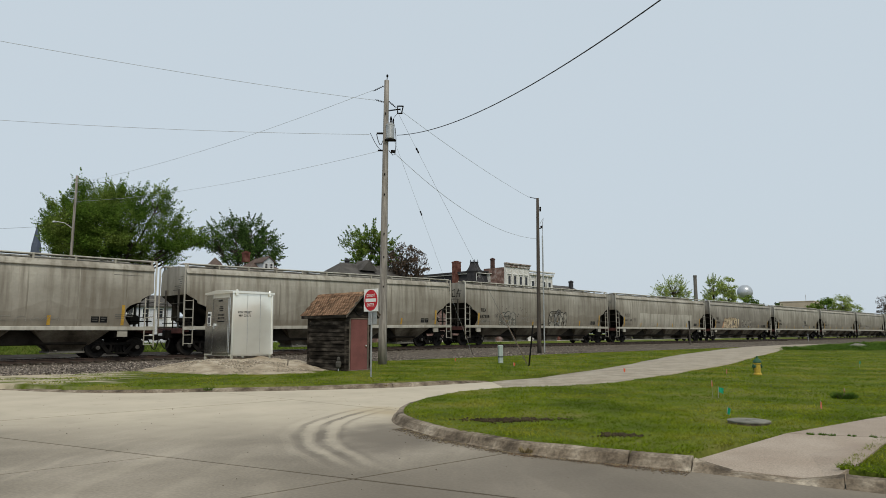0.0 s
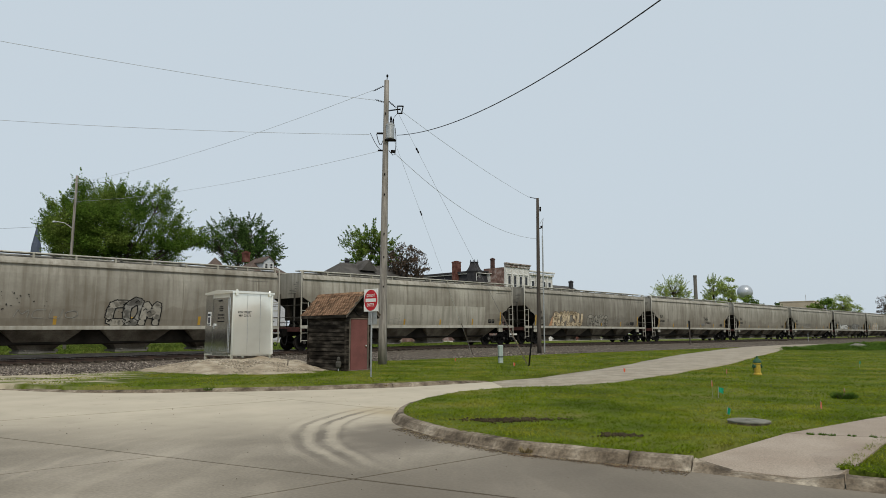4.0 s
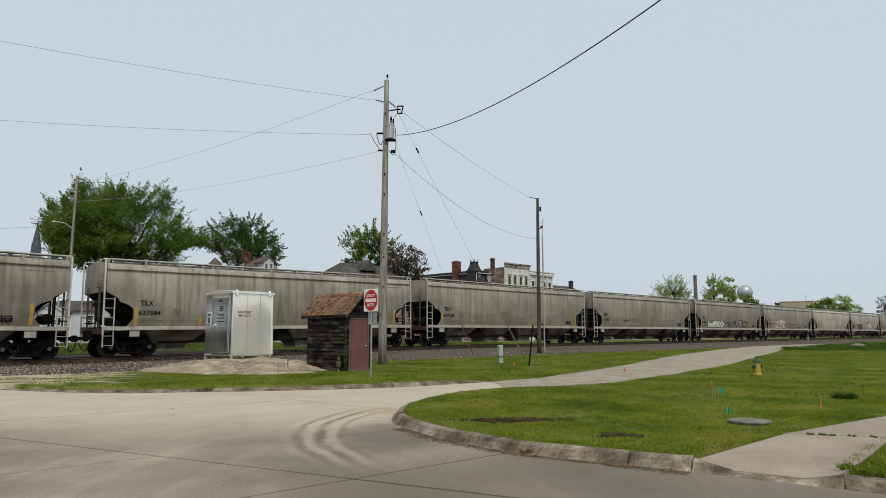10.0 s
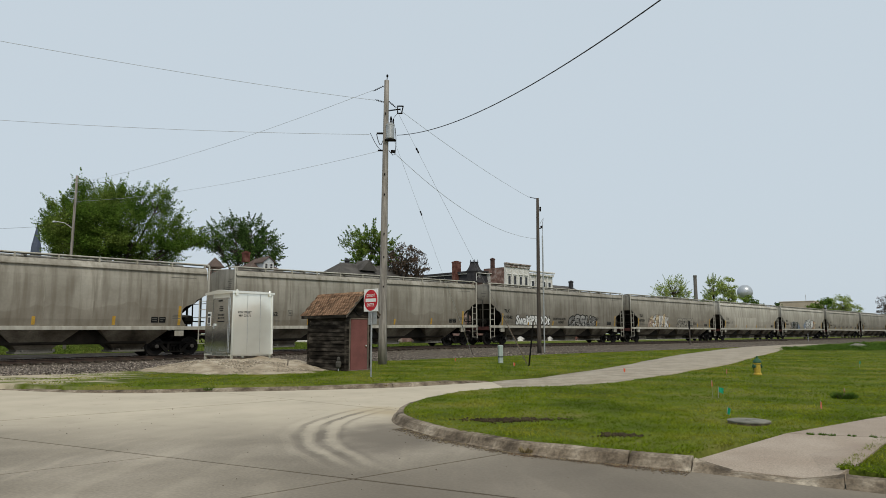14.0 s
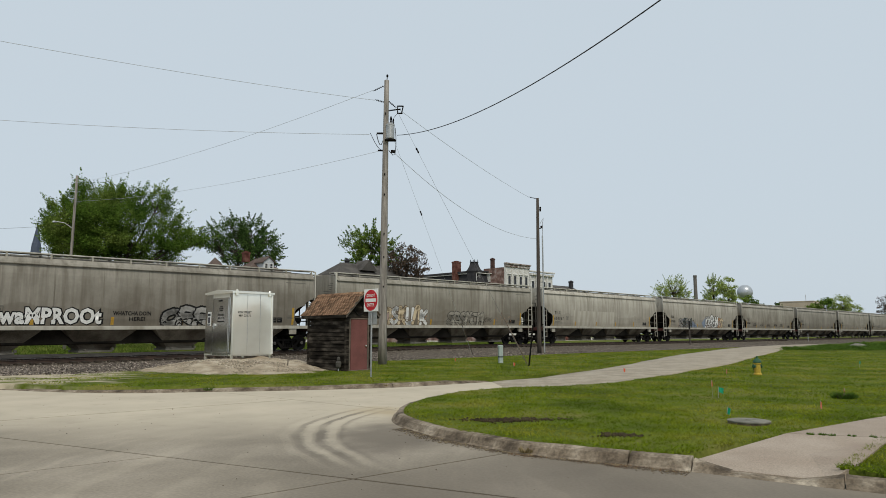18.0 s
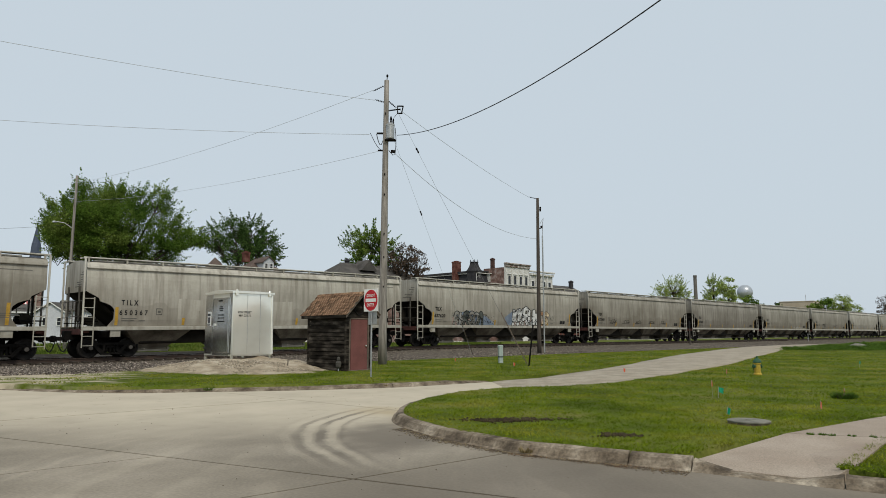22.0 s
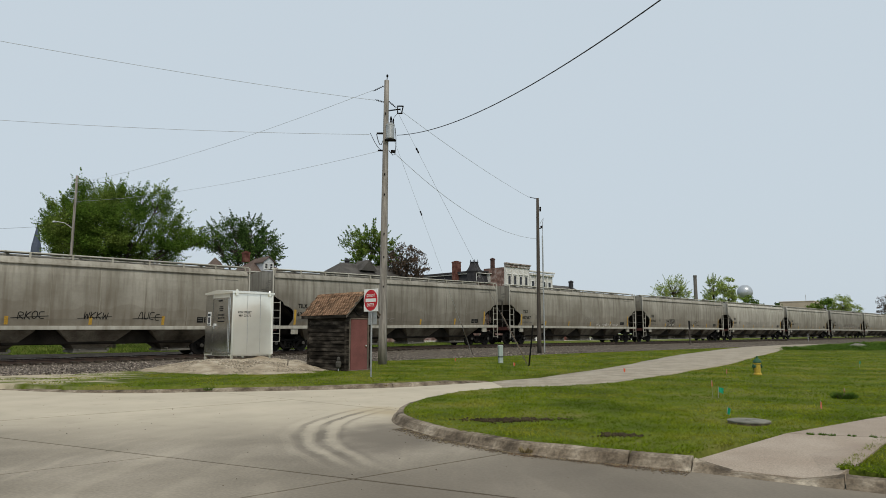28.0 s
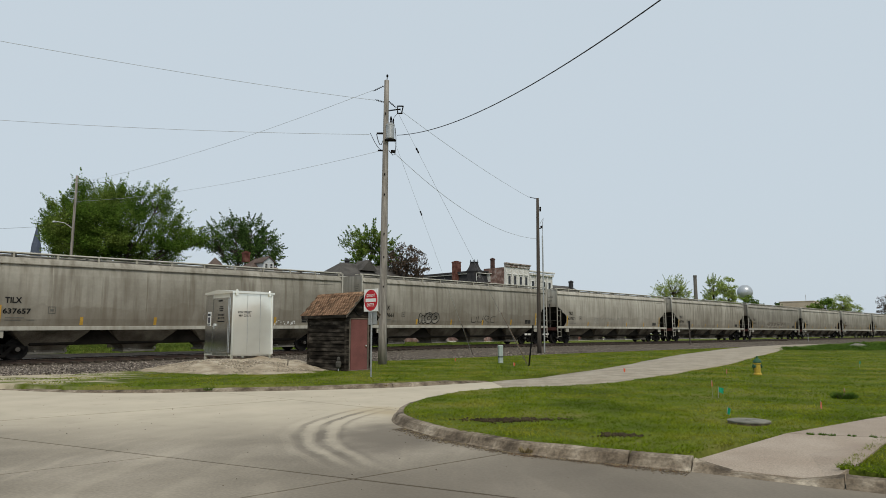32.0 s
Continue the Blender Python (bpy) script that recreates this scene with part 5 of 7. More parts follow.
def travelled(t):
    """Wagon lengths that the train has gone by t seconds."""
    slip = np.interp(t, [0, 6, 8, 12, 17, 20, 23.5, 28, 31, 32], [0, 0.14, 0.11, -0.07, -0.15, -0.04, 0.13, 0.08, -0.05, -0.05])
    return 0.4176 * t + 0.0000865 * t * t - float(slip) / PITCH_CAR


GAP0 = 13.78                      # where the first coupling stands at the start, along the track


def motions():
    """The wagons roll by along the track; their wheels turn with them."""
    turn = radians(TURN)
    times = [k / 2 for k in range(65)]
    spin = [k / 15 for k in range(481)]
    for i, c in enumerate(cars):
        rows = []
        for t in times:
            u = GAP0 + PITCH_CAR * (i + FIRST + 0.5 - travelled(t))
            back, ahead = float(rise(u - 8.12)), float(rise(u + 8.12))
            tilt = -math.degrees(math.atan2(ahead - back, 16.24))
            rows.append((t, pose(*on_grid(u, 0, RAIL_Z + (back + ahead) / 2), 0, tilt, TURN)))
        walk(c, rows)
        for o in c.children_recursive:
            if o.name.split(".")[0] == "wheelset":
                at = o.matrix_basis.translation.copy()
                walk(o, [(t, Matrix.Translation(at) @ Matrix.Rotation(-PITCH_CAR * travelled(t) / 0.457, 4, "Y")) for t in spin])


# ---- gravel mound under the signal cabinet ----
def mound_z(x, y):
    """Height added by the heap of pale gravel."""
    p = Vector((x, y))
    u, v = x * SN + y * CS, TRACK - (-x * CS + y * SN)
    a, b = (u - 13.9) / 2.95, (v - 8.6) / 3.6
    return 0.385 * math.exp(-(a * a + b * b) ** 1.9) - 0.03


rows = []
for i in range(61):
    row = []
    for j in range(61):
        u, v = 6.6 + i * 14.0 / 60, 2.6 + j * 11.4 / 60
        p = on_grid(u, v)
        n1 = 0.08 * noise.noise((u * 0.9, v * 0.9, 1)) + 0.045 * noise.noise((u * 2.6, v * 2.6, 2))
        row.append((p.x, p.y, drop(p.x, p.y) + mound_z(p.x, p.y) * (1 + n1 * 4) + n1 * 0.5 * math.exp(-((u - 13.6) / 4) ** 2)))
    rows.append(row)
mound = part("gravel_mound", B().strip(rows), M["gravel"], smooth=True)
tagged(mound, "low spread mound of pale crushed gravel", "gravel", kind="structure")


# ---- signal cabinet ----
def sign_words(text, parent, mat, m, height, width=None):
    """Flat lettering in the built-in font, centred on the pose m (x to the right, y up)."""
    cu = bpy.data.curves.new("words", "FONT")
    cu.body, cu.size, cu.resolution_u, cu.offset = text, 1.0, 2, 0.015
    ob = bpy.data.objects.new("words", cu)
    scene.collection.objects.link(ob)
    me = bpy.data.meshes.new_from_object(ob)
    bpy.data.objects.remove(ob)
    co = np.array([v.co for v in me.vertices])
    lo, hi = co.min(0), co.max(0)
    k = height / (hi[1] - lo[1])
    kx = width / (hi[0] - lo[0]) if width else k
    for v in me.vertices:
        v.co = ((v.co.x - (lo[0] + hi[0]) / 2) * kx, (v.co.y - (lo[1] + hi[1]) / 2) * k, 0)
    me.materials.append(mat)
    return part("lettering", me, mat, parent, m=m)


def signal_cabinet():
    z0 = 0.52
    m = Matrix.Translation((-8.80, 28.0, z0)) @ pose(0, 0, 0, 0, 0, TURN)
    th = thing("signal_cabinet", m, "bare aluminium railway signal cabinet on short legs on the gravel", "cabinet")
    W, D, H, L = 1.87, 2.45, 2.78, 0.20
    # front face leans back so that it mirrors bright sky, not ground
    sheet = [(0, -0.09, L), (W, -0.09, L), (W, D, L), (0, D, L), (0, 0.01, H), (W, 0.01, H), (W, D, H), (0, D, H)]
    part("body", B().add(sheet, [(3, 2, 1, 0), (4, 5, 6, 7), (0, 1, 5, 4), (1, 2, 6, 5), (2, 3, 7, 6), (3, 0, 4, 7)]), M["alu"], th, "sheet aluminium walls, the front tipped back to mirror the sky")
    e = 0.06
    roof = B()
    k = [(-e, 0.0), (-e, 0.07), (D / 2, 0.19), (D + e, 0.07), (D + e, 0.0)]
    roof.add([(-e, y, H + z) for y, z in k] + [(W + e, y, H + z) for y, z in k],
             [(0, 1, 2, 3, 4), (5, 6, 7, 8, 9)] + [(i, (i + 1) % 5, 5 + (i + 1) % 5, 5 + i) for i in range(5)])
    part("roof", roof, M["alu"], th, "low pitched aluminium roof")
    for x in (0.06, W - 0.06):
        for y in (0.05, D - 0.05):
            part("leg", B().box((x, y, L / 2 - 0.05), (0.10, 0.08, L + 0.1)), M["alu"], th)
    part("base_rail", B().box((W / 2, -0.02, L - 0.02), (W, 0.09, 0.06)).box((0.03, D / 2, L - 0.02), (0.07, D, 0.06)), M["alu"], th)
    for x in (0.16, W - 0.16):
        part("lifting_eye", B().box((x, -0.045, H - 0.02), (0.12, 0.05, 0.16), ch=0.02).lathe([(0.04, -0.02), (0.06, 0), (0.04, 0.02)], 12, Matrix.Translation((x, -0.03, H + 0.10)) @ Matrix.Rotation(radians(90), 4, "X")), M["alu"], th)
    for x in (0.015, W - 0.015):
        part("corner_trim", B().box((x, -0.05, L + (H - L) / 2), (0.07, 0.03, H - L), pose(0, 0, 0, -2.2, 0, 0), 0.008), M["alu"], th)
    for x in (W * 0.36, W * 0.68):
        part("seam", B().box((x, -0.042, L + (H - L) / 2), (0.018, 0.012, H - L - 0.1), pose(0, 0, 0, -2.2, 0, 0)), M["galv"], th)
    # door, frame and end panels use the darker copy: this side's shade in colour
    door = part("door", B().box((-0.018, D * 0.40, 1.42), (0.04, D * 0.56, 2.25), ch=0.012), M["shaded_alu"], th, "aluminium door in the shaded tone, with a small latch")
    part("frame", B().box((-0.012, D * 0.40, 2.58), (0.05, D * 0.62, 0.05)).box((-0.012, D * 0.10, 1.42), (0.05, 0.05, 2.3)).box((-0.012, D * 0.70, 1.42), (0.05, 0.05, 2.3)), M["shaded_alu"], door)
    part("handle", B().box((-0.06, D * 0.63, 1.40), (0.05, 0.06, 0.22), ch=0.012).tube((-0.04, D * 0.63, 1.40), (-0.12, D * 0.63, 1.40), 0.02), M["galv"], door)
    part("padlock", B().box((-0.07, D * 0.58, 1.46), (0.03, 0.14, 0.10), ch=0.01), M["white"], door)
    part("vent", B().box((-0.05, D * 0.42, 2.48), (0.02, 0.30, 0.06)), M["black"], door)
    # extra skin, added only to carry the shaded tone across the rest of this face
    part("end_panel", B().box((-0.006, D * 0.855, L + (H - L) / 2), (0.016, D * 0.27, H - L - 0.04)).box((-0.006, D * 0.055, L + (H - L) / 2), (0.016, D * 0.09, H - L - 0.04)).box((-0.006, D * 0.40, L + 0.04), (0.014, D * 0.6, 0.14)), M["shaded_alu"], th, "added end sheets that darken the cabinet's door side")
    part("notice", B().box((-0.020, D * 0.84, 1.72), (0.012, 0.30, 0.62)), M["white"], th, "small white notice")
    part("notice_print", B().box((-0.030, D * 0.84, 1.90), (0.006, 0.24, 0.10)).box((-0.030, D * 0.84, 1.66), (0.006, 0.16, 0.26)).box((-0.030, D * 0.84, 1.46), (0.006, 0.26, 0.05)), M["signblue"], th)
    bars = B()
    for w, z in ((0.30, 2.22), (0.36, 2.14), (0.30, 2.06), (0.60, 1.60)):
        bars.box((-0.042, D * 0.38, z), (0.006, w, 0.045))
    part("print", bars, M["black"], door)
    sign_words("8TH STREET", door, M["black"], pose(-0.043, D * 0.38, 1.88, 90, 0, -90), 0.085, 0.60)
    sign_words("M.P. 232.75", door, M["black"], pose(-0.043, D * 0.38, 1.74, 90, 0, -90), 0.085, 0.56)
    return th


M["signblue"] = material("notice_ink", [(0.03, 0.032, 0.04), (0.06, 0.062, 0.07)], 5, 0.7, bump=0)
cabinet = signal_cabinet()


sign_words("8TH STREET", cabinet, M["black"], pose(0.55, -0.031, 1.98, 87.8, 0, 0), 0.09, 0.62)
sign_words("M.P. 232.75", cabinet, M["black"], pose(0.55, -0.037, 1.84, 87.8, 0, 0), 0.09, 0.55)


# ---- small shed ----
def shed():
    z0 = 0.15
    m = Matrix.Translation((-3.75, 25.9, z0)) @ pose(0, 0, 0, 0, 0, TURN)
    th = thing("shed", m, "small blackened plank shed with cedar shingles and a red door", "shed")
    W, D, H, R = 1.20, 2.45, 2.10, 3.02
    part("core", B().box((W / 2, D / 2, H / 2), (W - 0.06, D - 0.06, H)), M["plank"], th, "dark sheathing behind the planks")
    gable = B()
    for y in (0.03, D - 0.03):
        gable.add([(0.02, y, H), (W - 0.02, y, H), (W / 2, y, R - 0.10)], [(0, 1, 2)])
    part("gable", gable, M["plank"], th)
    # lap siding, one plank a piece
    n = 14
    for k in range(n):
        z, h = H * (k + 0.5) / n + random.uniform(-0.006, 0.006), H / n
        jit = lambda: random.uniform(-0.006, 0.006)
        part("plank", B().box((-0.030 + jit() * 0.5, D / 2, z), (0.034, D, h - 0.004), pose(0, 0, 0, random.uniform(-0.2, 0.2), 9, 0), 0.006), M["plank"], th)
        part("plank", B().box((W + 0.022 + jit(), D / 2, z), (0.030, D, h + 0.03), pose(0, 0, 0, 0, -12, 0), 0.004), M["plank"], th)
        for x0, x1 in ((0.0, 0.14), (W - 0.14, W)):
            part("plank", B().box(((x0 + x1) / 2, -0.022, z), (x1 - x0, 0.026, h + 0.035), pose(0, 0, 0, -12, 0, 0), 0.004), M["plank"], th)
    for k in range(7):
        z = H + (k + 0.5) * 0.125
        w = W * (1 - (z - H) / (R - H)) - 0.02
        if w > 0.08:
            part("plank", B().box((W / 2, -0.012, z), (w, 0.022, 0.14), pose(0, 0, 0, -6, 0, 0), 0.004), M["plank"], th)
    part("corner_board", B().box((-0.05, D + 0.02, H / 2), (0.07, 0.07, H), ch=0.006), M["plank"], th)
    for x in (-0.03, W + 0.03):
        part("corner_board", B().box((x, -0.03, H / 2), (0.06, 0.05, H), ch=0.006), M["plank"], th)
    door = part("door", B().box((W / 2 + 0.02, -0.03, 0.06 + 0.97), (0.80, 0.045, 1.94), ch=0.006), M["reddoor"], th, "plain dull red door")
    part("frame", B().box((0.17, -0.02, 1.02), (0.06, 0.07, 2.06), ch=0.006).box((W - 0.13, -0.02, 1.02), (0.06, 0.07, 2.06), ch=0.006).box((W / 2, -0.02, 2.04), (0.92, 0.07, 0.06), ch=0.006), M["bargewood"], door)
    part("sill", B().box((W / 2 + 0.02, -0.06, 0.035), (0.86, 0.10, 0.05), ch=0.008), M["concrete"], door)
    part("knob", B().lathe([(0.02, 0), (0.02, 0.03), (0.035, 0.045), (0.035, 0.065), (0.015, 0.08)], 12, Matrix.Translation((W - 0.27, -0.05, 0.98)) @ Matrix.Rotation(radians(90), 4, "X")), M["galv"], door)
    # roof: two slopes of shingles on boards, ridge along the long side
    run, e = W / 2 + 0.22, 0.30
    rise = R - H - 0.06
    ln = math.hypot(run, rise)
    ang = math.degrees(math.atan2(rise, run))
    roof = part("roof", B().prism([(W / 2, R), (W / 2 + run, R - rise), (W / 2 + run, R - rise - 0.07), (W / 2, R - 0.07), (W / 2 - run, R - rise - 0.07), (W / 2 - run, R - rise)], -e, D + e), M["plank"], th, "steep roof of cedar shingles")
    courses = 7
    sh = B().box((0, 0, 0), (ln / courses + 0.05, 0.145, 0.016)).mesh("shingle", M["shingle"])
    per = int((D + 2 * e) / 0.155)
    for side in (-1, 1):
        for c in range(courses):
            for k in range(per + 1):
                t = (c + 0.5) / courses
                y = -e + (k + 0.5 * (c % 2)) * (D + 2 * e) / per
                if not -e - 0.02 <= y <= D + e + 0.02:
                    continue
                x, z = W / 2 + side * run * t, R - rise * t
                s = part("shingle", sh, M["shingle"], roof)
                s.matrix_basis = Matrix.Translation((x, y, z + 0.028)) @ pose(0, 0, 0, 0, side * (ang - 3), 0) @ pose(random.uniform(-0.008, 0.008), 0, random.uniform(0, 0.006), random.uniform(-2, 2), 0, random.uniform(-1, 1))
    for side in (-1, 1):
        for y in (-e - 0.012, D + e + 0.012):
            part("bargeboard", B().prism([(W / 2, R + 0.04), (W / 2 + side * run, R - rise + 0.04), (W / 2 + side * run, R - rise - 0.10), (W / 2, R - 0.10)], y - 0.012, y + 0.012), M["bargewood"], roof)
        part("fascia", B().box((W / 2 + side * (run - 0.01), D / 2, R - rise - 0.04), (0.03, D + 2 * e, 0.14), ch=0.004), M["plank"], roof)
    part("ridge_cap", B().prism([(W / 2 - 0.09, R - 0.03), (W / 2, R + 0.075), (W / 2 + 0.09, R - 0.03)], -e, D + e), M["shingle"], roof)
    hoop = [(W / 2 + 0.2 * math.cos(a), -0.05, R - 0.62 + 0.22 * math.sin(a)) for a in np.linspace(0, 6.2832, 17)]
    part("wreath", B().path(hoop, 0.022, 6), M["black"], th, "thin dark hoop hung on the gable")
    return th


M["bargewood"] = material("grey_board", [(0.09, 0.075, 0.06), (0.16, 0.13, 0.105)], 3, 0.9, bump=0.4, stretch=(1, 1, 3))
the_shed = shed()
meter = thing("gas_meter", Matrix.Translation(on_grid(15.40, 13.45, 0.15)), "small grey gas meter beside the shed", "meter")
part("pipe", B().tube((0, 0, -0.05), (0, 0, 0.25), 0.025), M["galv"], meter)
part("case", B().lathe([(0.06, 0.14), (0.10, 0.20), (0.11, 0.34), (0.07, 0.42)], 14), M["endgrey"], meter)
part("dial", B().lathe([(0.05, 0.42), (0.07, 0.46), (0.06, 0.55), (0.02, 0.58)], 12), M["endgrey"], meter)

# ---- traffic sign ----
sx, sy = -2.42, 22.7
sign = thing("traffic_sign", pose(sx, sy, drop(sx, sy), 0, 0, TURN - 90), "red and white do-not-enter sign on a steel post in grass", "traffic sign")
part("post", B().box((0, 0.0, 1.42), (0.055, 0.04, 2.95), ch=0.008), M["galv"], sign)
plate = part("plate", B().box((0, -0.035, 2.57), (0.76, 0.008, 0.76), ch=0.003), M["white"], sign, "white square plate with a red disc")
part("disc", B().lathe([(0.355, 0), (0.355, 0.003)], 40, Matrix.Translation((0, -0.040, 2.57)) @ Matrix.Rotation(radians(90), 4, "X")), M["signred"], plate)
part("bar", B().box((0, -0.047, 2.57), (0.56, 0.003, 0.115)), M["white"], plate)
sign_words("DO NOT", plate, M["white"], pose(0, -0.047, 2.73, 90, 0, 0), 0.105, 0.44)
sign_words("ENTER", plate, M["white"], pose(0, -0.047, 2.41, 90, 0, 0), 0.105, 0.40)
part("back_plate", B().box((0.02, 0.03, 1.98), (0.46, 0.006, 0.46), pose(0, 0, 0, 0, 0, 0), 0.002), M["galv"], sign, "grey back of a second plate")

# ---- utility poles and their lines ----
P1, P2 = Vector((-2.82, 31.4, 0.19)), Vector((6.75, 47.2, 0.22))


def pole(name, at, height, r0, r1, mat, label):
    th = thing(name, Matrix.Translation(at), label, "utility pole", "utility poles")
    n = 9
    pts = [Vector((0.06 * (k / n) ** 1.5, 0, height * k / n - (0.3 if k == 0 else 0))) for k in range(n + 1)]
    b = B().path(pts, [r0 + (r1 - r0) * k / n for k in range(n + 1)], 14)
    part("shaft", b, mat, th, smooth=True)
    return th


pole1 = pole("utility_pole", P1, 13.72, 0.205, 0.115, M["pole"], "tall weathered wooden utility pole with a grey transformer")
pole2 = pole("utility_pole", P2, 11.05, 0.155, 0.10, M["poledark"], "slim dark wooden utility pole with a conduit")


def insulator(parent, a, b, r=0.045):
    a, b = Vector(a), Vector(b)
    body = B().tube(a, b, 0.014, n=6)
    for k in range(5):
        c = a.lerp(b, 0.2 + 0.15 * k)
        d = (b - a).normalized() * 0.018
        body.tube(c - d, c + d, r, r * 0.75, 10)
    part("insulator", body, M["iron"], parent, "dark ribbed insulator")


part("pin", B().tube((0.06, 0, 13.6), (0.09, 0, 13.95), 0.02).lathe([(0.03, 13.9), (0.06, 13.95), (0.04, 14.02)], 10, Matrix.Translation((0.09, 0, 0))), M["iron"], pole1)
insulator(pole1, (0.0, 0, 13.48), (-0.62, 0.1, 13.22))
insulator(pole1, (0.0, 0, 12.6), (-0.5, -0.1, 12.72))
insulator(pole1, (0.1, 0, 12.72), (0.55, 0.1, 12.36))
part("bracket", B().box((0.38, 0, 12.22), (0.75, 0.05, 0.05), pose(0, 0, 0, 0, -8, 0)), M["iron"], pole1)
part("cutout", B().box((0.72, 0, 12.42), (0.26, 0.06, 0.05)).box((0.72, 0, 12.06), (0.26, 0.06, 0.05)).box((0.61, 0, 12.24), (0.05, 0.06, 0.40)).box((0.84, 0, 12.24), (0.05, 0.06, 0.40), pose(0, 0, 0, 0, 12, 0)), M["iron"], pole1)
tank = part("transformer", B().lathe([(0.19, 10.72), (0.205, 10.76), (0.205, 11.36), (0.215, 11.38), (0.215, 11.44), (0.12, 11.52), (0.03, 11.54)], 20, Matrix.Translation((0.27, -0.14, 0))), M["galv"], pole1, "grey steel transformer can", smooth=False)
part("bushing", B().lathe([(0.03, 11.48), (0.06, 11.56), (0.035, 11.64), (0.06, 11.72), (0.03, 11.86)], 10, Matrix.Translation((0.30, -0.12, 0))), M["iron"], tank)
part("bushing", B().lathe([(0.03, 11.44), (0.045, 11.5), (0.03, 11.58), (0.045, 11.64), (0.02, 11.7)], 10, Matrix.Translation((0.42, -0.2, 0))), M["iron"], tank)
part("hanger", B().box((0.13, -0.06, 11.25), (0.12, 0.16, 0.10)).box((0.13, -0.06, 10.85), (0.12, 0.16, 0.10)).box((0.27, -0.13, 10.67), (0.52, 0.3, 0.05)), M["iron"], tank)
part("jumper", B().path([(0.5 + 0.05 * math.sin(3 * t), -0.1, 11.3 - 1.3 * t) for t in np.linspace(0, 1, 6)] + [(0.4, -0.05, 9.95), (0.2, 0, 10.2)], 0.018), M["wire"], pole1)
part("jumper", B().path([(-0.7 + 0.85 * t, -0.05, 11.05 - 1.1 * math.sin(math.pi * t * 0.62) + 0.3 * t) for t in np.linspace(0, 1, 8)], 0.016), M["wire"], pole1)
part("jumper", B().path([(-0.4 + 0.4 * t, -0.05, 11.0 - 0.55 * math.sin(math.pi * t)) for t in np.linspace(0, 1, 6)], 0.02), M["wire"], pole1)
part("jumper", B().path([(0.66 - 0.32 * t, 0, 12.05 - 0.45 * t ** 2) for t in np.linspace(0, 1, 6)], 0.012), M["wire"], pole1)
part("clamp", B().box((-0.22, 0, 11.05), (0.35, 0.07, 0.08)).box((-0.2, 0, 10.2), (0.25, 0.06, 0.07)).box((0.4, 0, 10.15), (0.2, 0.06, 0.14)), M["iron"], pole1)
for k, z in enumerate((9.0, 8.0, 6.1, 3.6, 12.0, 5.0)):
    part("bolt", B().box((0.03, -0.16, z), (0.05, 0.08, 0.08)), M["iron"], pole1)
part("bracket", B().box((0.24, 0, 10.25), (0.12, 0.06, 0.35), ch=0.02).box((0.12, 0, 10.2), (0.25, 0.04, 0.05)), M["iron"], pole2)
part("bracket", B().box((0.3, 0, 8.95), (0.14, 0.06, 0.20), ch=0.02).box((0.12, 0, 8.85), (0.3, 0.04, 0.05)), M["iron"], pole2)
insulator(pole2, (0.0, 0, 11.0), (-0.55, -0.1, 11.12), 0.04)
part("conduit", B().tube((0.36, 0, -0.2), (0.36, 0, 8.3), 0.05, n=10).path([(0.36, 0, 8.3), (0.4, 0, 9.3), (0.45, 0, 9.6), (0.2, 0, 9.2)], 0.02), M["galv"], pole2, "grey plastic conduit up the pole")
part("bracket", B().box((0.2, 0, 2.0), (0.3, 0.05, 0.05)).box((0.2, 0, 5.0), (0.3, 0.05, 0.05)), M["iron"], pole2)


def cable(a, b, sag, r, mat, label):
    a, b = Vector(a), Vector(b)
    n = 36
    pts = [a.lerp(b, k / n) - Vector((0, 0, sag * 4 * (k / n) * (1 - k / n))) for k in range(n + 1)]
    ob = part("overhead_cable", B().path(pts, r, 5), mat, smooth=True)
    return tagged(ob, label, "cable", "overhead lines")


def at_far(px, depth, z=0.14):
    """A far point from its bearing and distance."""
    return Vector(((px - 784) / 1180 * depth, depth, z))


T1 = lambda dx, z: P1 + Vector((dx, 0, z))
T2 = lambda dx, z: P2 + Vector((dx, 0, z))
cable(T1(0.6, 10.96), (7.25, 6.0, 9.0), 1.3, 0.016, M["wire"], "thick black twisted service cable hanging in the sky")
cable(T1(-0.62, 13.22), at_far(121, 56, 14.4), 0.5, 0.009, M["wirepale"], "thin pale power line against the sky")
cable(T1(-0.5, 12.72), (-31.0, 16.6, 13.4), 0.5, 0.010, M["wirepale"], "thin pale power line against the sky")
cable(T1(-0.75, 11.0), (-36.0, 24.7, 11.5), 0.5, 0.010, M["wirepale"], "thin pale power line against the sky")
cable(T1(-0.3, 10.16), at_far(121, 56, 12.8), 0.5, 0.008, M["wirepale"], "thin pale power line against the sky")
cable(T1(0.62, 12.3), T2(-0.55, 11.12), 0.2, 0.010, M["wirepale"], "thin pale power line between two poles")
cable(T1(0.45, 10.1), T2(-0.1, 8.1), 0.9, 0.012, M["wirepale"], "thin pale sagging line between two poles")
cable(at_far(121, 56, 10.8), (-52.0, 50.0, 9.3), 0.3, 0.010, M["wire"], "thin dark line beside the trees")

# ---- hydrant, pedestal, guy guards, markers ----
hx, hy = 11.0, 23.67
hyd = thing("fire_hydrant", pose(hx, hy, drop(hx, hy), 0, 0, 20) @ Matrix.Scale(0.88, 4), "yellow fire hydrant with a dark green bonnet in grass", "hydrant")
part("barrel", B().lathe([(0.16, -0.1), (0.16, 0.05), (0.125, 0.07), (0.115, 0.42), (0.15, 0.44), (0.15, 0.48)], 18), M["hydrant"], hyd, smooth=False)
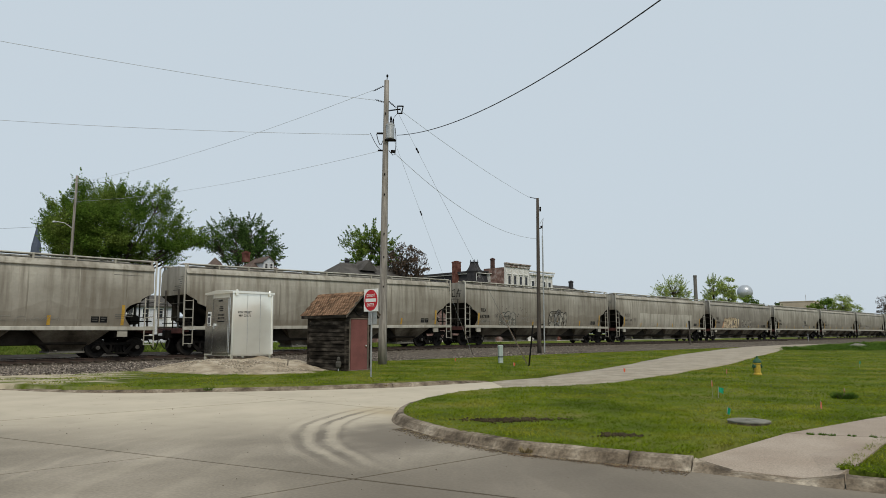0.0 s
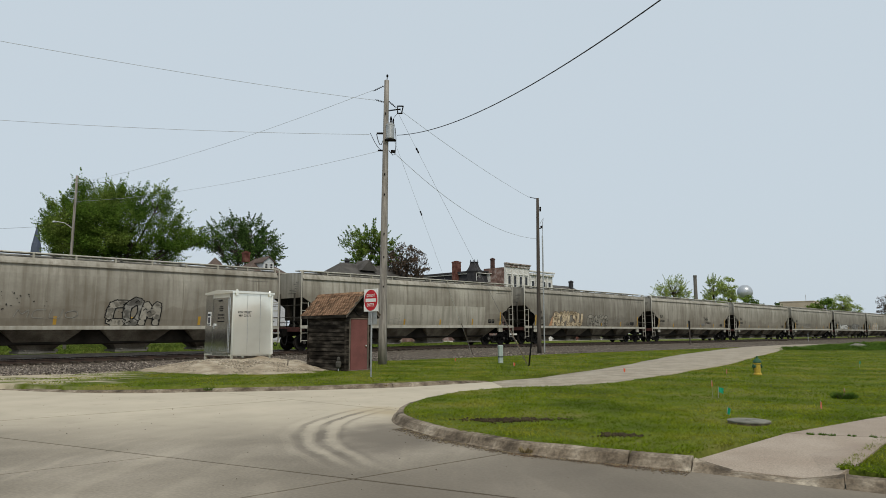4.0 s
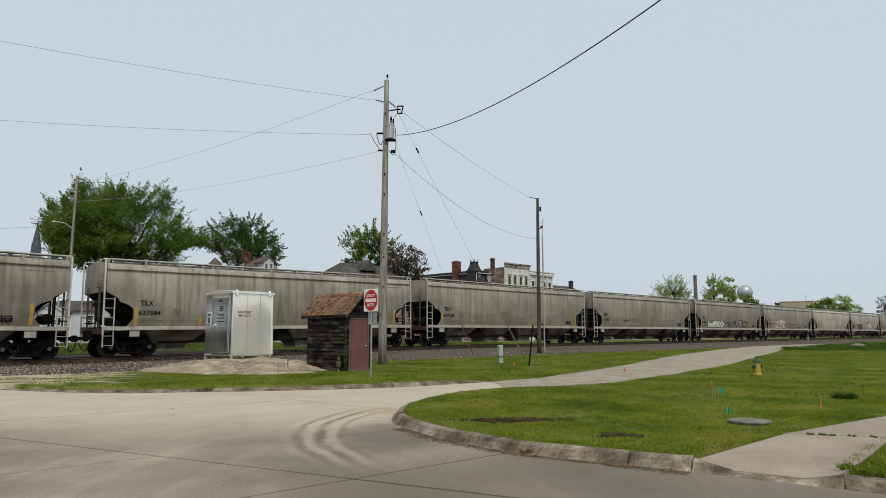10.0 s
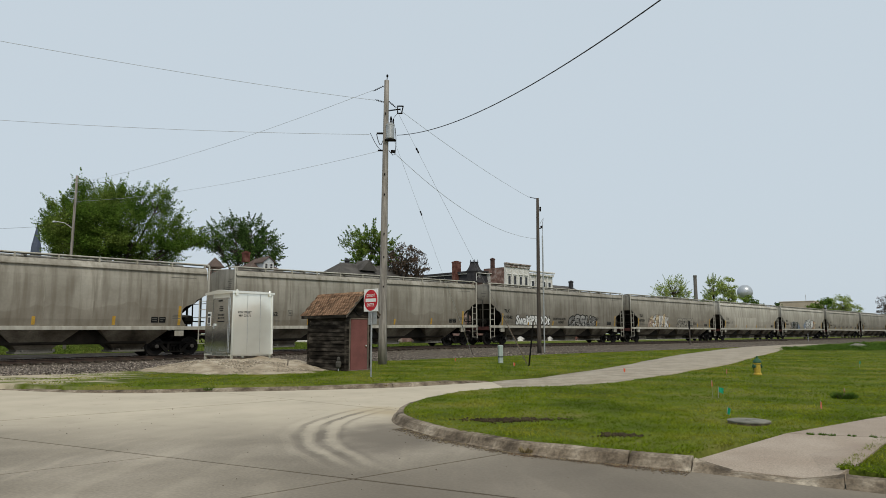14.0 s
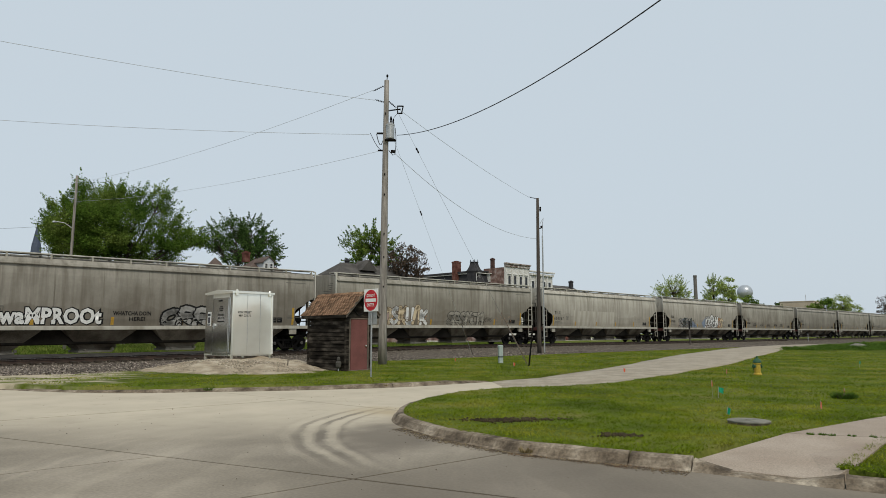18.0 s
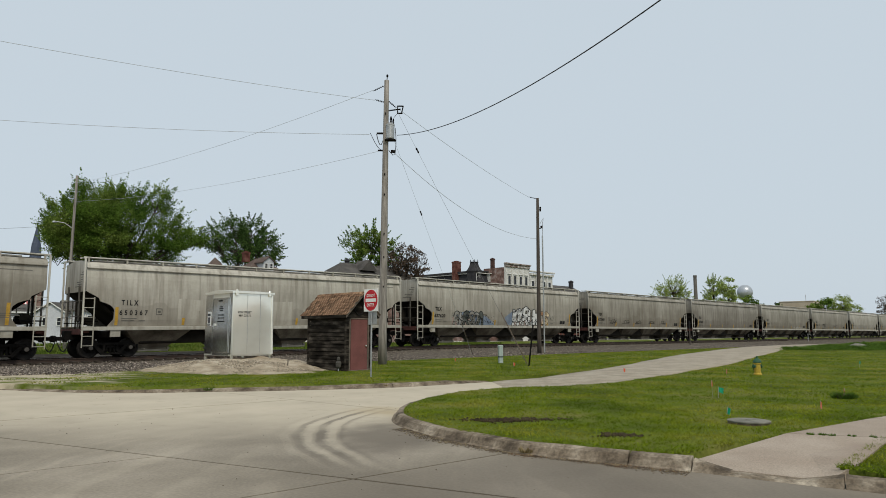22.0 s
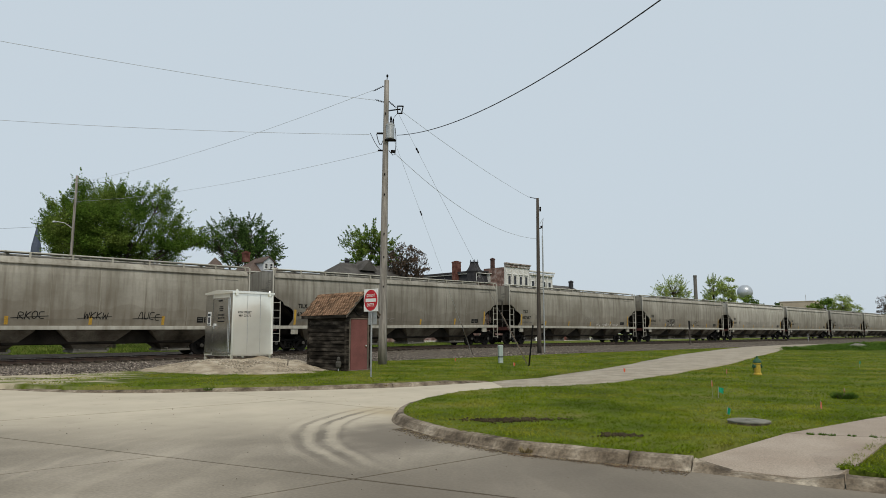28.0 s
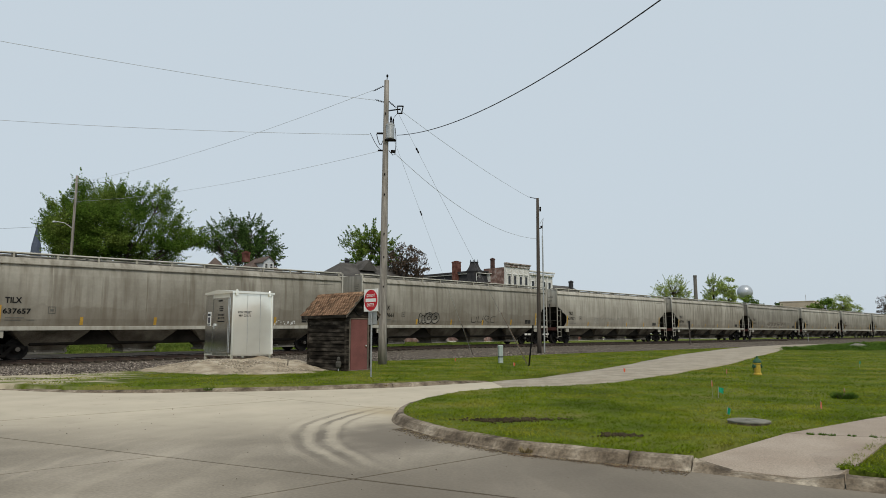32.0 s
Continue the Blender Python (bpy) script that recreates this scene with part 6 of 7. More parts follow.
part("bonnet", B().lathe([(0.16, 0.48), (0.16, 0.52), (0.13, 0.58), (0.08, 0.63), (0.05, 0.65), (0.05, 0.68), (0.035, 0.68), (0.03, 0.75)], 18), M["hydgreen"], hyd, "dark green cast bonnet")
for a in (0, 90, 180):
    part("nozzle", B().lathe([(0.055, 0.09), (0.055, 0.16), (0.075, 0.165), (0.075, 0.20), (0.03, 0.21), (0.03, 0.235)], 12, Matrix.Translation((0, 0, 0.34)) @ Matrix.Rotation(radians(a), 4, "Z") @ Matrix.Rotation(radians(90), 4, "X") @ Matrix.Rotation(radians(90), 4, "Y")), M["hydgreen"], hyd, "dark nozzle cap")
part("chain", B().path([(-0.2, 0, 0.32), (-0.19, 0.03, 0.22), (-0.12, 0.06, 0.2)], 0.012), M["iron"], hyd)
px, py = 2.77, 32.5
ped = thing("utility_pedestal", pose(px, py, drop(px, py), 0, 0, 12), "pale green plastic utility pedestal standing in grass", "pedestal")
part("case", B().box((0, 0, 0.38), (0.21, 0.21, 0.80), ch=0.03), M["pedestal"], ped)
part("cap", B().box((0, 0, 0.80), (0.235, 0.235, 0.10), ch=0.03), M["pedestal"], ped)
part("band", B().box((0, 0, 0.30), (0.222, 0.222, 0.05)), M["black"], ped)


M["wiregrey"] = material("wire_grey", [(0.10, 0.105, 0.11), (0.14, 0.145, 0.15)], 3, 0.7, bump=0)
M["rusty"] = material("rusty_guard", [(0.11, 0.08, 0.06), (0.18, 0.14, 0.11)], 4, 0.9, bump=0.2)


for frac, (a, b) in ((0.16, (T1(0.62, 12.1), Vector((3.85, 30.4, 0.15)))), (0.30, (T1(0.35, 11.0), Vector((1.9, 42.2, 0.2))))):
    bead = part("strain_insulator", B().lathe([(0.015, -0.16), (0.045, -0.10), (0.03, 0.0), (0.045, 0.10), (0.015, 0.16)], 8, Matrix.Translation(a.lerp(b, frac)) @ (b - a).to_track_quat("Z", "Y").to_matrix().to_4x4()), M["iron"])
    tagged(bead, "small dark strain insulator on a guy wire", "insulator", "guy insulators")


def leaning_guy(at, top, label, guard=None, r=0.006, mat="wirepale"):
    at, top = Vector(at), Vector(top)
    th = thing("guy_anchor", Matrix.Translation(at), label, "guy wire")
    part("strand", B().tube((0, 0, -0.1), top - at, r, n=6), M[mat], th)
    if guard:
        d = (top - at).normalized()
        part("guard", B().tube(d * 0.1, d * guard, 0.02, n=8), M["rusty"], th, "weathered rusty guard")
    return th


leaning_guy((3.85, 30.4, 0.15), T1(0.62, 12.1), "taut guy wire with a rusty guard anchored in the lawn", 2.7, 0.006, "wiregrey")
leaning_guy((1.9, 42.2, 0.2), T1(0.35, 11.0), "taut guy wire with a guard anchored by the ballast", 2.9)
stub = thing("marker_post", pose(3.8, 29.9, 0.16, 4, 6, 0), "thin dark steel marker post leaning in the grass", "post")
part("shaft", B().box((0, 0, 0.9), (0.07, 0.03, 1.85), ch=0.006), M["iron"], stub)
q = on_grid(66.5, 3.6)
mile = thing("marker_post", pose(q.x, q.y, drop(q.x, q.y), 0, 0, TURN), "dark upright marker post beside the ballast", "post")
part("shaft", B().box((0, 0, 1.3), (0.16, 0.08, 2.8), ch=0.01), M["poledark"], mile)
part("head", B().box((0, 0, 2.3), (0.24, 0.10, 0.8), ch=0.01), M["black"], mile)
far_post = thing("marker_post", pose(53.2, 98.0, drop(53.2, 98.0), 0, 0, TURN), "slim white marker post beside the ballast", "post")
part("shaft", B().box((0, 0, 0.65), (0.10, 0.08, 1.4), ch=0.01), M["galv"], far_post)
peg = thing("survey_stake", pose(-6.05, 26.3, drop(-6.05, 26.3), 2, 3, 0), "short wooden survey stake in the gravel", "stake")
part("shaft", B().box((0, 0, 0.22), (0.04, 0.03, 0.5), ch=0.005), M["bargewood"], peg)


def flag(x, y, mat, label, h=0.45, w=0.11, tilt=0.0, spin=20):
    th = thing("marking_flag", pose(x, y, drop(x, y), 0, tilt, spin), label, "flag", "marking flags")
    part("wire", B().tube((0, 0, -0.05), (0, 0, h), 0.004, n=5), M["galv"], th)
    rows = [[(w * k / 5, 0.015 * math.sin(k * 1.3), h - 0.005 - 0.02 * k * 0.3), (w * k / 5, 0.015 * math.sin(k * 1.3 + 0.8), h - 0.115 - 0.012 * k)] for k in range(6)]
    part("flag", B().strip(rows), mat, th)


flag(6.36, 15.7, M["flaggreen"], "limp green marking flag on a wire in grass", 0.26, 0.15, 4)
flag(6.30, 15.9, M["flagred"], "small orange marking flag on a wire in grass", 0.40, 0.08, -6, 65)
flag(7.38, 13.3, M["flagred"], "small orange marking flag on a wire in grass", 0.17, 0.10, 8, 60)
flag(6.5, 24.4, M["flagred"], "small orange marking flag on a wire in grass", 0.22, 0.10, 3, 30)
flag(9.6, 22.9, M["flagred"], "small orange marking flag on a wire in grass", 0.26, 0.05, 3, 70)
flag(5.2, 12.5, M["flaggreen"], "small blue-green marking flag on a wire in grass", 0.15, 0.06, 10, 0)
flag(9.28, 15.7, M["flagred"], "orange marking flag standing in a weed clump", 0.22, 0.06, 5, 60)
flag(17.6, 28.6, M["flaggreen"], "small green marking flag on a wire in grass", 0.30, 0.07, 4, 10)
flag(0.6, 34.6, M["flagred"], "small orange marking flag beside the ballast", 0.18, 0.06, 5, 30)
flag(3.0, 28.9, M["flagred"], "small orange marking flag on a wire in grass", 0.22, 0.10, 5, 30)
lid = thing("access_cover", pose(5.07, 11.32, drop(5.07, 11.32), 0, 0, 10), "round weathered concrete access cover set in the lawn", "cover")
part("rim", B().lathe([(0.325, -0.08), (0.325, 0.05), (0.315, 0.056)], 32), M["gutter"], lid)
part("cover", B().lathe([(0.33, 0.030), (0.335, 0.038), (0.335, 0.052), (0.32, 0.058), (0.05, 0.059), (0.05, 0.067), (0.01, 0.067)], 32), M["lid"], lid)


# ---- trees ----
def tree(name, base, lobes, trunk_r, mat, label, clumps, leaves, size, seed, limb_mat=None, spread=0.9, fork=0.35, twigs=1.0, tall=0.7, shoots=0, airy=None):
    """A trunk that forks into limbs, one for each lobe of the crown; clumps of leaves sit at the ends of the branches.
    lobes: (x, y, z, rx, rz), from the tree's foot."""
    rnd = np.random.RandomState(seed)
    limb_mat = limb_mat or M["bark"]
    th = thing(name, Matrix.Translation(base), label, "tree", "trees")
    b = B()
    top = max(l[2] + l[4] for l in lobes)
    fz = top * fork
    b.tube((0, 0, -0.2), (0, 0, fz * 0.5), trunk_r * 1.25, trunk_r, 10)
    b.tube((0, 0, fz * 0.5), (0.1, 0, fz), trunk_r, trunk_r * 0.8, 10)
    cl, centres = B(), []
    weight = np.array([l[3] ** 2 * l[4] for l in lobes])
    weight = weight / weight.sum()
    for (lx, ly, lz, rx, rz), w in zip(lobes, weight):
        mid = Vector((lx * 0.45, ly * 0.45, fz + (lz - fz) * 0.55))
        end = Vector((lx, ly, lz))
        r = trunk_r * (0.35 + 0.5 * w ** 0.5)
        b.tube((0.05, 0, fz * 0.92), mid, r, r * 0.75, 7)
        b.tube(mid, end, r * 0.75, r * 0.4, 6)
        for _ in range(max(6, int(clumps * w))):
            d = rnd.normal(size=3)
            d /= np.linalg.norm(d)
            k = rnd.uniform(0.35, 1.05) ** 0.5
            c = Vector((lx + d[0] * rx * k, ly + d[1] * rx * k, lz + d[2] * rz * k))
            centres.append(c)
            if rnd.rand() < 0.55 * twigs:
                s = end.lerp(mid, rnd.uniform(0, 0.8))
                m2 = s.lerp(c, 0.5) + Vector(rnd.normal(size=3) * 0.25)
                b.tube(s, m2, r * 0.22 + 0.02, r * 0.12 + 0.015, 4, caps=False)
                b.tube(m2, c, r * 0.12 + 0.015, 0.012, 4, caps=False)
    part("trunk", b.mesh("trunk", limb_mat, True, fix=False), limb_mat, th)
    cs = np.array([tuple(c) for c in centres])
    n = leaves
    pick = rnd.randint(0, len(cs), n)
    cr = rnd.uniform(0.55, 1.25, len(cs)) * spread
    off = rnd.normal(size=(n, 3))
    off /= np.linalg.norm(off, axis=1)[:, None]
    pos = cs[pick] + off * (rnd.rand(n, 1) ** 0.45) * cr[pick][:, None] * np.array([1, 1, tall])
    if airy:
        # one side of the crown lets the sky through
        near = np.exp(-((pos[:, 0] - airy[0]) / airy[1]) ** 2)
        pos = pos[rnd.rand(n) > airy[2] * near]
        n = len(pos)
    if shoots:
        # leafy shoots that stand out of the crown and break its outline
        mid = cs.mean(0)
        order = rnd.permutation(len(cs))[:shoots]
        way = (cs[order] - mid) / np.linalg.norm(cs[order] - mid, axis=1)[:, None] + np.array([0, 0, 0.55]) + rnd.normal(0, 0.25, (len(order), 3))
        way /= np.linalg.norm(way, axis=1)[:, None]
        each = 34
        k = rnd.rand(len(order), each, 1)
        out = cs[order][:, None] + way[:, None] * (0.3 + (0.75 + 0.75 * rnd.rand(len(order), 1, 1)) * k) * spread * 1.5 + rnd.normal(0, 0.13, (len(order), each, 3)) * (1.2 - k)
        pos = np.vstack([pos, out.reshape(-1, 3)])
        n = len(pos)
    a = rnd.normal(size=(n, 3))
    a /= np.linalg.norm(a, axis=1)[:, None]
    up = rnd.normal(size=(n, 3))
    bb = np.cross(a, up)
    bb /= np.linalg.norm(bb, axis=1)[:, None]
    s = size * rnd.uniform(0.6, 1.3, (n, 1))
    v = np.stack([pos - a * s, pos + bb * s * 0.55, pos + a * s, pos - bb * s * 0.55], 1).reshape(-1, 3)
    f = np.arange(4 * n).reshape(-1, 4)
    crown = big_mesh("crown", v, f, mat, th)
    return th


at = at_far


tree("tree", at(203, 60), [(-3.9, 0, 13.9, 1.1, 1.5), (-5.5, 0, 12.4, 1.2, 1.2), (-6.4, 0, 11.5, 0.6, 0.5), (-2.1, 1, 13.4, 1.3, 1.4), (-0.5, 0, 13.5, 1.3, 1.6), (1.6, 1, 13.4, 1.2, 1.6), (3.5, 0, 13.0, 1.1, 1.8), (4.8, 0, 11.6, 0.9, 1.2), (6.1, 0, 10.1, 1.0, 0.8), (7.1, 0, 9.8, 0.5, 0.4), (-4.2, -1, 11.2, 1.8, 1.6), (-1.6, -1.5, 11.3, 1.9, 1.6), (1.3, -1, 11.4, 1.7, 1.5), (3.4, 0, 10.5, 1.3, 1.1), (5.4, -1, 9.0, 1.1, 0.5), (-5.1, 0, 9.0, 1.0, 1.0), (-2.9, 0, 8.6, 1.5, 1.1), (-0.1, 0.5, 8.5, 1.5, 0.8), (2.6, 0.5, 8.7, 1.5, 0.8), (4.5, 0.5, 8.1, 1.2, 0.4), (-3.6, -1, 9.7, 1.7, 1.1), (-0.6, -1.2, 9.6, 2.0, 1.2), (1.9, -1.0, 9.6, 1.6, 1.0), (5.2, -0.6, 9.7, 1.5, 0.8), (-5.6, -0.5, 10.4, 1.0, 0.9)], 0.30, M["leaf"], "large full maple in fresh green leaf behind the tracks", 600, 118000, 0.078, 1, spread=0.62, fork=0.30, twigs=0.8, tall=1.1, shoots=520, airy=(2.6, 1.4, 0.55))
tree("tree", at(425, 108), [(-4.5, 0, 16.8, 2.4, 2.1), (-1.3, 0, 18.3, 2.4, 1.9), (1.5, 0, 18.0, 2.2, 2.1), (4.0, 0, 16.8, 1.9, 1.7), (5.8, 0, 14.6, 1.1, 1.3), (-0.7, 0, 14.9, 3.3, 2.2), (3.0, 0, 14.2, 3.0, 1.9)], 0.40, M["leafdark"], "rounded dark green tree behind a house", 240, 17000, 0.15, 2, spread=0.85, twigs=1.8, tall=1.15, shoots=150)
tree("tree", at(645, 100), [(-1.2, 0, 14.8, 2.2, 2.0), (1.2, 0, 15.3, 2.3, 1.9), (2.8, 0, 14.0, 2.0, 2.2), (0, 0, 12.2, 2.6, 2.0), (4.0, 0, 12.0, 1.8, 2.0)], 0.36, M["leaf"], "green tree above the far roofs", 130, 9500, 0.14, 3, spread=0.8, twigs=1.8, shoots=110)
tree("tree", at(718, 98), [(0, 0, 12.6, 2.2, 2.0), (2.0, 0, 11.2, 1.6, 2.2), (-1.8, 0, 11.6, 1.6, 2.0), (0.6, 0, 9.4, 2.0, 1.8)], 0.30, M["leafred"], "open branching tree with bronze buds", 200, 3600, 0.14, 4, spread=0.6, twigs=2.2)
tree("tree", at(1190, 210), [(-3, 0, 13, 3.2, 3.2), (0.5, 0, 15.2, 3.2, 3.2), (3.4, 0, 12.5, 2.8, 3.0)], 0.45, M["leafyoung"], "pale yellow-green budding tree far off", 140, 6500, 0.17, 5, spread=1.1, twigs=1.8, shoots=90)
tree("tree", at(1262, 215), [(-1, 0, 12, 2.6, 3.0), (0.2, 0, 16, 2.2, 3.2)], 0.4, M["leafyoung"], "slender budding tree far off", 90, 4200, 0.19, 6, spread=1.0, shoots=60)
tree("tree", at(1288, 205), [(0, 0, 15.6, 2.6, 3.6), (0.4, 0, 11.0, 3.0, 3.2)], 0.4, M["leafyoung"], "fresh yellow-green tree far off", 90, 6800, 0.20, 7, spread=1.1)
tree("tree", at(1322, 240), [(0, 0, 12.0, 2.6, 3.2), (2.6, 0, 10.5, 2.4, 2.8)], 0.3, M["leaf"], "fresh green tree before the water tower", 60, 3200, 0.26, 11, spread=1.0)
for k, (px_, dep, h, r) in enumerate(((1325, 330, 9.0, 4.0), (1345, 330, 11.0, 5.0), (1365, 330, 10.0, 3.6), (1376, 320, 11.5, 2.0), (1330, 300, 8, 4))):
    tree("tree", at(px_, dep), [(0, 0, h, r, 4.4), (r * 0.8, 0, h - 2, r * 0.8, 3.4)], 0.4, M["leafdark"], "dark distant tree on the skyline", 40, 1500, 0.5, 20 + k, spread=1.5)
tree("tree", at(1452, 240), [(-2.5, 0, 9.0, 3.4, 3.0), (1.5, 0, 10.5, 3.4, 3.2), (-5.5, 0, 6.5, 3.0, 2.6)], 0.4, M["leaf"], "spreading spring-green tree far off", 110, 5200, 0.30, 8, spread=1.2)
tree("tree", at(1485, 250), [(0, 0, 12.0, 4.0, 3.6), (4.5, 0, 9.5, 3.2, 3.0), (-3, 0, 10.5, 3, 3)], 0.4, M["leafyoung"], "pale budding tree far off", 150, 7600, 0.20, 9, spread=1.1, twigs=1.4)
tree("tree", at(1566, 220), [(0, 0, 10.5, 3.0, 4.4), (3, 0, 9, 3, 3)], 0.4, M["leafred"], "bare-twigged tree far off", 120, 1800, 0.2, 10, spread=0.8, twigs=1.8)
for k, (px_, dep) in enumerate(((1530, 420), (1545, 430), (1556, 410))):
    tree("tree", at(px_, dep), [(0, 0, 8.5, 5, 4.2)], 0.4, M["leafdark"], "dark distant tree on the skyline", 30, 1200, 0.6, 30 + k, spread=1.6)



# ---- buildings behind the tracks ----
def window(parent, m, w, h, frame_mat, mullions=0):
    win = part("window", B().box((0, 0.02, 0), (w, 0.04, h)), M["glass"], parent, m=m)
    t = 0.07
    b = B().box((0, -0.01, h / 2), (w + 2 * t, 0.10, t)).box((0, -0.01, -h / 2), (w + 2 * t, 0.12, t)).box((-w / 2, -0.01, 0), (t, 0.10, h)).box((w / 2, -0.01, 0), (t, 0.10, h)).box((0, -0.005, 0), (w, 0.06, 0.04))
    for k in range(mullions):
        b.box((-w / 2 + w * (k + 1) / (mullions + 1), -0.005, 0), (0.04, 0.06, h))
    part("frame", b, frame_mat, win)
    return win


def chimney(parent, x, y, z0, z1, w, mat=None):
    return part("chimney", B().box((x, y, (z0 + z1) / 2), (w, w, z1 - z0)).box((x, y, z1 - 0.12), (w + 0.14, w + 0.14, 0.14)).box((x, y, z1 + 0.02), (w + 0.04, w + 0.04, 0.16)).box((x, y, z1 + 0.14), (w * 0.5, w * 0.5, 0.2)), mat or M["brick"], parent, "brick chimney")


def gable_house(px_, depth, w, d, wall_h, ridge_h, wall_mat, roof_mat, label, turn=TURN, over=0.35, along=True):
    th = thing("house", pose(*at(px_, depth), 0, 0, turn), label, "house", "buildings behind the tracks")
    body = B().box((w / 2, d / 2, wall_h / 2 - 0.1), (w, d, wall_h + 0.2))
    if along:
        body.add([(0, 0, wall_h), (0, d, wall_h), (0, d / 2, ridge_h - 0.12), (w, 0, wall_h), (w, d, wall_h), (w, d / 2, ridge_h - 0.12)], [(0, 1, 2), (3, 4, 5)])
    part("wall", body, wall_mat, th)
    t = 0.16
    k = (ridge_h - wall_h) / (d / 2)
    roof = B()
    prof = [(-over, wall_h - over * k), (d / 2, ridge_h), (d + over, wall_h - over * k), (d + over, wall_h - over * k - t), (d / 2, ridge_h - t), (-over, wall_h - over * k - t)]
    roof.add([(-over, y, z) for y, z in prof] + [(w + over, y, z) for y, z in prof],
             [(0, 1, 2, 3, 4, 5), (6, 7, 8, 9, 10, 11)] + [(i, (i + 1) % 6, 6 + (i + 1) % 6, 6 + i) for i in range(6)])
    part("roof", roof, roof_mat, th)
    return th


M["awnred"] = material("awning_red", [(0.42, 0.05, 0.05), (0.50, 0.075, 0.07)], 2.0, 0.8, bump=0)


# white houses seen between the wagons
def clapboards(th, w, n):
    for k in range(n):
        part("clapboard", B().box((w / 2, -0.02, 0.25 + k * 0.19), (w, 0.02, 0.17), pose(0, 0, 0, -5, 0, 0)), M["siding"], th)


h = gable_house(-30, 88, 6.4, 7.0, 4.45, 6.0, M["siding"], M["oldroof"], "low white clapboard house with a grey roof behind the tracks")
for x in (1.4, 3.9, 5.3):
    window(h, pose(x, -0.04, 3.1), 0.5, 0.95, M["white"])
clapboards(h, 6.4, 22)
part("fascia", B().box((3.2, -0.36, 4.30), (7.1, 0.06, 0.20)), M["white"], h)
front = gable_house(118, 88, 8.0, 3.9, 4.35, 5.6, M["siding"], M["oldroof"], "white gable-fronted wing under a low grey roof", turn=90, over=0.25)
for y in (0.7, 2.6):
    window(front, pose(-0.03, y, 3.0, 0, 0, -90), 0.55, 1.0, M["white"])
part("rake_board", B().add([(-0.28, -0.25, 4.06), (-0.28, 1.95, 5.46), (-0.28, 4.15, 4.06), (-0.28, 4.15, 4.22), (-0.28, 1.95, 5.62), (-0.28, -0.25, 4.22)], [(0, 1, 4, 5), (1, 2, 3, 4)]), M["white"], front)
h1 = gable_house(124, 89, 4.6, 5.0, 4.7, 5.9, M["siding"], M["oldroof"], "narrow white house with tall panelled trim")
for x in (0.3, 1.5, 2.1, 3.3, 4.3):
    part("trim_board", B().box((x, -0.05, 2.3), (0.14, 0.06, 4.4)), M["white"], h1)
window(h1, pose(2.7, -0.04, 3.2), 0.7, 1.3, M["white"])
h2 = gable_house(204, 87, 8.2, 8.0, 5.3, 6.8, M["siding"], M["oldroof"], "white clapboard house with small windows behind the tracks")
for x in (1.95, 4.0, 5.9):
    window(h2, pose(x, -0.04, 4.1), 0.85, 1.45, M["white"])
part("door", B().box((7.2, -0.04, 2.6), (1.1, 0.06, 2.3)), M["white"], h2, "white door")
clapboards(h2, 8.2, 26)
awning = thing("awning", pose(*at(10, 84), 0, 0, TURN), "sloping red and white striped awning on thin posts", "awning")
for k in range(12):
    x = 0.22 * k
    part("stripe", B().add([(x, 0, 5.2), (x + 0.21, 0, 5.2), (x + 0.21, 1.6, 6.6), (x, 1.6, 6.6), (x, 0, 5.16), (x + 0.21, 0, 5.16), (x + 0.21, 1.6, 6.56), (x, 1.6, 6.56)], [(0, 1, 2, 3), (7, 6, 5, 4), (0, 4, 5, 1), (2, 6, 7, 3), (0, 3, 7, 4), (1, 5, 6, 2)]), M["awnred"] if k % 2 else M["white"], awning)
for x in (0.05, 2.6):
    part("post", B().tube((x, 0.05, -0.1), (x, 0.05, 5.2), 0.04), M["galv"], awning)

def hip_house(px_, depth, w, d, wall_h, ridge_h, wall_mat, roof_mat, label, over=0.4, inset=None):
    """A block under a hipped roof; the ridge runs along w."""
    th = thing("house", pose(*at(px_, depth), 0, 0, TURN), label, "house", "buildings behind the tracks")
    part("wall", B().box((w / 2, d / 2, wall_h / 2 - 0.1), (w, d, wall_h + 0.2)), wall_mat, th)
    e = over
    k = d / 2 if inset is None else inset
    lo = [(-e, -e), (w + e, -e), (w + e, d + e), (-e, d + e)]
    v = [(x, y, wall_h) for x, y in lo] + [(x, y, wall_h - 0.18) for x, y in lo] + [(k, d / 2, ridge_h), (w - k, d / 2, ridge_h)]
    part("roof", B().add(v, [(0, 1, 9, 8), (1, 2, 9), (2, 3, 8, 9), (3, 0, 8), (0, 4, 5, 1), (1, 5, 6, 2), (2, 6, 7, 3), (3, 7, 4, 0), (4, 7, 6, 5)]), roof_mat, th, "hipped roof")
    return th


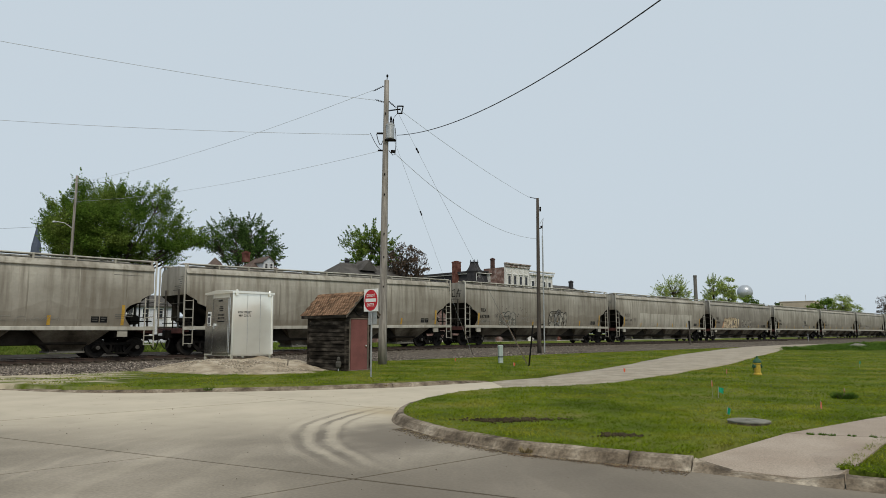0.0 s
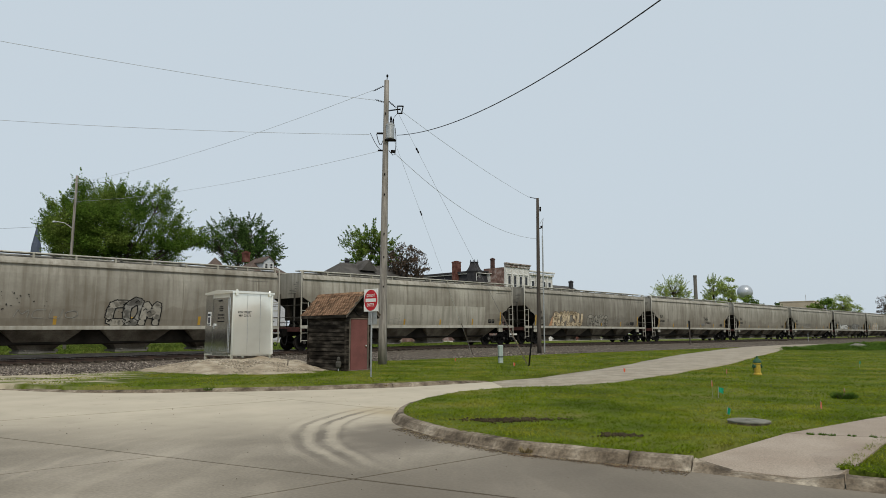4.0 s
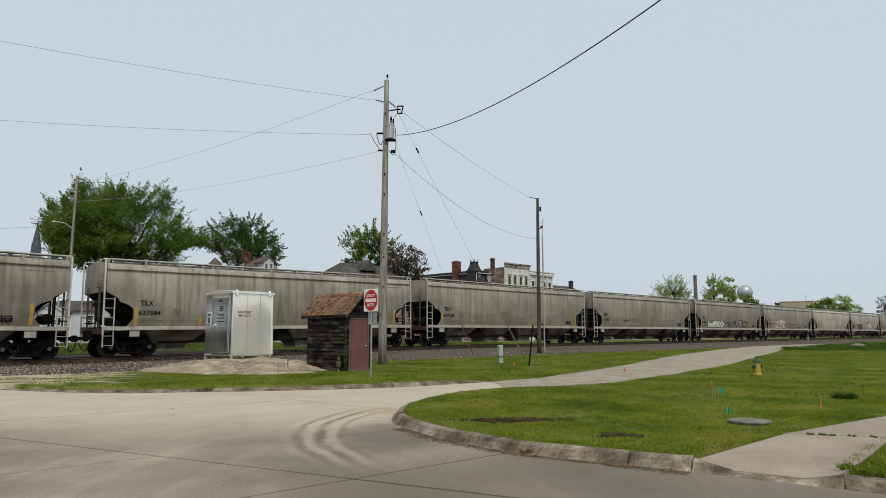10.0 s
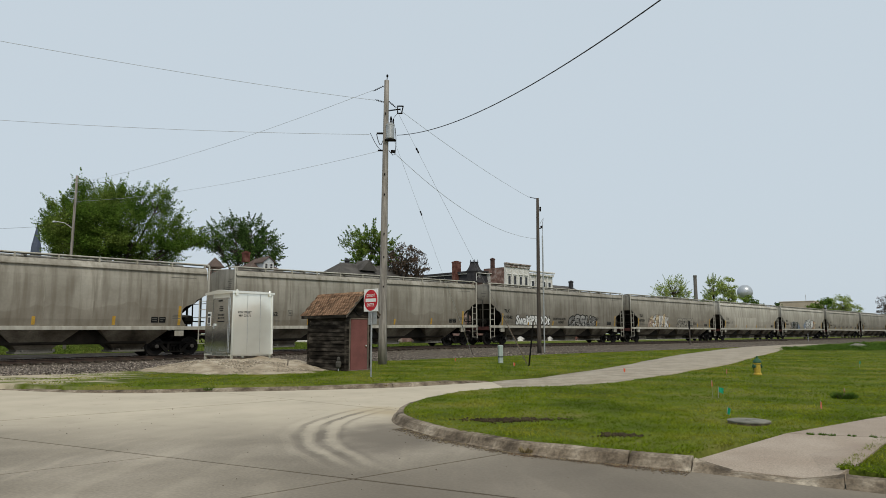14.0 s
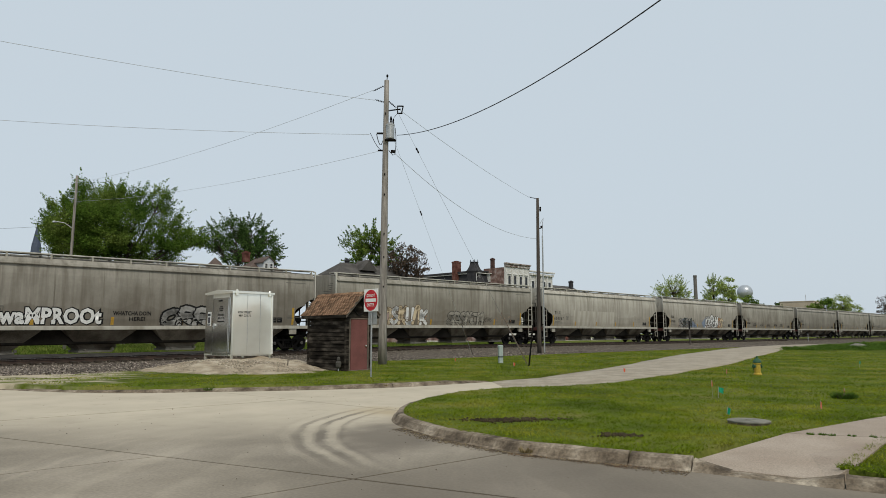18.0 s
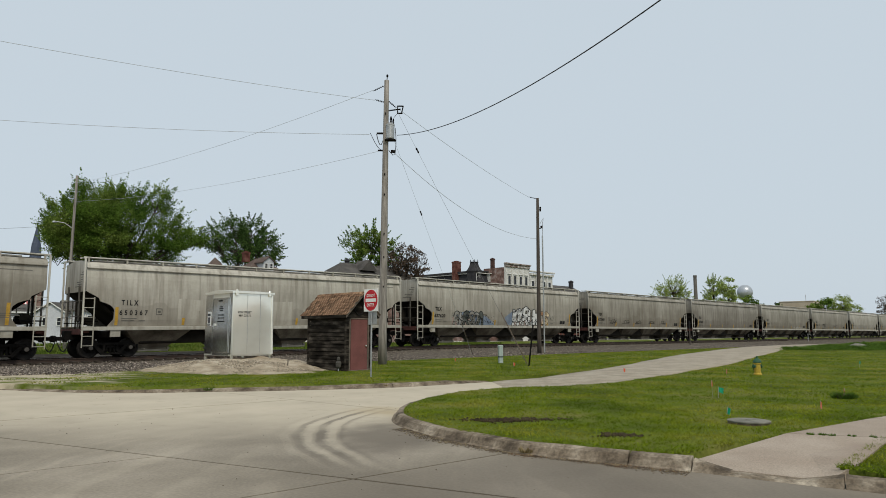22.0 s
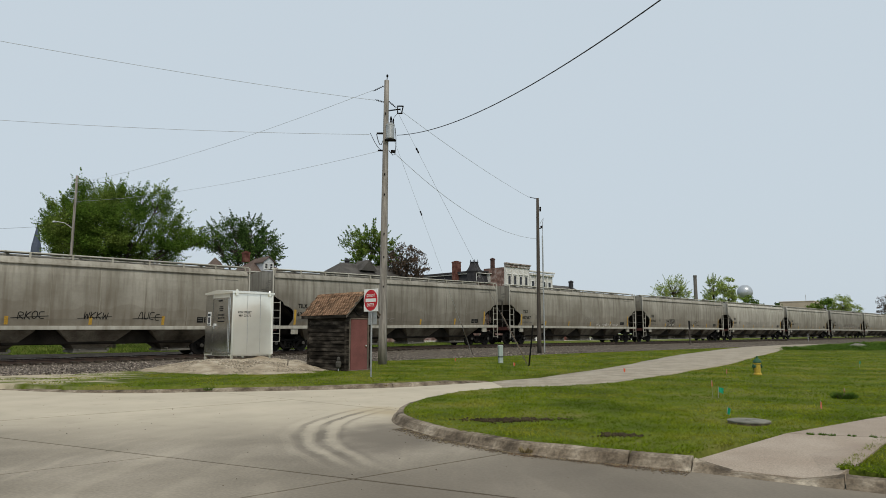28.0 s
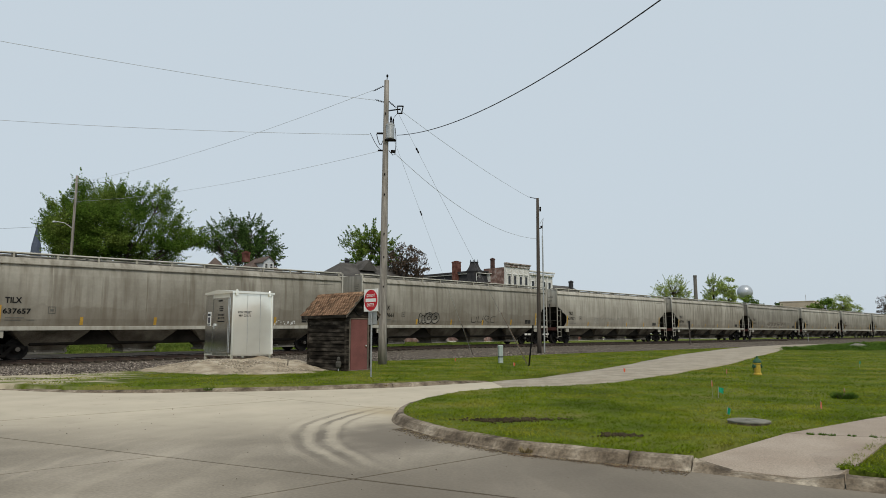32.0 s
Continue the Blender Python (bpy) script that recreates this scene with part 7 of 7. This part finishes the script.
# brown-roofed house with a gabled dormer
h3 = hip_house(437, 94, 6.4, 5.4, 9.96, 12.42, M["siding"], M["brownroof"], "two-storey house with a brown hipped roof, white dormer and brick chimney")
chimney(h3, 1.6, 3.6, 11.88, 13.28, 0.85)
DZ = 10.72
dm = part("dormer", B().box((3.0, 0.6, DZ + 0.3), (1.7, 2.2, 1.3)).add([(2.1, -0.52, DZ + 0.95), (3.9, -0.52, DZ + 0.95), (3.0, -0.52, DZ + 1.65)], [(0, 1, 2)]), M["siding"], h3, "white gabled dormer")
for sg in (-1, 1):
    part("slope", B().add([(3.0, -0.7, DZ + 1.8), (3.0, 2.4, DZ + 1.8), (3.0 + sg * 1.1, 2.4, DZ + 0.9), (3.0 + sg * 1.1, -0.7, DZ + 0.9), (3.0, -0.7, DZ + 1.68), (3.0, 2.4, DZ + 1.68), (3.0 + sg * 1.1, 2.4, DZ + 0.78), (3.0 + sg * 1.1, -0.7, DZ + 0.78)], [(0, 1, 2, 3), (7, 6, 5, 4), (0, 3, 7, 4), (3, 2, 6, 7), (2, 1, 5, 6)]), M["brownroof"], dm)
for x in (2.6, 3.4):
    window(dm, pose(x, -0.53, DZ + 0.35), 0.45, 0.75, M["white"])
# small pointed roof beside it
h5 = hip_house(374, 96, 1.4, 1.4, 11.13, 12.49, M["brickold"], M["brownroof"], "small pointed brown roof above the wagons", 0.3, 0.65)
# long dark roofs
h4 = hip_house(600, 89, 15.0, 6.0, 9.05, 11.32, M["brickold"], M["oldroof"], "long building under a dark hipped roof", 0.4, 2.4)
chimney(h4, 3.6, 3.2, 10.9, 11.75, 0.5, M["slate"])
part("cross_gable", B().prism([(4.2, 10.2), (5.6, 11.75), (7.0, 10.2)], 0.6, 3.4), M["oldroof"], h4)

# the old main street: brick and white-fronted blocks
row = thing("commercial_block", pose(*at(893, 125), 0, 0, TURN), "old brick block with a white fronted upper storey", "building", "buildings behind the tracks")
part("wall", B().box((3.6, 2.6, 6.9), (7.2, 5.2, 13.9)), M["brickold"], row, "patched weathered brick")
fr = part("front", B().box((3.6, -0.15, 7.0), (7.3, 0.3, 14.0)), M["facade"], row, "white painted front")
part("cornice", B().box((3.6, -0.35, 14.55), (7.7, 0.7, 0.30), ch=0.08).box((3.6, -0.25, 14.15), (7.4, 0.5, 0.5), ch=0.05), M["cornice"], fr, "flaking brown and white cornice")
for k in range(4):
    window(fr, pose(1.05 + k * 1.7, -0.32, 10.7), 0.8, 3.2, M["facade"])
    part("hood", B().box((1.05 + k * 1.7, -0.36, 12.6), (1.2, 0.25, 0.22), ch=0.05), M["facade"], fr)
    part("pilaster", B().box((0.2 + k * 1.7, -0.33, 10.9), (0.35, 0.16, 5.6), ch=0.03), M["facade"], fr)
part("rear_roof", B().box((2.0, 6.4, 13.3), (4.0, 2.4, 0.4)), M["slate"], row)
chimney(row, 0.8, 3.6, 13.5, 15.7, 0.62, M["darkbrick"])
row2 = thing("commercial_block", pose(*(at(893, 125) + Vector((SN, CS, 0)) * 7.6), 0, 0, TURN), "lower white fronted block with arched windows", "building", "buildings behind the tracks")
part("wall", B().box((3.8, 8.0, 6.4), (7.6, 16.0, 12.9)), M["facade"], row2)
part("cornice", B().box((3.8, -0.3, 13.55), (7.9, 0.6, 0.35), ch=0.08).box((3.8, -0.2, 13.0), (7.7, 0.4, 0.4), ch=0.05), M["facade"], row2)
for k in range(4):
    window(row2, pose(1.1 + k * 1.8, -0.02, 10.3), 0.9, 2.8, M["white"])
    part("pilaster", B().box((0.2 + k * 1.8, -0.12, 10.4), (0.35, 0.16, 5.0), ch=0.03), M["facade"], row2)
row3 = gable_house(986, 142, 10.0, 7.0, 10.3, 12.0, M["brick"], M["oldroof"], "brick house end with a dark roof beside the block")
chimney(row3, 8.7, 2.4, 10.5, 13.0, 0.75, M["slate"])
hall = thing("mansard_building", pose(*at(846, 126), 0, 0, TURN), "dark slate mansard building with a corner turret and brick chimney", "building", "buildings behind the tracks")
HW, HD = 4.8, 27.0
part("wall", B().box((HW / 2, HD / 2, 5.5), (HW, HD, 11.1)), M["brickold"], hall)
mans = B()
base_ring = [(-0.3, -0.3, 11.0), (HW + 0.3, -0.3, 11.0), (HW + 0.3, HD, 11.0), (-0.3, HD, 11.0)]
top_ring = [(0.3, 0.3, 12.9), (HW - 0.3, 0.3, 12.9), (HW - 0.3, HD - 0.3, 12.9), (0.3, HD - 0.3, 12.9)]
mans.strip([base_ring, top_ring], True).add(top_ring, [(0, 1, 2, 3)])
part("roof", mans, M["slate"], hall, "dark slate mansard roof")
part("gutter", B().box((-0.12, HD / 2, 12.86), (0.16, HD, 0.16)).box((HW / 2, -0.12, 12.86), (HW + 0.4, 0.16, 0.16)), M["facade"], hall, "white painted gutter")
part("flat_roof", B().box((HW / 2, HD / 2, 13.16), (HW + 0.8, HD + 0.6, 0.36), ch=0.05), M["slate"], hall)
TX, TY = 0.15, 1.1
tur = part("turret", B().strip([[(TX - r, TY - r, z), (TX + r, TY - r, z), (TX + r, TY + r, z), (TX - r, TY + r, z)] for r, z in ((1.0, 11.0), (0.98, 12.9), (1.12, 13.2), (0.84, 13.7), (0.64, 14.3), (0.52, 14.9))], True)
           .add([(TX - 0.52, TY - 0.52, 14.9), (TX + 0.52, TY - 0.52, 14.9), (TX + 0.52, TY + 0.52, 14.9), (TX - 0.52, TY + 0.52, 14.9)], [(0, 1, 2, 3)]), M["slate"], hall, "slate turret with an iron crest")
crest = B().box((TX, TY, 14.96), (1.2, 1.2, 0.12))
for dx in (-0.5, 0.5):
    for dy in (-0.5, 0.5):
        crest.box((TX + dx, TY + dy, 15.2), (0.09, 0.09, 0.5))
part("cresting", crest.box((TX, TY - 0.5, 15.15), (1.0, 0.05, 0.06)).box((TX - 0.5, TY, 15.15), (0.05, 1.0, 0.06)), M["iron"], tur)
window(tur, pose(TX, TY - 1.01, 12.1), 0.9, 1.35, M["white"], 1)
side = part("dormer", B().box((3.3, -0.2, 12.0), (1.2, 1.0, 1.5)).box((3.3, -0.35, 12.82), (1.6, 1.4, 0.14)), M["facade"], hall, "small white-trimmed dormer")
window(side, pose(3.3, -0.73, 12.0), 0.6, 0.9, M["white"])
chimney(hall, 0.0, 5.65, 11.0, 15.3, 1.25)

# church spire, street light pole, stack, water tower, far hall
spire = thing("church_spire", pose(*at(58, 130), 0, 0, TURN), "slender slate church spire above the trees", "spire")
part("tower", B().box((0, 0, 7.5), (2.6, 2.6, 15.2)), M["brickold"], spire)
part("steeple", B().lathe([(1.2, 14.8), (0.95, 17.0), (0.80, 19.0), (0.74, 19.1), (0.08, 23.0), (0.02, 23.6)], 8), M["spire"], spire)
lp = pole("street_light_pole", at(121, 56), 14.9, 0.14, 0.10, M["pole"], "wooden pole with a street light on a bracket arm")
part("arm", B().path([(0, 0, 10.3), (-0.6, -0.2, 10.75), (-1.2, -0.4, 10.85)], 0.03, 6), M["galv"], lp)
part("lamp_head", B().lathe([(0.02, 0), (0.18, 0.05), (0.16, 0.14), (0.05, 0.2)], 12, Matrix.Translation((-1.35, -0.45, 10.72))), M["galv"], lp, "grey cobra lamp head")
stack = thing("smoke_stack", Matrix.Translation(at(1231, 300)), "tall dark brick smoke stack on the skyline", "chimney stack")
part("shaft", B().lathe([(1.0, 0), (0.72, 26.6)], 16), M["stackbrick"], stack)
part("cap", B().lathe([(0.74, 26.3), (0.82, 27.0), (0.76, 27.4)], 16), M["stackbrick"], stack)
wt = thing("water_tower", Matrix.Translation(at(1318, 520)), "silver spherical water tower on the skyline", "water tower")
part("ball", B().lathe([(5.8 * math.cos(a), 33.2 + 5.8 * math.sin(a)) for a in np.linspace(-1.5, 1.55, 18)], 28), M["steel_tank"], wt, smooth=True)
part("stem", B().lathe([(3.0, 0), (1.6, 8), (1.5, 26), (2.4, 29)], 16), M["steel_tank"], wt)
farhall = thing("industrial_hall", pose(*at(1438, 330), 0, 0, TURN), "flat beige industrial hall far off", "building", "buildings behind the tracks")
part("wall", B().box((8, 8, 8.6), (16, 16, 17.2)), M["beige"], farhall)
part("parapet", B().box((8, 8, 17.3), (16.3, 16.3, 0.4)), M["beige"], farhall)
part("annex", B().box((30, 8, 5.2), (52, 14, 10.4)), M["beige"], farhall)
part("mast", B().tube((9, 6, 17), (9, 6, 21), 0.12), M["galv"], farhall)
rock = thing("boulder", Matrix.Translation((31.6, 51.2, drop(31.6, 51.2))), "pale boulder on the grassy bank", "boulder")
bm = bmesh.new()
bmesh.ops.create_icosphere(bm, subdivisions=3, radius=0.5)
for v in bm.verts:
    v.co = v.co * (1 + 0.25 * noise.noise(v.co * 2.2)) 
    v.co.z *= 0.55
    v.co.x *= 1.5
me = bpy.data.meshes.new("stone")
bm.to_mesh(me)
bm.free()
me.materials.append(M["lid"])
part("stone", me, M["lid"], rock)


# ---- surfaces with many small pieces ----
LANE = LANE_NEAR[:7] + LANE_FAR[:6][::-1]
rs = np.random.RandomState(5)


def vnoise(x, y, s, o=0.0):
    return np.array([noise.noise((a * s, b * s, o)) for a, b in zip(x, y)])


def grass_blades(name, n, rmin, rmax, a0, a1, height, width, mat, keep, label, seed, clumped=0.0):
    """Single blades, denser close by, on the ground that keep() allows."""
    rn = np.random.RandomState(seed)
    r = np.exp(rn.uniform(math.log(rmin), math.log(rmax), n))
    a = np.radians(rn.uniform(a0, a1, n))
    x, y = r * np.sin(a), r * np.cos(a)
    ok = keep(x, y)
    x, y, r = x[ok], y[ok], r[ok]
    # tufts: short thin growth between taller clumps
    tuft = 0.5 + 0.5 * np.sin(x * 5.1 + 2.0 * np.sin(y * 3.7)) * np.sin(y * 4.3 + 2.0 * np.sin(x * 2.9 + 1)) + 0.35 * np.sin(x * 13.0 + 3 * np.sin(y * 9)) * np.sin(y * 11.0 + 2 * np.sin(x * 7))
    stay = rn.rand(len(x)) < 0.45 + 0.75 * tuft
    x, y, r, tuft = x[stay], y[stay], r[stay], np.clip(tuft[stay], 0, 1.2)
    m = len(x)
    z = land(x, y) - 0.01
    h = height * rn.uniform(0.5, 1.35, m) * (0.85 + 0.008 * r) * (0.7 + 0.5 * tuft)
    w = width * (0.55 + 0.05 * r) * rn.uniform(0.7, 1.3, m)
    t = rn.uniform(0, 2 * math.pi, m)
    lean = rn.normal(0, 0.95, (m, 2)) * h[:, None]
    p0 = np.stack([x - np.cos(t) * w, y - np.sin(t) * w, z], -1)
    p1 = np.stack([x + np.cos(t) * w, y + np.sin(t) * w, z], -1)
    p2 = np.stack([x + lean[:, 0], y + lean[:, 1], z + h], -1)
    v = np.stack([p0, p1, p2], 1).reshape(-1, 3)
    ob = big_mesh(name, v, np.arange(3 * m).reshape(-1, 3), mat)
    return tagged(ob, label, "grass", kind="stuff")


def mown(x, y):
    u, v = x * SN + y * CS, TRACK - (-x * CS + y * SN)
    ok = ~inside(STREET, x, y) & ~inside(LANE, x, y) & ~inside(WALK, x, y) & (v > 8.0)
    for line in (FAR_KERB[1:], ISLAND_KERB[2:], SOUTH_KERB):
        ok &= to_line(line, x, y) > 0.15
    ok &= to_line(RAMP_KERB, x, y) > 0.4
    for ax, ay, rad in ((0.95, 11.5, 0.42), (1.5, 11.75, 0.3), (2.5, 9.9, 0.28), (5.07, 11.32, 0.30)):
        ok &= np.hypot((x - ax) / 1.6, y - ay) > rad * (0.25 + 0.9 * rs.rand(len(x)))
    gravel = ((u - 13.9) / 3.0) ** 2 + ((v - 8.6) / 3.7) ** 2
    ok &= gravel > 0.75 + 0.5 * rs.rand(len(x))
    # thin growth by the dirt shoulder at the street's end
    shoulder = np.clip((-9.5 - x) / 4.5, 0, 1) * (y < 29)
    thin = np.where(shoulder > 0)[0]
    turf = np.zeros(len(x))
    turf[thin] = vnoise(x[thin], y[thin] * 1.7, 0.55, 3.0) + 0.6 * vnoise(x[thin], y[thin] * 1.6, 1.7, 9.0)
    ok &= rs.rand(len(x)) > np.where(shoulder > 0, np.clip(0.05 + 1.1 * shoulder - 3.0 * turf, 0.0, 1.0), 0.0)
    return ok


grass_blades("lawn_grass", 520000, 7.5, 75, -34.5, 34.5, 0.040, 0.0075, M["blade"], mown, "mown spring lawn with clover and yellowish patches", 3)


def far_side(x, y):
    v = TRACK - (-x * CS + y * SN)
    return (v < -18.8) & (v > -62)


grass_blades("rough_grass", 90000, 36, 100, -34, 5, 0.20, 0.010, M["weedbright"], far_side, "bright rough grass beyond the tracks", 4)


def on_bank(x, y):
    return (np.exp(-(((x - 40) / 9.0) ** 2 + ((y - 53) / 4.0) ** 2)) > 0.12) & ~inside(LANE, x, y)


grass_blades("bank_grass", 60000, 44, 62, 26, 34.5, 0.13, 0.010, M["weed"], on_bank, "taller darker grass on a low bank", 6)


def scatter_stones(name, n, place, size, mat, label, seed):
    """Small angular stones: jittered octahedra in one mesh."""
    rn = np.random.RandomState(seed)
    x, y, z = place(rn, n)
    m = len(x)
    s = size * rn.uniform(0.5, 1.4, (m, 1, 1))
    oct6 = np.array([[1, 0, 0], [-1, 0, 0], [0, 1, 0], [0, -1, 0], [0, 0, 1], [0, 0, -1]], float)
    v = oct6[None] * rn.uniform(0.6, 1.3, (m, 6, 3)) + rn.normal(0, 0.22, (m, 6, 3))
    v = v * s * np.array([1, 1, 0.75]) + np.stack([x, y, z], -1)[:, None]
    tri = np.array([[0, 2, 4], [2, 1, 4], [1, 3, 4], [3, 0, 4], [2, 0, 5], [1, 2, 5], [3, 1, 5], [0, 3, 5]])
    f = (tri[None] + 6 * np.arange(m)[:, None, None]).reshape(-1, 3)
    ob = big_mesh(name, v.reshape(-1, 3), f, mat)
    return tagged(ob, label, "stones", kind="stuff")


def ballast_place(rn, n):
    u = 4 + 92 * rn.rand(n) ** 1.7
    v = np.where(rn.rand(n) < 0.72, rn.uniform(1.0, 7.6, n), rn.uniform(-6, 1.0, n))
    v = v + 0.4 * np.sin(u * 0.9) * (v > 6)
    x, y = u * SN - (TRACK - v) * CS, u * CS + (TRACK - v) * SN
    z = np.interp(v, [-7, -4.5, -2.2, 2.0, 3.4, 5.6, 7.9], [0.05, 0.20, 0.25, 0.245, 0.225, 0.215, 0.13])
    tie = (np.abs(v) < 1.2)
    return x, y, np.where(tie, 0.30, z) + 0.008 + rise(u) * np.interp(v, [-7.9, -5.6, -2.6, 2.2, 4.5, 7.0], [0, 0.3, 0.9, 0.9, 0.4, 0])


scatter_stones("ballast_stones", 34000, ballast_place, 0.042, M["stone"], "loose grey and brown crushed ballast stones", 7)


def mound_place(rn, n):
    u, v = rn.normal(13.9, 1.8, n), rn.normal(9.4, 2.2, n)
    x, y = u * SN - (TRACK - v) * CS, u * CS + (TRACK - v) * SN
    ok = (((u - 13.9) / 3.3) ** 2 + ((v - 8.6) / 4.2) ** 2 < 1.0) & ~inside(STREET, x, y)
    x, y = x[ok], y[ok]
    z = np.array([drop(a, b) + max(0, mound_z(a, b)) for a, b in zip(x, y)])
    return x, y, z + 0.006


scatter_stones("gravel_pebbles", 9000, mound_place, 0.024, M["pebble"], "loose pale gravel pebbles on the mound", 8)


def clods(cx, cy, rx, ry, n, seed):
    def place(rn, k):
        x, y = cx + rx * 0.5 * rn.normal(size=k), cy + ry * 0.5 * rn.normal(size=k)
        x, y = x + 0.12 * np.sin(y * 9), y + 0.05 * np.sin(x * 6)
        return x, y, land(x, y) + 0.012
    scatter_stones("soil_clods", n, place, 0.024, M["dirt"], "crumbled dark soil clods in the lawn scar", seed)


clods(1.0, 11.6, 0.5, 0.22, 420, 61)
clods(1.7, 11.75, 0.5, 0.14, 110, 63)
clods(2.5, 9.95, 0.32, 0.16, 150, 62)


def weed(x, y, r, h, n, seed, label, mat=None, z=None):
    rn = np.random.RandomState(seed)
    a, d = rn.uniform(0, 6.28, n), r * np.sqrt(rn.rand(n))
    bx, by = x + d * np.cos(a), y + d * np.sin(a)
    z0 = (drop(x, y) if z is None else z) - 0.01
    hh = h * rn.uniform(0.4, 1.2, n) * (1 - 0.5 * d / r)
    t = rn.uniform(0, 6.28, n)
    w = 0.010 + 0.08 * h * rn.rand(n)
    v = np.stack([np.stack([bx - np.cos(t) * w, by - np.sin(t) * w, np.full(n, z0)], -1), np.stack([bx + np.cos(t) * w, by + np.sin(t) * w, np.full(n, z0)], -1),
                  np.stack([bx + np.cos(a) * hh * 0.7, by + np.sin(a) * hh * 0.7, z0 + hh], -1)], 1).reshape(-1, 3)
    return tagged(big_mesh("weed_clump", v, np.arange(3 * n).reshape(-1, 3), mat or M["weed"]), label, "weeds", kind="stuff")


weed(9.2, 15.6, 0.24, 0.19, 900, 1, "dark green weed clump standing in the lawn")
weed(9.1, 15.5, 0.10, 0.20, 40, 2, "dead reddish stalks in a weed clump", M["leafred"])
for k, (wx, wy) in enumerate(((5.35, 9.97), (5.6, 9.88), (5.85, 9.8), (6.1, 9.7), (5.5, 9.92))):
    weed(wx, wy, 0.05, 0.05, 60, 10 + k, "small weeds growing in the pavement joint", z=0.16)
weed(1.15, 9.32, 0.10, 0.10, 160, 20, "dry weeds in the kerb's open joint", M["dryweed"], z=0.03)
weed(-6.55, 19.0, 0.14, 0.13, 120, 21, "weeds in the kerb's open joint", z=0.05)
weed(-1.75, 20.45, 0.10, 0.10, 90, 22, "dry weeds in the kerb's open joint", M["dryweed"], z=0.05)
for k in range(26):
    t = rs.rand()
    wx, wy = 0.9 + 2.0 * t + rs.normal(0, 0.05), 9.42 - 1.28 * t - 0.02 + rs.normal(0, 0.06)
    weed(wx - 0.05, wy - 0.09, 0.12, 0.012, 26, 40 + k, "dead leaf litter lying along the kerb", M["leaflitter"], z=0.015)


def along_kerb(rn, n):
    """Places in the gutter, thickest against the kerb."""
    line = smooth_line(ISLAND_KERB[7:], 0.1)
    at_ = rn.randint(0, len(line) - 1, n)
    q = np.array([tuple(line[k].lerp(line[k + 1], t)) for k, t in zip(at_, rn.rand(n))])
    d = np.array([tuple((line[k + 1] - line[k]).normalized()) for k in at_])
    patch = 0.5 + 0.5 * np.sin(at_ * 0.11 + 1.2) * np.sin(at_ * 0.043)
    off = 0.06 + np.abs(rn.normal(0, 0.055 + 0.11 * patch))
    x, y = q[:, 0] + d[:, 1] * off, q[:, 1] - d[:, 0] * off
    return x, y, np.full(n, 0.004)


scatter_stones("gutter_dirt", 3600, along_kerb, 0.008, M["gutter"], "brown dirt and grit washed into the gutter", 64)
scatter_stones("gutter_straw", 260, along_kerb, 0.010, M["dryweed"], "pale dead straw lying in the gutter", 65)


def street_grit(rn, n):
    x, y = rn.uniform(-9, 3, n), rn.uniform(6.5, 18, n)
    ok = inside(STREET, x, y)
    return x[ok], y[ok], np.full(int(ok.sum()), 0.004)


scatter_stones("street_grit", 150, street_grit, 0.007, M["gutter"], "scattered grit and crumbs on the street", 66)


motions()
